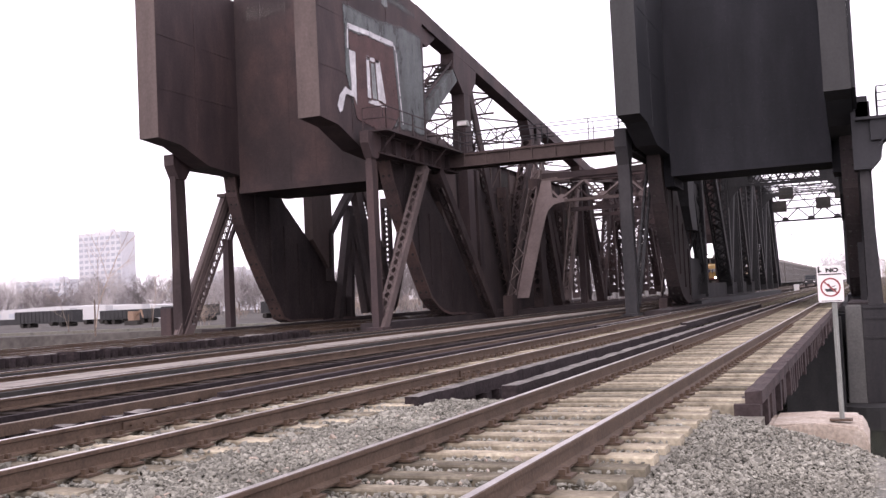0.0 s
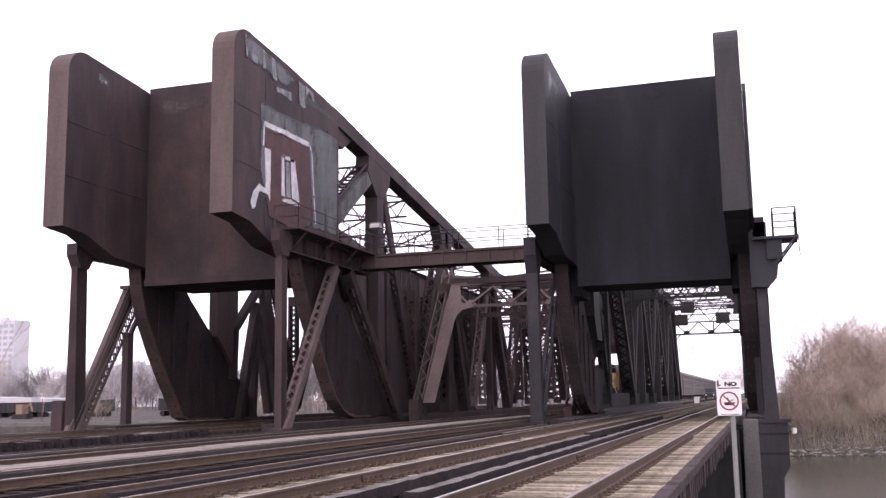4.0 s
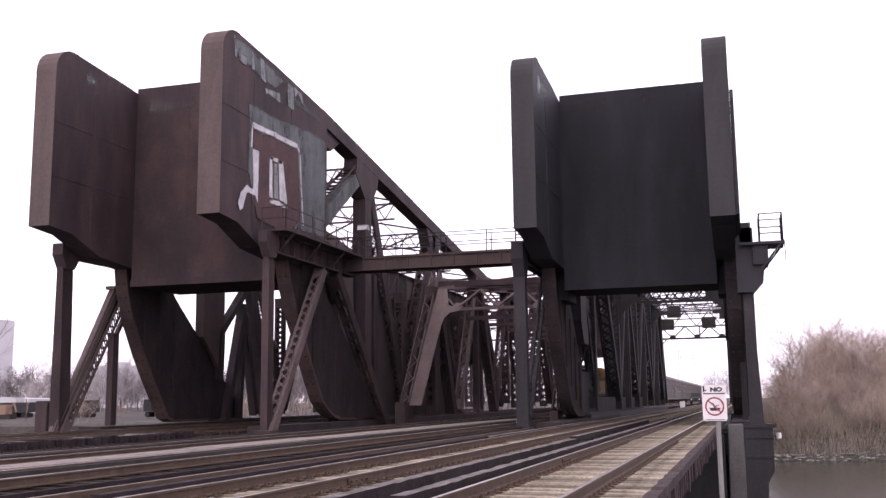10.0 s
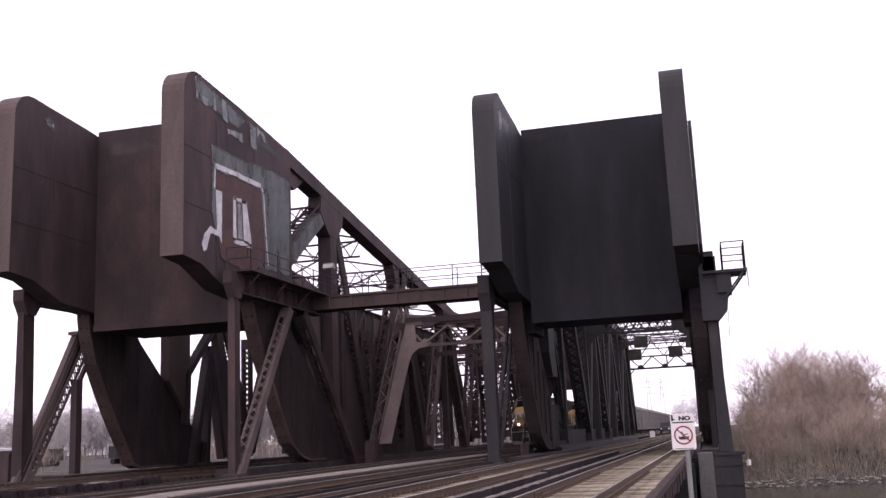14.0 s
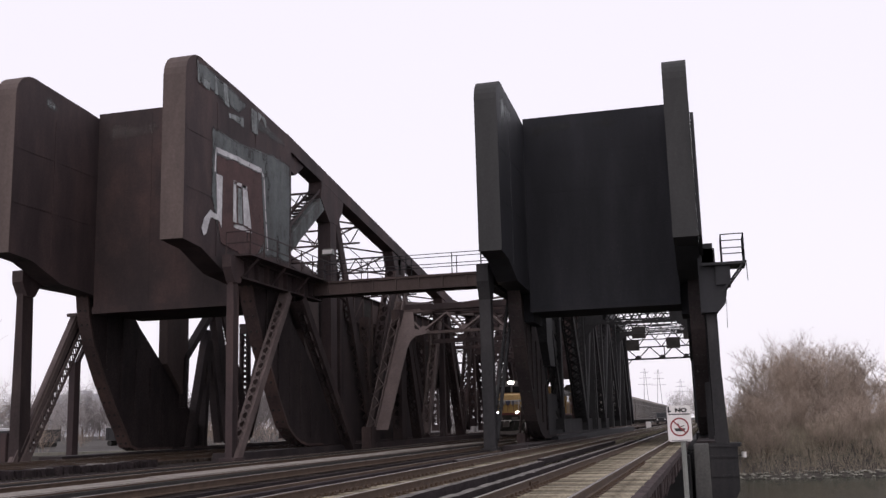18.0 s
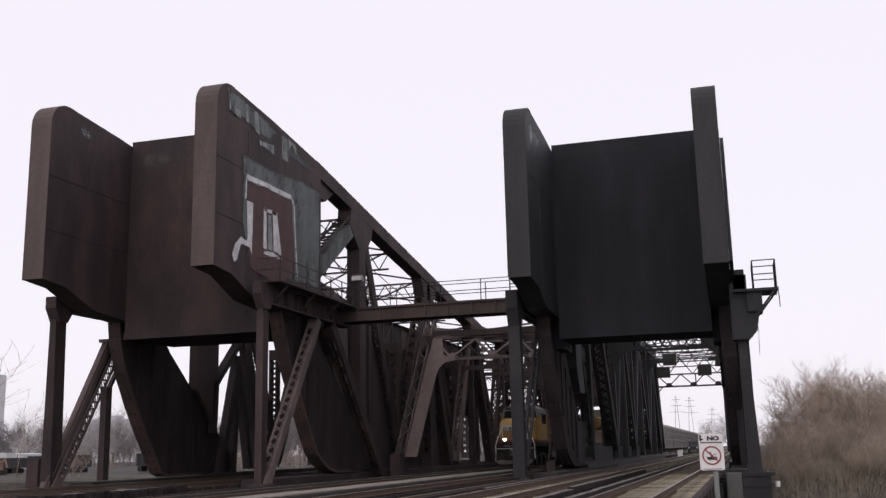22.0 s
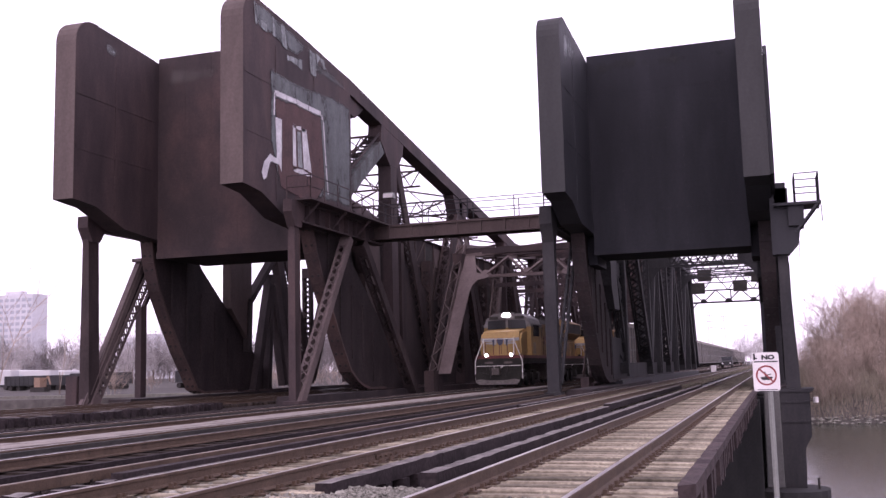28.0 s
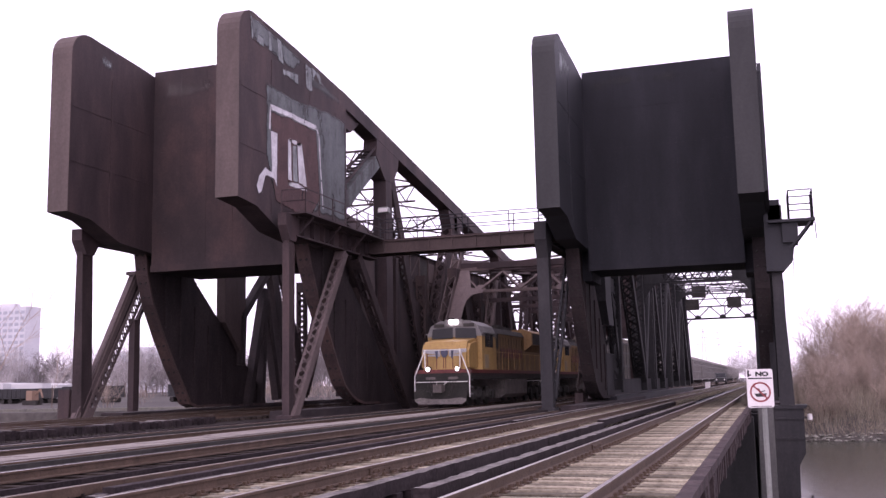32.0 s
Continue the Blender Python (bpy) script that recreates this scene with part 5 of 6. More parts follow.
def machinery_house():
    h = thing("machinery_house", "brown plated machinery house inside the rusty bridge", "machine house", (-27.6, 62.0, 0))
    bm = bm_new()
    box(bm, 0, 4.3, 0, 30, 4.6, 10.2)
    part("wall", bm, SHADED_BROWN, h)
    rr = random.Random(8)
    for k in range(16):
        bm = bm_new()
        box(bm, 4.3, 4.38, 0.2 + k * 1.9, 0.36 + k * 1.9, 4.6, 10.2)
        part("batten", bm, RUST_PALE, h)
    for z in (6.4, 8.3):
        bm = bm_new()
        box(bm, 4.3, 4.36, 0, 30, z - 0.07, z + 0.07)
        part("rail", bm, RUST_PALE, h)
    for k in range(15):
        for z in (4.8, 6.6, 8.5):
            pick = rr.random()
            if pick < 0.45:
                bm = bm_new()
                box(bm, 4.3, 4.34, 0.5 + k * 1.9, 1.9 + k * 1.9, z, z + rr.uniform(1.0, 1.4))
                part("shutter", bm, UNDER if pick < 0.25 else RUST_LIT, h)
            elif pick < 0.7:
                bm = bm_new()
                beam(bm, (4.36, 0.3 + k * 1.9, z), (4.36, 2.1 + k * 1.9, z + 1.6), 0.05, 0.12)
                part("brace", bm, RUST_PALE, h)
    for yy in (-0.05, 30):
        bm = bm_new()
        box(bm, -0.1, 4.4, yy, yy + 0.08, 4.5, 10.25)
        part("end_frame", bm, SHADED_BROWN, h)
    bm = bm_new()
    prism_y(bm, [(-0.2, 10.2), (4.5, 10.2), (2.15, 10.9)], -0.2, 30.2)
    part("roof", bm, RUST, h)
    for yy in (1, 10, 19.5, 29):
        bm = bm_new()
        box(bm, 0.1, 0.5, yy - 0.2, yy + 0.2, -0.5, 4.6)
        part("support_post", bm, SHADED_BROWN, h)


machinery_house()


def rear_plates():
    """Plated inner web beside the segment of the brown bridge's near truss, with its raking strut and end post."""
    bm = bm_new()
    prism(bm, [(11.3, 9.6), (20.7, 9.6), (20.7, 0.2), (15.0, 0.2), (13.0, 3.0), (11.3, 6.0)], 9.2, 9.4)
    w = part("truss_web_plate", bm, GRIMY_SHADED, left_bridge)
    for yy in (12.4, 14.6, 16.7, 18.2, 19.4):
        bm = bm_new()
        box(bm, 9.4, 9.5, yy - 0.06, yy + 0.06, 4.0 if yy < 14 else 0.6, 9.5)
        part("stiffener", bm, GRIMY_SHADED, w)
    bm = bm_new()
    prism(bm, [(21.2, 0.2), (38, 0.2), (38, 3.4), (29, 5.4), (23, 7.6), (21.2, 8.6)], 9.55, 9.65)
    part("lower_web_plate", bm, GRIMY_SHADED, left_bridge)
    for a, c, deep in (((9.8, 13.0, 8.6), (9.8, 16.7, 3.6), 0.42), ((9.8, 16.65, 3.8), (9.8, 17.6, 0.2), 0.36), ((9.8, 20.45, 9.2), (9.8, 20.45, 0.0), 0.5)):
        bm = bm_new()
        beam(bm, a, c, 0.35, deep)
        part("strut", bm, SHADED_BROWN, w)


rear_plates()


# ---- near things ----
def sign():
    s = thing("warning_sign", "white metal boating prohibition sign on galvanised post", "sign", (-0.36, 12.0, 0))
    bm = bm_new()
    w, h, c = 0.136, 0.206, 0.025
    pts = []
    for cx, cz, a0 in ((w - c, h - c, 0), (-w + c, h - c, 90), (-w + c, -h + c, 180), (w - c, -h + c, 270)):
        for a in (0, 30, 60, 90):
            pts.append((cx + c * math.cos(radians(a0 + a)), 1.1 + cz + c * math.sin(radians(a0 + a))))
    prism_y(bm, pts, -0.004, 0.0)
    part("panel", bm, WHITE_SIGN, s)
    bm = bm_new()
    rod(bm, (0.03, 0.03, -0.42), (0.03, 0.03, 1.3), 0.028, 8)
    part("post", bm, GALV, s)
    bm = bm_new()
    box(bm, -0.1, 0.14, -0.05, 0.1, -0.43, -0.41)
    part("base_plate", bm, RAIL, s)
    cu = bpy.data.curves.new("lettering", "FONT")
    cu.body, cu.size, cu.extrude, cu.align_x = "NO", 0.062, 0.001, "CENTER"
    cu.offset = 0.004
    cu.materials.append(BLACK_INK)
    t = new("lettering", cu)
    t.parent = s
    t.matrix_basis = pose(0.025, -0.006, 1.232, 90, 0, 0) @ Matrix.Diagonal((1.35, 1, 1, 1))
    bm = bm_new()
    box(bm, -0.125, -0.105, -0.0065, -0.0045, 1.225, 1.295)
    box(bm, -0.12, -0.085, -0.0065, -0.0045, 1.235, 1.25)
    part("printed_mark", bm, BLACK_INK, s)
    for xa, xb, za, zb in ((-0.12, 0.125, 1.2, 1.213), (-0.1, 0.11, 0.905, 0.912), (-0.07, 0.08, 0.889, 0.896)):
        bm = bm_new()
        box(bm, xa, xb, -0.0065, -0.0045, za, zb)
        part("printed_line", bm, BLACK_INK, s)
    bm = bm_new()
    n = 32
    for i in range(n):
        a, b = 2 * math.pi * i / n, 2 * math.pi * (i + 1) / n
        q = [(r * math.cos(g), -0.006, 1.06 + r * math.sin(g)) for r, g in ((0.108, a), (0.108, b), (0.09, b), (0.09, a))]
        bm.faces.new([bm.verts.new(v) for v in q])
    beam(bm, (-0.068, -0.0085, 1.128), (0.068, -0.0085, 0.992), 0.001, 0.016, (0, 1, 0))
    part("prohibition_ring", bm, RED_INK, s)
    bm = bm_new()
    prism_y(bm, [(-0.062, 1.045), (0.066, 1.045), (0.05, 1.01), (-0.045, 1.01)], -0.0075, -0.005)
    beam(bm, (0.0, -0.0065, 1.045), (-0.02, -0.0065, 1.1), 0.001, 0.018, (0, 1, 0))
    beam(bm, (0.0, -0.0065, 1.06), (0.05, -0.0065, 1.075), 0.001, 0.01, (0, 1, 0))
    part("boat_pictogram", bm, BLACK_INK, s)


sign()


def block():
    bm = bm_new()
    prism_y(bm, [(-1.16, -1.3), (-0.08, -1.3), (-0.06, -0.62), (-0.14, -0.47), (-0.6, -0.43), (-1.08, -0.45), (-1.16, -0.52)], 11.75, 12.95)
    bmesh.ops.bevel(bm, geom=bm.edges[:], offset=0.035, segments=2, affect="EDGES")
    for v in bm.verts:
        v.co += Vector((noise.noise(v.co * 2.1), noise.noise(v.co * 2.3 + Vector((5, 0, 0))), noise.noise(v.co * 1.9))) * 0.03
    tagged(part("concrete_block", bm, CONCRETE), "stained concrete abutment block in the ballast", "concrete block")


block()


def stones():
    """Loose ballast stones round the near tracks, denser close by."""
    rng = np.random.default_rng(4)
    g = (1 + 5 ** 0.5) / 2
    base = np.array([(-1, g, 0), (1, g, 0), (-1, -g, 0), (1, -g, 0), (0, -1, g), (0, 1, g), (0, -1, -g), (0, 1, -g), (g, 0, -1), (g, 0, 1), (-g, 0, -1), (-g, 0, 1)], float) / 1.9
    tri = np.array([(0, 11, 5), (0, 5, 1), (0, 1, 7), (0, 7, 10), (0, 10, 11), (1, 5, 9), (5, 11, 4), (11, 10, 2), (10, 7, 6), (7, 1, 8), (3, 9, 4), (3, 4, 2), (3, 2, 6), (3, 6, 8), (3, 8, 9), (4, 9, 5), (2, 4, 11), (6, 2, 10), (8, 6, 7), (9, 8, 1)])

    def field(name, n, area, zf, size, label):
        x0, x1, y0, y1 = area
        p = np.column_stack((rng.uniform(x0, x1, n), y0 + (y1 - y0) * rng.uniform(0, 1, n) ** 1.3, np.zeros(n)))
        if name == "ballast_shoulder":
            p = p[p[:, 1] < 11.3 - 0.95 * (p[:, 0] + 1.7)]
            n = len(p)
        p[:, 2] = zf(p[:, 0], p[:, 1]) + rng.uniform(-0.012, 0.02, n)
        s = size * rng.lognormal(0, 0.35, (n, 1, 1)) * rng.uniform(0.6, 1.3, (n, 1, 3))
        v = base[None] * s + rng.normal(0, 0.17, (n, 12, 3)) * s
        a = rng.uniform(0, 6.28, n)
        c, sn = np.cos(a)[:, None], np.sin(a)[:, None]
        v = np.stack((v[..., 0] * c - v[..., 1] * sn, v[..., 0] * sn + v[..., 1] * c, v[..., 2] * 0.8 + v[..., 0] * 0.3), -1) + p[:, None]
        f = (tri[None] + (np.arange(n) * 12)[:, None, None]).reshape(-1, 3)
        me = bpy.data.meshes.new(name)
        me.from_pydata(v.reshape(-1, 3).tolist(), [], f.tolist())
        me.materials.append(CINDER if name == "ballast_far" else CONCRETE if name == "pale_stone" else STONE)
        tagged(new(name, me), label, "ballast", kind="stuff")
    field("ballast_shoulder", 52000, (-1.62, 1.4, 3.2, 12.6), lambda x, y: -0.285 - 0.08 * np.maximum(0, x + 1.4) - 0.22 * np.maximum(0, x + 0.2) - 0.3 * np.maximum(0, y - 9.6 + 0.9 * x) * (x > -1.2) + 0.03 * np.exp(-((x + 1.5) ** 2 + (y - 10.3) ** 2) / 1.0), 0.0135, "grey crushed stone ballast beside the track")
    field("ballast_between", 30000, (-5.75, -4.0, 3.6, 12.4), lambda x, y: -0.24 + 0.0 * x, 0.0155, "grey crushed stone ballast between the tracks")
    field("ballast_in_track", 8000, (-4.0, -1.7, 3.4, 11.8), lambda x, y: -0.235 + 0.0 * x, 0.016, "loose stone among the ties")
    field("ballast_in_track", 6000, (-8.6, -5.5, 4, 14), lambda x, y: -0.23 + 0.0 * x, 0.024, "loose stone among the ties")
    field("pale_stone", 320, (-5.75, -1.75, 3.6, 11.4), lambda x, y: -0.225 - 0.08 * np.maximum(0, x + 1.4) - 0.22 * np.maximum(0, x + 0.2) - 0.06 * (x > -1.6), 0.019, "scattered whitish stones in the ballast")
    field("ballast_far", 9000, (-24, -8.6, 8, 36), lambda x, y: -0.30 + 0.0 * x, 0.03, "dark stone between the far tracks")


stones()


def bed():
    bm = bm_new()
    for x0, x1, y1, z in ((-5.9, -4.0, 12.0, -0.26), (-4.0, -1.6, 11.8, -0.26), (-8.7, -5.9, 11.9, -0.26), (-1.6, -1.1, 11.4, -0.31)):
        box(bm, x0, x1, -16, y1, -0.8, z)
    tagged(part("ballast_bed", bm, GRAVEL), "grey gravel bed under the near tracks", "track bed", kind="structure")


bed()


def cinders():
    bm = bm_new()
    box(bm, -31.5, -8.75, -16, 47, -0.7, -0.31)
    tagged(part("cinder_bed", bm, CINDER), "dark oily cinder bed under the far tracks", "track bed", kind="structure")


cinders()


def trackside():
    """Small equipment beside the tracks on the far bank."""
    b = thing("switch_box", "small white trackside equipment box", "equipment box", (-8.9, 150, 0))
    bm = bm_new()
    box(bm, -0.34, 0.34, -0.3, 0.3, -0.3, 0.5)
    part("body", bm, WHITE_SIGN, b)
    bm = bm_new()
    prism_y(bm, [(-0.4, 0.5), (0.4, 0.5), (0.28, 0.68), (-0.28, 0.68)], -0.36, 0.36)
    part("lid", bm, WHITE_SIGN, b)
    v = thing("service_truck", "small dark rail service truck on the far bank", "truck", (-9.0, 192, 0))
    bm = bm_new()
    prism(bm, [(0, 0.5), (0, 1.2), (1.2, 1.3), (1.9, 2.1), (3.6, 2.1), (3.8, 1.3), (5.6, 1.3), (5.6, 0.5)], -0.95, 0.95)
    part("body", bm, DARK_WAGON, v)
    bm = bm_new()
    prism(bm, [(1.25, 1.34), (1.85, 2.02), (1.83, 2.04), (1.2, 1.36)], -0.8, 0.8)
    part("windscreen", bm, GLASS, v)
    for yy in (1.0, 4.5):
        for xx in (-0.85, 0.85):
            bm = bm_new()
            rod(bm, (xx - 0.12, yy, 0.42), (xx + 0.12, yy, 0.42), 0.42, 12)
            part("wheel", bm, UNDER, v)
    for xx in (-0.7, 0.7):
        bm = bm_new()
        rod(bm, (xx, 0.02, 0.9), (xx, -0.03, 0.9), 0.13, 10)
        part("headlamp", bm, WHITE_SIGN, v)


trackside()


def channel_marker():
    m = thing("navigation_light", "small pale lamp on a bracket by the pier", "lamp", (1.42, 52, 0))
    bm = bm_new()
    box(bm, -0.5, 0.05, -0.04, 0.04, -0.78, -0.72)
    part("bracket", bm, BLACK, m)
    bm = bm_new()
    rod(bm, (0.02, 0, -0.85), (0.02, 0, -0.58), 0.12, 10)
    part("housing", bm, WHITE_SIGN, m)


channel_marker()


def cabinet():
    c = thing("signal_cabinet", "dark steel cabinet by the tower post", "cabinet", (-36.4, 46.0, 0))
    bm = bm_new()
    box(bm, -0.45, 0.3, -0.4, 0.4, -0.45, 1.3)
    part("body", bm, RUST, c)
    bm = bm_new()
    box(bm, -0.42, 0.28, -0.43, -0.4, -0.2, 1.2)
    part("door", bm, RUST, c)


cabinet()


# ---- bare trees and shrubs ----
def twig_mesh(name, seed, height, stems, spread, depth, thick, material, lean=0.25):
    """All limbs of one leafless crown, as tapered three-sided rods."""
    r = random.Random(seed)
    verts, faces = [], []

    def limb(a, b, ra, rb):
        d = (b - a).normalized()
        s = d.orthogonal().normalized()
        u = d.cross(s)
        k = len(verts)
        for p, q in ((a, ra), (b, rb)):
            for i in range(3):
                g = i * 2.094
                verts.append(p + (s * math.cos(g) + u * math.sin(g)) * q)
        for i in range(3):
            j = (i + 1) % 3
            faces.append((k + i, k + j, k + 3 + j, k + 3 + i))

    def grow(p, d, length, rad, lev):
        n = 3 if lev < depth else 2
        for i in range(n):
            d = (d + Vector((r.gauss(0, 0.16), r.gauss(0, 0.16), r.gauss(0.03, 0.1)))).normalized()
            q = p + d * (length / n)
            limb(p, q, rad * (1 - 0.3 * i / n), rad * (1 - 0.3 * (i + 1) / n))
            p = q
            if lev < depth:
                for _ in range(2 if lev else 1 + (i > 0)):
                    a = r.uniform(0, 6.283)
                    side = Vector((math.cos(a), math.sin(a), r.uniform(-0.1, 0.7)))
                    grow(p, (d * 0.75 + side * r.uniform(0.5, 0.9)).normalized(), length * r.uniform(0.42, 0.68), rad * 0.55, lev + 1)
    for s in range(stems):
        a = r.uniform(0, 6.283)
        p = Vector((math.cos(a), math.sin(a), 0)) * r.uniform(0, spread)
        d = Vector((math.cos(a) * lean * r.random(), math.sin(a) * lean * r.random(), 1)).normalized()
        grow(p, d, height * r.uniform(0.5, 0.72), thick * r.uniform(0.7, 1.1), 0)
    me = bpy.data.meshes.new(name)
    me.from_pydata([tuple(v) for v in verts], [], faces)
    me.materials.append(material)
    return me


def tree(seed, height, label, material, stems=1, spread=0.0, depth=3, thick=0.14, name="bare_tree", category="tree", lean=0.15):
    t = thing(name, label, category, (0, 0, -900), "leafless trees")
    crown = new("crown", twig_mesh("crown", seed, height, max(1, stems), spread, depth, thick * 0.75, material, lean))
    crown.parent = t
    bm = bm_new()
    for k in range(stems if stems < 4 else 3):
        rod(bm, (0.2 * k, 0, -0.6), (0.2 * k + 0.05, 0.03, height * 0.28), thick * 1.1, 7, thick * 0.75)
    part("trunk", bm, BARK, t)
    return t


def vegetation():
    r = random.Random(11)
    big = [tree(30 + i, 11, "bare leafless tree with fine grey-brown twigs", TWIG, 3, 0.9, 4, 0.12) for i in range(4)]
    shrubs = [tree(50 + i, 6.0, "dense leafless reddish-brown riverside shrub", TWIG, 8, 2.0, 3, 0.036, "bare_shrub", "shrub", 0.6) for i in range(4)]
    grey = [tree(70 + i, 12, "distant grey leafless tree", TWIG_HAZE, 2, 0.6, 4, 0.11) for i in range(3)]

    def put(src, x, y, sc, z=None):
        z = ground_height(x, y) if z is None else z
        m = pose(x, y, z - 0.1, 0, 0, r.uniform(0, 360))
        o = copy_thing(r.choice(src), m)
        o.scale = (sc * r.uniform(0.9, 1.15), sc * r.uniform(0.9, 1.15), sc)
        return o
    # thicket on the far bank beside the bridges
    for i in range(46):
        x = r.uniform(4.5, 34)
        y = 125 + 0.22 * x + r.uniform(0, 26)
        top = 0.63 + 0.25 * math.exp(-((x - 13) / 6.0) ** 2)
        put(big, x, y, top * r.uniform(0.65, 1.2))
    for i in range(120):
        x = r.uniform(3.0, 46)
        y = 115 + 0.22 * x + r.uniform(0, 13)
        put(shrubs, x, y, r.uniform(0.4, 0.85))
    for i in range(16):
        x = r.uniform(34, 110)
        put(big, x, 150 + r.uniform(0, 60), r.uniform(0.8, 1.2))
    # trees beyond the portals
    for i in range(14):
        put(grey, r.uniform(-14, 4), r.uniform(330, 420), r.uniform(0.6, 1.0))
    # yard side
    sparse = [tree(90 + i, 12, "tall sparse leafless tree with a slender trunk", TWIG, 1, 0.0, 2, 0.09, lean=0.05) for i in range(2)]
    put(sparse, -73, 80, 0.95, -0.4)
    put(sparse, -98.5, 120, 0.85, -0.6)
    put(sparse, -66, 86, 0.5, -0.4)
    put(sparse, -88, 92, 0.55, -0.4)
    for i in range(40):
        d = r.uniform(280, 360)
        put(grey, d * r.uniform(-1.25, -0.35), d, r.uniform(1.15, 1.6), -1.2)
    for i in range(22):
        d = r.uniform(262, 285)
        put(grey, d * r.uniform(-0.95, -0.38), d, r.uniform(0.5, 0.9), -1.2)
    for i in range(16):
        d = r.uniform(110, 170)
        put(shrubs, d * r.uniform(-0.8, -0.38), d, r.uniform(0.4, 0.6), -1.2)
    for src in big + shrubs + grey + sparse:
        for o in list(src.children):
            bpy.data.objects.remove(o)
        bpy.data.objects.remove(src)


vegetation()


def reeds():
    """Straw-coloured reeds and dry grass on the far bank, below the thicket."""
    rng = np.random.default_rng(17)
    n = 44000
    x = rng.uniform(1.0, 66, n)
    back = rng.uniform(0, 1, n)
    y = 113.6 + 0.22 * x + 13.6 * back
    clump = np.array([noise.noise(Vector((a * 0.35, b * 0.35, 3.0))) for a, b in zip(x, y)])
    h = (1.25 + 1.0 * clump + rng.uniform(-0.4, 0.7, n)) * (0.55 + 0.6 * np.minimum(1, back * 3))
    z = np.array([ground_height(a, b) for a, b in zip(x, y)])
    lean, turn = rng.normal(0, 0.28, n), rng.uniform(0, 6.28, n)
    w = 0.018
    cx, cy = np.cos(turn) * w, np.sin(turn) * w
    v = np.stack([np.stack([x - cx, y - cy, z - 0.1], 1), np.stack([x + cx, y + cy, z - 0.1], 1), np.stack([x + lean * h, y + rng.normal(0, 0.2, n) * h, z + h], 1)], 1).reshape(-1, 3)
    me = bpy.data.meshes.new("reed_bed")
    me.from_pydata(v.tolist(), [], [(3 * i, 3 * i + 1, 3 * i + 2) for i in range(n)])
    me.materials.append(REED)
    tagged(new("reed_bed", me), "dry straw-coloured reeds along the far bank", "reeds", kind="stuff")


reeds()


def far_woods():
    """The leafless woods along the horizon behind the yard."""
    r = random.Random(23)
    trees = [twig_mesh("woods", 200 + i, 13, 2, 1.2, 3, 0.15, WOODS, 0.3) for i in range(5)]
    parts = []
    for me in trees:
        co = np.empty(len(me.vertices) * 3)
        me.vertices.foreach_get("co", co)
        parts.append((co.reshape(-1, 3), np.array([tuple(p.vertices) for p in me.polygons])))
        bpy.data.meshes.remove(me)
    vs, fs, k = [], [], 0
    for i in range(450):
        near = i >= 330
        d = r.uniform(140, 230) if near else r.uniform(300, 430)
        a = r.uniform(-95, -36) / d if near else r.uniform(-1.35, -0.3)
        co, f = r.choice(parts)
        g, sc = r.uniform(0, 6.28), r.uniform(0.5, 0.85) if near else r.uniform(0.75, 1.25)
        c, q = math.cos(g) * sc, math.sin(g) * sc
        vs.append(np.column_stack((co[:, 0] * c - co[:, 1] * q + a * d, co[:, 0] * q + co[:, 1] * c + d, co[:, 2] * sc - 1.4)))
        fs.append(f + k)
        k += len(co)
    me = bpy.data.meshes.new("far_woods")
    me.from_pydata(np.concatenate(vs).tolist(), [], np.concatenate(fs).tolist())
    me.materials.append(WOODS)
    tagged(new("far_woods", me), "hazy grey leafless woods along the horizon", "woods", kind="stuff")


far_woods()


def bank_rocks():
    rng = np.random.default_rng(9)
    vs, fs = [], []
    for i in range(800):
        x = rng.uniform(1.5, 60)
        y = 112.9 + 0.22 * x + rng.uniform(-0.4, 1.1)
        s = rng.uniform(0.12, 0.38)
        k = len(vs)
        for d in ((1, 0, 0), (-1, 0, 0), (0, 1, 0), (0, -1, 0), (0.3, 0, 0.5), (0, 0, -0.7)):
            vs.append((x + d[0] * s * rng.uniform(0.7, 1.3), y + d[1] * s, ground_height(x, y) + 0.02 + d[2] * s * rng.uniform(0.6, 1.3)))
        fs += [(k + a, k + b, k + c) for a, b, c in ((0, 2, 4), (2, 1, 4), (1, 3, 4), (3, 0, 4), (2, 0, 5), (1, 2, 5), (3, 1, 5), (0, 3, 5))]
    me = bpy.data.meshes.new('bank_rocks')
    me.from_pydata(vs, [], fs)
    me.materials.append(STONE)
    tagged(new('bank_rocks', me), 'pale rocks along the far waterline', 'rocks', kind='stuff')


bank_rocks()


# ---- far buildings ----
def tower_block(x, y, w, d, h, floors, cols, label):
    t = thing("apartment_tower", label, "building", (x, y, -2))
    bm = bm_new()
    box(bm, -w / 2, w / 2, 0, d, 0, h)
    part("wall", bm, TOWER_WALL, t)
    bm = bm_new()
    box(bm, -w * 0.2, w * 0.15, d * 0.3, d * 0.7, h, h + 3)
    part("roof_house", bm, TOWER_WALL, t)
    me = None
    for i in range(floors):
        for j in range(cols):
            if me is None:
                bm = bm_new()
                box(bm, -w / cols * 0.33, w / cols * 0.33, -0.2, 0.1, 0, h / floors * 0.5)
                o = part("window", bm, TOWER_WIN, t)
                me = o.data
            else:
                o = new("window", me)
                o.parent = t
            o.location = (-w / 2 + w * (j + 0.5) / cols, 0, 3 + (h - 4) * i / floors)


tower_block(-541, 600, 42, 16, 66, 14, 8, "hazy pale concrete apartment tower")
tower_block(-640, 640, 60, 30, 34, 7, 7, "hazy low pale apartment block")
tower_block(-455, 640, 40, 30, 32, 7, 5, "hazy pale mid-rise block")


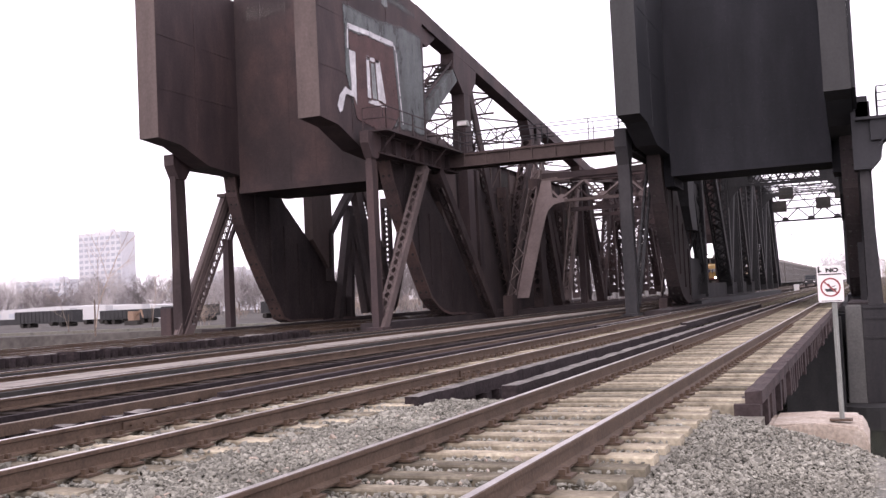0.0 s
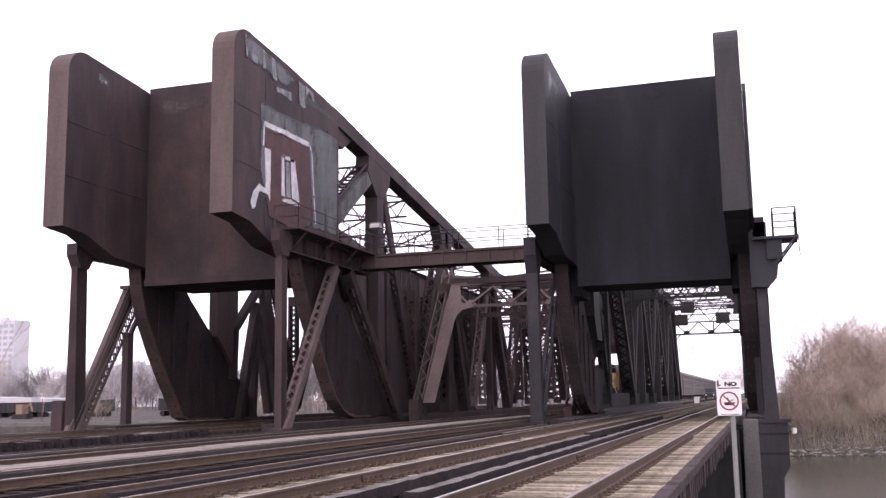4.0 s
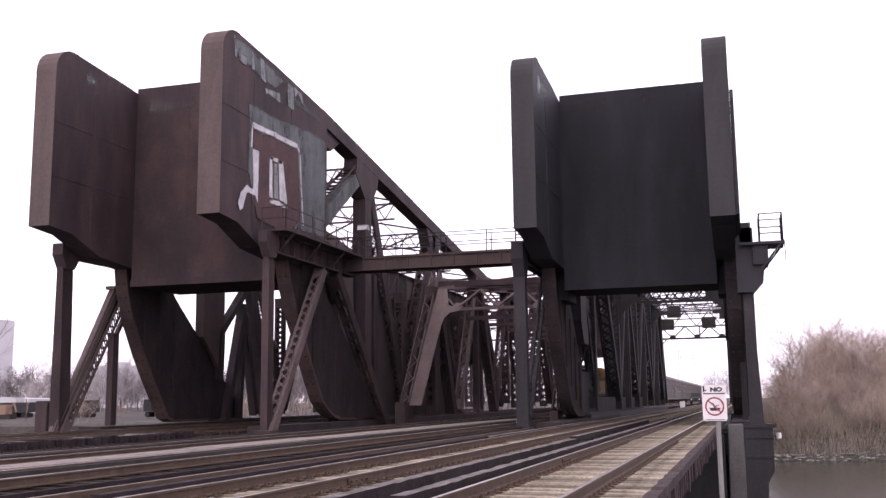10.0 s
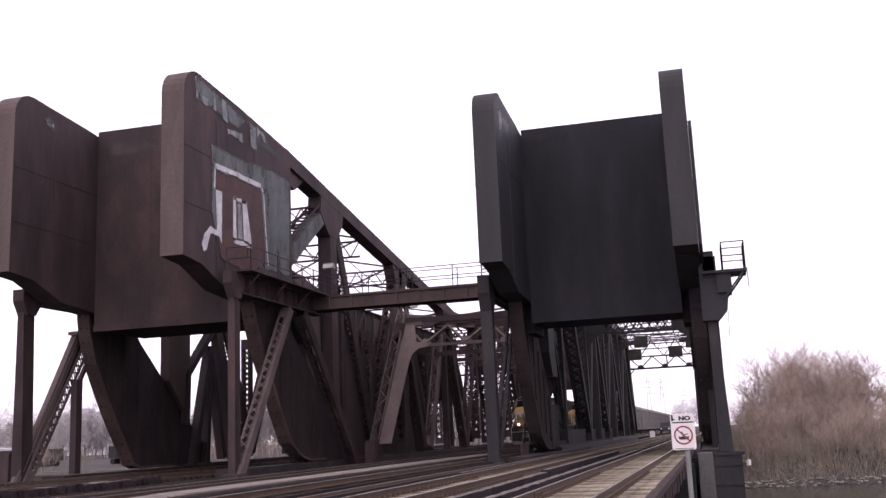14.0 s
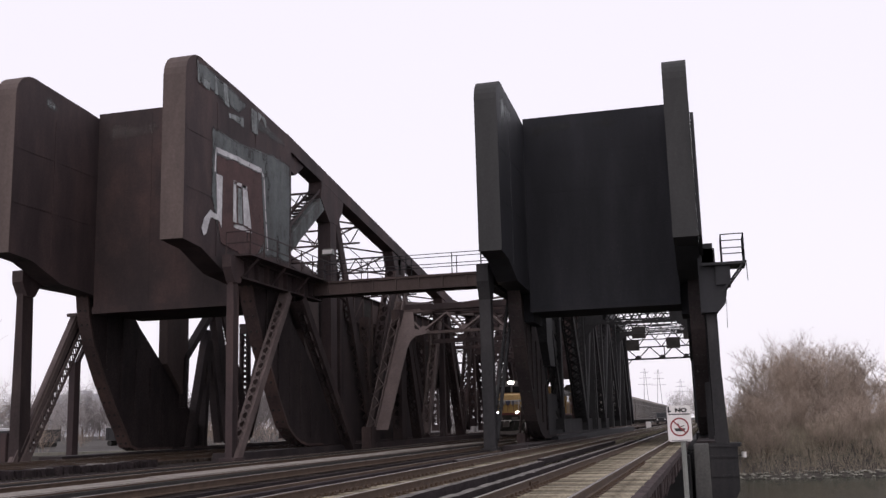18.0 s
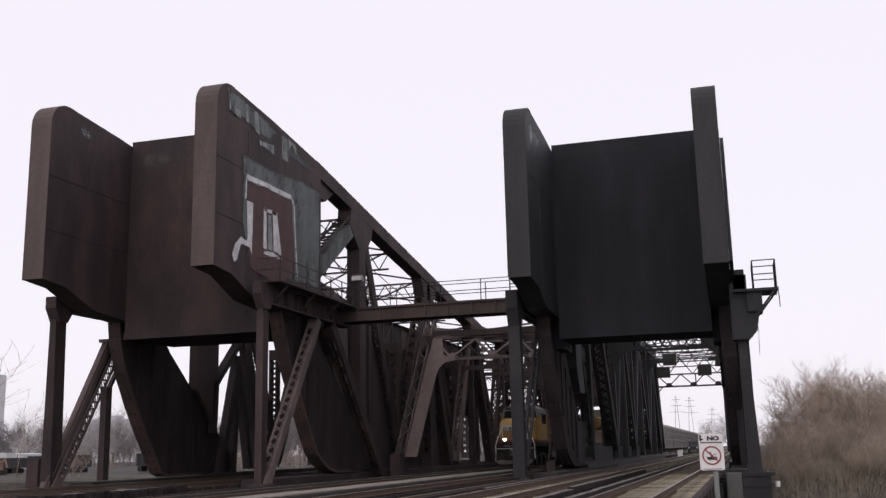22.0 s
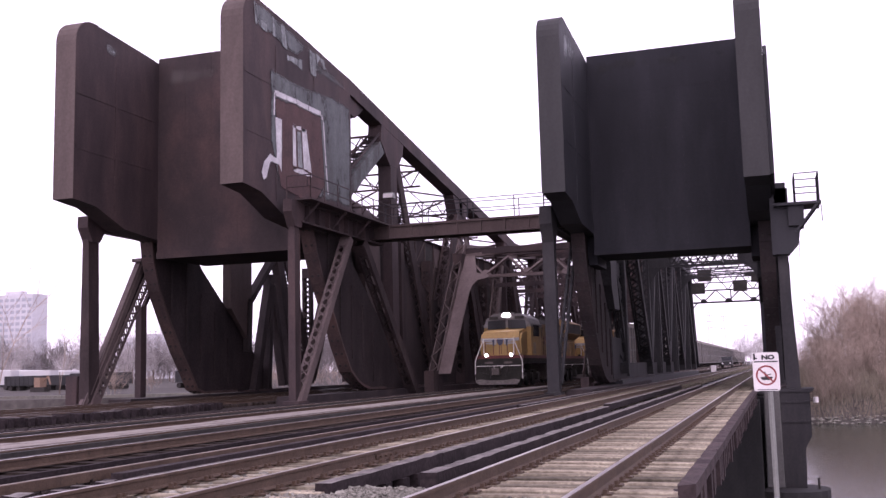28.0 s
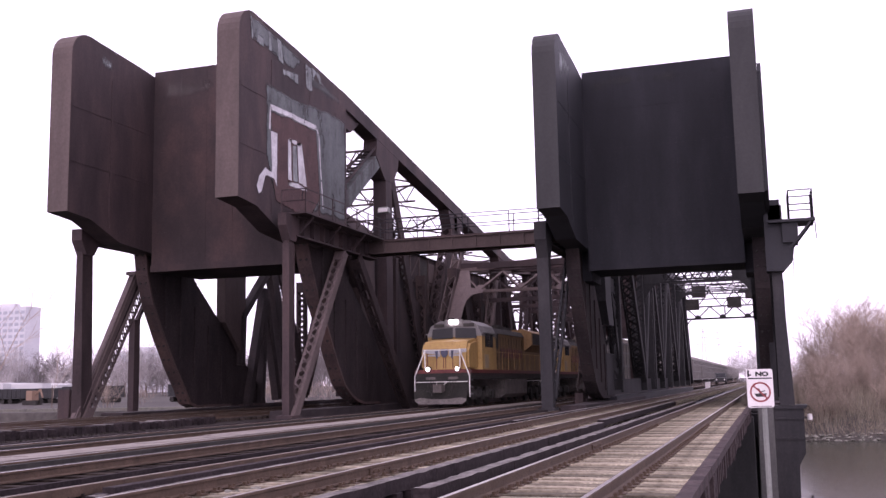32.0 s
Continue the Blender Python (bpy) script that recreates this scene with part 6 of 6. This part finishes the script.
def shed():
    s = thing("warehouse", "long white low warehouse behind the yard", "building", (-246, 250, -1.2))
    bm = bm_new()
    prism_y(bm, [(-42, 0), (42, 0), (42, 4.4), (0, 5.6), (-42, 4.6)], 0, 25)
    part("wall", bm, SHED_WHITE, s)
    bm = bm_new()
    box(bm, -42, 42, -0.3, -0.05, 0, 2.0)
    part("lower_wall", bm, DARK_WAGON, s, "grey lower wall cladding")
    for i in range(9):
        bm = bm_new()
        box(bm, -36 + i * 8.5, -31 + i * 8.5, -0.1, 0.1, 2.4, 3.9)
        part("door", bm, TOWER_WIN, s)


shed()


def yard():
    for x, y, w, h, m, lab in ((-150, 150, 15, 2.3, DARK_WAGON, "dark freight wagon standing in the yard"), (-131, 152, 13, 1.8, DARK_WAGON, "low dark freight wagon in the yard"),
                               (-114, 148, 11, 2.0, DARK_WAGON, "dark freight wagon standing in the yard"), (-92, 146, 9, 2.0, DARK_WAGON, "dark freight wagon standing in the yard")):
        t = thing("freight_wagon", lab, "wagon", (x, y, -1.0), "yard wagons")
        bm = bm_new()
        box(bm, -w / 2, w / 2, 0, 2.8, 1.0, 1.0 + h)
        body = part("body", bm, m, t)
        for i in range(int(w)):
            bm = bm_new()
            box(bm, -w / 2 + i + 0.4, -w / 2 + i + 0.55, -0.08, 0, 1.0, 1.0 + h)
            part("rib", bm, m, body)
        for sx in (-1, 1):
            for k in (-0.9, 0.9):
                bm = bm_new()
                rod(bm, (sx * w * 0.34 + k, 0.3, 0.5), (sx * w * 0.34 + k, 2.5, 0.5), 0.45, 10)
                part("wheel", bm, UNDER, t)
    for k, (x, w) in enumerate(((-150, 8), (-141, 8), (-132, 8))):
        t = thing("semi_trailer", "white box trailer parked behind the yard", "trailer", (x * 1.12, 172, -1.0), "parked trailers")
        bm = bm_new()
        box(bm, -w / 2, w / 2, 0, 2.5, 1.1, 3.9 + 0.15 * (k % 2))
        part("box_body", bm, SHED_WHITE, t)
        bm = bm_new()
        box(bm, -w / 2 + 0.3, -w / 2 + 1.0, -0.05, 0, 2.4, 3.2)
        part("marking", bm, TOWER_WIN, t)
        for sx in (-0.25, 0.3):
            bm = bm_new()
            rod(bm, (w * sx, 0.2, 0.5), (w * sx, 2.3, 0.5), 0.5, 10)
            part("wheel", bm, UNDER, t)
    t = thing("excavator", "small orange yard machine", "machine", (-118, 138, -1.0))
    bm = bm_new()
    box(bm, -0.6, 0.6, 0, 1.6, 0.8, 2.4)
    part("cab", bm, ORANGE, t)
    bm = bm_new()
    beam(bm, (0.4, 0.8, 1.4), (1.6, 0.8, 2.6), 0.2, 0.25)
    beam(bm, (1.6, 0.8, 2.6), (2.1, 0.8, 1.2), 0.2, 0.2)
    part("arm", bm, ORANGE, t)
    bm = bm_new()
    for yy in (0, 1.2):
        box(bm, -1.4, 1.4, yy, yy + 0.4, 0, 0.8)
    part("crawler_track", bm, UNDER, t)
    bm = bm_new()
    box(bm, -260, -38, 96, 97, -1.2, -0.75)
    tagged(part("yard_wall", bm, GRAVEL), "long pale concrete kerb along the yard road", "kerb", kind="structure")


yard()


def poles():
    for x, y, h in ((-42, 700, 36), (-33, 700, 35), (-20, 760, 30)):
        p = thing("power_pylon", "distant lattice power pylon", "pylon", (x, y, -1), "power pylons")
        bm = bm_new()
        for sx in (-1, 1):
            for sy in (-1, 1):
                beam(bm, (sx * 2.2, sy * 2.2, 0), (sx * 0.3, sy * 0.3, h), 0.35, 0.35)
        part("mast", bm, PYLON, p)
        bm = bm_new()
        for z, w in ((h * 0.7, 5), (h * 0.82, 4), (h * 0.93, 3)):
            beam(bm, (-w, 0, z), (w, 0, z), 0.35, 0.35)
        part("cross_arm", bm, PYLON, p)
    p = thing("lamp_mast", "tall thin lighting mast beyond the thicket", "mast", (36.3, 200, -1.5))
    bm = bm_new()
    rod(bm, (0, 0, 0), (0, 0, 20), 0.14, 8, 0.09)
    part("pole", bm, GALV, p)
    bm = bm_new()
    box(bm, -0.5, 0.3, -0.2, 0.2, 19.9, 20.2)
    part("lamp_head", bm, GALV, p)


poles()


# ---- train ----
def bogie(t, y, axles):
    g = bm_new()
    L = 1.75 * (axles - 1) / 2
    for sx in (-1, 1):
        box(g, sx * 1.02 - 0.09, sx * 1.02 + 0.09, y - L - 0.6, y + L + 0.6, 0.5, 0.85)
        for k in range(axles):
            yy = y - L + 1.75 * k
            box(g, sx * 1.08 - 0.12, sx * 1.08 + 0.12, yy - 0.22, yy + 0.22, 0.35, 0.75)
            if k < axles - 1:
                for q in (0.6, 0.9, 1.15):
                    rod(g, (sx * 1.1, yy + q, 0.45), (sx * 1.1, yy + q, 0.95), 0.1)
    box(g, -1.0, 1.0, y - 0.25, y + 0.25, 0.52, 0.8)
    b = part("bogie", g, UNDER, t)
    for k in range(axles):
        yy = y - L + 1.75 * k
        w = bm_new()
        for sx in (-1, 1):
            rod(w, (sx * 0.69, yy, 0.51), (sx * 0.83, yy, 0.51), 0.51, 16)
        rod(w, (-0.7, yy, 0.51), (0.7, yy, 0.51), 0.09)
        part("wheelset", w, UNDER, b)


def locomotive(lit):
    t = thing("locomotive", "yellow and grey six-axle diesel freight locomotive" + (" with lit headlights" if lit else ""), "locomotive", group="train")
    bm = bm_new()
    prism_y(bm, [(-1.5, 1.45), (1.5, 1.45), (1.55, 1.9), (-1.55, 1.9)], 0.9, 21.2)
    part("underframe", bm, UNDER, t)
    bm = bm_new()
    for sx in (-1, 1):
        box(bm, sx * 1.555 - 0.012, sx * 1.555 + 0.012, 0.92, 21.1, 1.74, 1.92)
    box(bm, -1.5, 1.5, 0.86, 0.89, 1.72, 1.94)
    part("sill_stripe", bm, LOCO_RED, t)
    # nose: sloping upper panel
    bm = bm_new()
    pts = [(1.25, 1.9), (1.25, 2.95), (1.6, 3.42), (3.1, 3.62), (3.1, 1.9)]
    prism(bm, pts, -1.32, 1.32)
    bmesh.ops.bevel(bm, geom=[e for e in bm.edges if abs(e.verts[0].co.x - e.verts[1].co.x) < 0.01], offset=0.14, segments=2, affect="EDGES")
    nose = part("nose", bm, YELLOW, t)
    bm = bm_new()
    for x in (-0.95, -0.45, -0.06, 0.06, 0.45, 0.95):
        box(bm, x - 0.018, x + 0.018, 1.225, 1.25, 2.0, 2.9)
    part("nose_seam", bm, LOCO_RED, nose)
    bm = bm_new()
    for s in (-1, 1):
        prism_y(bm, [(s * 0.24, 2.72), (s * 1.22, 2.84), (s * 1.22, 3.02), (s * 0.24, 3.0)], 1.22, 1.243)
        prism_y(bm, [(s * 0.24, 2.62), (s * 0.95, 2.66), (s * 0.9, 2.74), (s * 0.24, 2.72)], 1.215, 1.243)
    part("wing_emblem", bm, EMBLEM, nose)
    bm = bm_new()
    prism_y(bm, [(-0.2, 3.02), (0.2, 3.02), (0.2, 2.78), (0.12, 2.62), (0, 2.56), (-0.12, 2.62), (-0.2, 2.78)], 1.20, 1.243)
    for s in (-1, 1):
        prism_y(bm, [(s * 0.36, 2.98), (s * 0.52, 2.98), (s * 0.46, 2.52), (s * 0.38, 2.52)], 1.205, 1.243)
    part("shield_emblem", bm, SHIELD, nose)
    # cab
    bm = bm_new()
    prism_y(bm, [(-1.55, 1.9), (1.55, 1.9), (1.55, 3.7), (1.3, 4.3), (-1.3, 4.3), (-1.55, 3.7)], 3.1, 5.9)
    cab = part("cab", bm, YELLOW, t)
    bm = bm_new()
    prism_y(bm, [(-1.58, 3.75), (1.58, 3.75), (1.34, 4.32), (0.85, 4.6), (-0.85, 4.6), (-1.34, 4.32)], 3.02, 6.1)
    part("cab_roof", bm, LOCO_GREY, cab)
    for s in (-1, 1):
        bm = bm_new()
        prism_y(bm, [(s * 0.08, 3.66), (s * 1.28, 3.62), (s * 1.22, 4.16), (s * 0.08, 4.22)], 2.985, 3.03)
        part("windshield", bm, GLASS, cab)
    for s in (-1, 1):
        for ya, yb in ((3.7, 4.4), (4.55, 5.2)):
            bm = bm_new()
            box(bm, s * 1.565 - 0.02, s * 1.565 + 0.02, ya, yb, 3.15, 3.85)
            part("side_window", bm, GLASS, cab)
    bm = bm_new()
    box(bm, -0.5, 0.5, 2.95, 3.1, 4.3, 4.68)
    part("headlight_box", bm, LOCO_GREY, cab)
    for s in (-0.13, 0.13):
        bm = bm_new()
        rod(bm, (s, 2.95, 4.53), (s, 2.91, 4.53), 0.125, 12)
        part("headlight", bm, LAMP_ON if lit else GLASS, cab)
    for s in (-0.8, 0.8):
        bm = bm_new()
        rod(bm, (s, 1.06, 1.96), (s, 0.84, 1.96), 0.15, 12)
        dl = part("ditch_light_housing", bm, UNDER, t)
        bm = bm_new()
        rod(bm, (s, 0.84, 1.96), (s, 0.81, 1.96), 0.09, 12)
        part("ditch_light", bm, LAMP_ON if lit else GLASS, dl)
    for s in (-1, 1):
        bm = bm_new()
        box(bm, s * 0.85 - 0.3, s * 0.85 + 0.3, 2.97, 3.03, 4.26, 4.44)
        part("number_board", bm, UNDER, cab)
    bm = bm_new()
    box(bm, -0.25, 0.25, 4.0, 4.5, 4.6, 4.75)
    rod(bm, (-0.6, 4.6, 4.55), (-0.6, 4.6, 4.85), 0.25, 10)
    part("roof_horn", bm, UNDER, cab)
    # long hood
    bm = bm_new()
    prism_y(bm, [(-0.95, 1.9), (0.95, 1.9), (0.95, 4.15), (0.75, 4.38), (-0.75, 4.38), (-0.95, 4.15)], 5.9, 20.6)
    hood = part("long_hood", bm, HOOD_SHADED, t)
    bm = bm_new()
    prism_y(bm, [(-1.0, 4.1), (1.0, 4.1), (0.8, 4.42), (-0.8, 4.42)], 5.9, 20.6)
    part("hood_roof", bm, UNDER, hood)
    bm = bm_new()
    prism_y(bm, [(-0.95, 3.2), (0.95, 3.2), (1.5, 3.6), (1.5, 4.4), (0.95, 4.65), (-0.95, 4.65), (-1.5, 4.4), (-1.5, 3.6)], 15.2, 20.6)
    part("radiator_housing", bm, HOOD_SHADED, hood)
    for s in (-1, 1):
        for xx, ya, yb, za, zb in ((1.51, 15.5, 20.3, 3.65, 4.35), (0.97, 6.6, 8.6, 3.2, 4.1)):
            bm = bm_new()
            box(bm, s * xx - 0.02, s * xx + 0.02, ya, yb, za, zb)
            part("grille", bm, UNDER, hood)
        for k in range(13):
            yy = 6.4 + k * 0.68
            bm = bm_new()
            box(bm, s * 0.96 - 0.012, s * 0.96 + 0.012, yy, yy + 0.05, 2.0, 3.9)
            part("door_seam", bm, UNDER, hood)
        for k in range(9):
            yy = 9.2 + k * 0.62
            bm = bm_new()
            box(bm, s * 0.965 - 0.012, s * 0.965 + 0.012, yy, yy + 0.4, 2.7, 3.25)
            part("lettering_bar", bm, LOCO_RED, hood)
    bm = bm_new()
    box(bm, -0.7, 0.7, 9.5, 13.0, 4.4, 4.62)
    rod(bm, (0, 12, 4.4), (0, 12, 4.8), 0.3, 10)
    part("roof_equipment", bm, UNDER, hood)
    # pilot, plow, coupler, steps
    bm = bm_new()
    box(bm, -1.45, 1.45, 0.75, 0.95, 0.55, 1.75)
    part("pilot", bm, PILOT, t)
    bm = bm_new()
    prism_y(bm, [(-1.45, 0.8), (-1.1, 0.95), (-0.4, 0.72), (0.4, 0.72), (1.1, 0.95), (1.45, 0.8), (1.4, 0.35), (1.2, 0.2), (-1.2, 0.2), (-1.4, 0.35)], 0.42, 0.5)
    for s in (-1, 1):
        beam(bm, (s * 1.0, 0.5, 0.7), (s * 1.0, 0.8, 0.9), 0.1, 0.1)
    plow = part("snow_plow", bm, PILOT, t)
    bm = bm_new()
    prism_y(bm, [(-1.42, 0.42), (-1.1, 0.5), (-0.4, 0.42), (0.4, 0.42), (1.1, 0.5), (1.42, 0.42), (1.36, 0.3), (1.18, 0.16), (-1.18, 0.16), (-1.36, 0.3)], 0.395, 0.42)
    part("plow_edge", bm, PLOW_EDGE, plow, "worn bright plow edge")
    bm = bm_new()
    box(bm, -0.16, 0.16, 0.1, 0.9, 0.82, 1.12)
    box(bm, -0.26, 0.2, 0.0, 0.32, 0.76, 1.18)
    part("coupler", bm, PLOW, t)
    bm = bm_new()
    rod(bm, (-1.4, 0.68, 1.3), (1.4, 0.68, 1.3), 0.022, 6)
    for q in (-0.3, 0.3):
        rod(bm, (q, 0.7, 1.3), (q * 0.6, 0.4, 1.15), 0.02, 5)
    part("uncoupling_bar", bm, RAILING_W, t)
    for s in (-1, 1):
        bm = bm_new()
        box(bm, s * 0.62 - 0.26, s * 0.62 + 0.26, 0.7, 0.75, 1.42, 1.56)
        part("hose_rack", bm, PLOW, t)
        for k in range(3):
            bm = bm_new()
            rod(bm, (s * (0.45 + 0.16 * k), 0.72, 1.45), (s * (0.42 + 0.16 * k), 0.6, 1.05), 0.025, 5)
            part("air_hose", bm, UNDER, t)
    bm = bm_new()
    for s in (-0.55, 0.6):
        rod(bm, (s, 0.75, 1.2), (s * 0.8, 0.35, 0.6), 0.035)
    part("brake_hose", bm, UNDER, t)
    for s in (-1, 1):
        for k in range(3):
            bm = bm_new()
            box(bm, s * 1.3 - 0.22, s * 1.3 + 0.22, 0.95 - 0.1 * k, 1.3, 1.35 - 0.36 * k, 1.42 - 0.36 * k)
            part("step", bm, LOCO_GREY, t)
    for s in (-1, 1):
        pl = [(s * 1.5, 0.72, 0.5), (s * 1.5, 0.74, 1.6), (s * 1.2, 0.78, 2.35), (s * 1.0, 0.82, 2.85), (s * 0.96, 0.85, 3.0), (s * 0.96, 0.85, 2.0)]
        bm = bm_new()
        for a, b in zip(pl, pl[1:]):
            rod(bm, a, b, 0.03, 6)
        part("handrail", bm, RAILING_W, t)
        bm = bm_new()
        rod(bm, (s * 1.48, 5.98, 1.9), (s * 1.48, 5.98, 3.0), 0.03, 5)
        part("grab_iron", bm, RAILING_W, t)
        bm = bm_new()
        prism(bm, [(3.2, 3.88), (5.7, 3.88), (5.7, 3.94), (3.2, 3.94)], s * 1.56 - 0.14, s * 1.56 + 0.14)
        part("sunshade", bm, LOCO_GREY, cab)
        bm = bm_new()
        box(bm, s * 1.56 - 0.015, s * 1.56 + 0.015, 3.55, 4.3, 2.0, 2.75)
        part("side_door", bm, EMBLEM_PALE, cab)
    bm = bm_new()
    rod(bm, (-0.96, 0.85, 2.95), (0.96, 0.85, 2.95), 0.022, 6)
    part("handrail", bm, RAILING_W, t)
    for s in (-1, 1):
        bm = bm_new()
        for k in range(11):
            rod(bm, (s * 1.48, 6.2 + k * 1.4, 1.9), (s * 1.48, 6.2 + k * 1.4, 2.95), 0.016, 5)
        rod(bm, (s * 1.48, 6.2, 2.95), (s * 1.48, 20.2, 2.95), 0.016, 5)
        part("side_railing", bm, YELLOW, t)
    bm = bm_new()
    prism_y(bm, [(-1.4, 0.55), (-1.1, 0.32), (1.1, 0.32), (1.4, 0.55), (1.4, 1.4), (-1.4, 1.4)], 8.3, 13.9)
    part("fuel_tank", bm, PLOW, t)
    bogie(t, 4.6, 3)
    bogie(t, 17.7, 3)
    return t


def rack_car():
    t = thing("rack_car", "tall pale ribbed auto-rack freight car", "freight car", group="train")
    L = 27.0
    bm = bm_new()
    prism_y(bm, [(-1.5, 0.95), (1.5, 0.95), (1.5, 5.1), (1.15, 5.65), (-1.15, 5.65), (-1.5, 5.1)], 0.6, L)
    part("body", bm, CAR_GREY, t)
    bm = bm_new()
    for s in (-1, 1):
        for k in range(13):
            yy = 0.7 + k * (L - 1.5) / 12
            box(bm, s * 1.53 - 0.05, s * 1.53 + 0.05, yy, yy + 0.22, 1.0, 5.15)
        for z in (1.0, 2.6, 4.0, 5.0):
            box(bm, s * 1.52 - 0.03, s * 1.52 + 0.03, 0.7, L - 0.1, z, z + 0.15)
    part("rib", bm, LOCO_GREY, t)
    bogie(t, 3.2, 2)
    bogie(t, L - 2.6, 2)
    return t


lead = locomotive(True)
second = locomotive(False)
car = rack_car()
TRAIN = [(lead, 0.0), (second, 22.4)]
off = 44.9
for k in range(15):
    TRAIN.append((car if k == 0 else copy_thing(car, pose(0, 0, 0)), off))
    off += 28.0


def motions():
    """The train rolls towards the camera over the middle bridge."""
    way = [(0, 116.6), (3, 110.9), (6, 105.0), (9.5, 98.4), (13, 91.8), (16, 86.0), (19, 80.1), (20.5, 77.0), (24, 69.0), (28, 59.4), (30, 54.4), (32, 49.4)]
    for ob, d in TRAIN:
        walk(ob, [(t, pose(-16.5, y + d, 0.0)) for t, y in way])


motions()
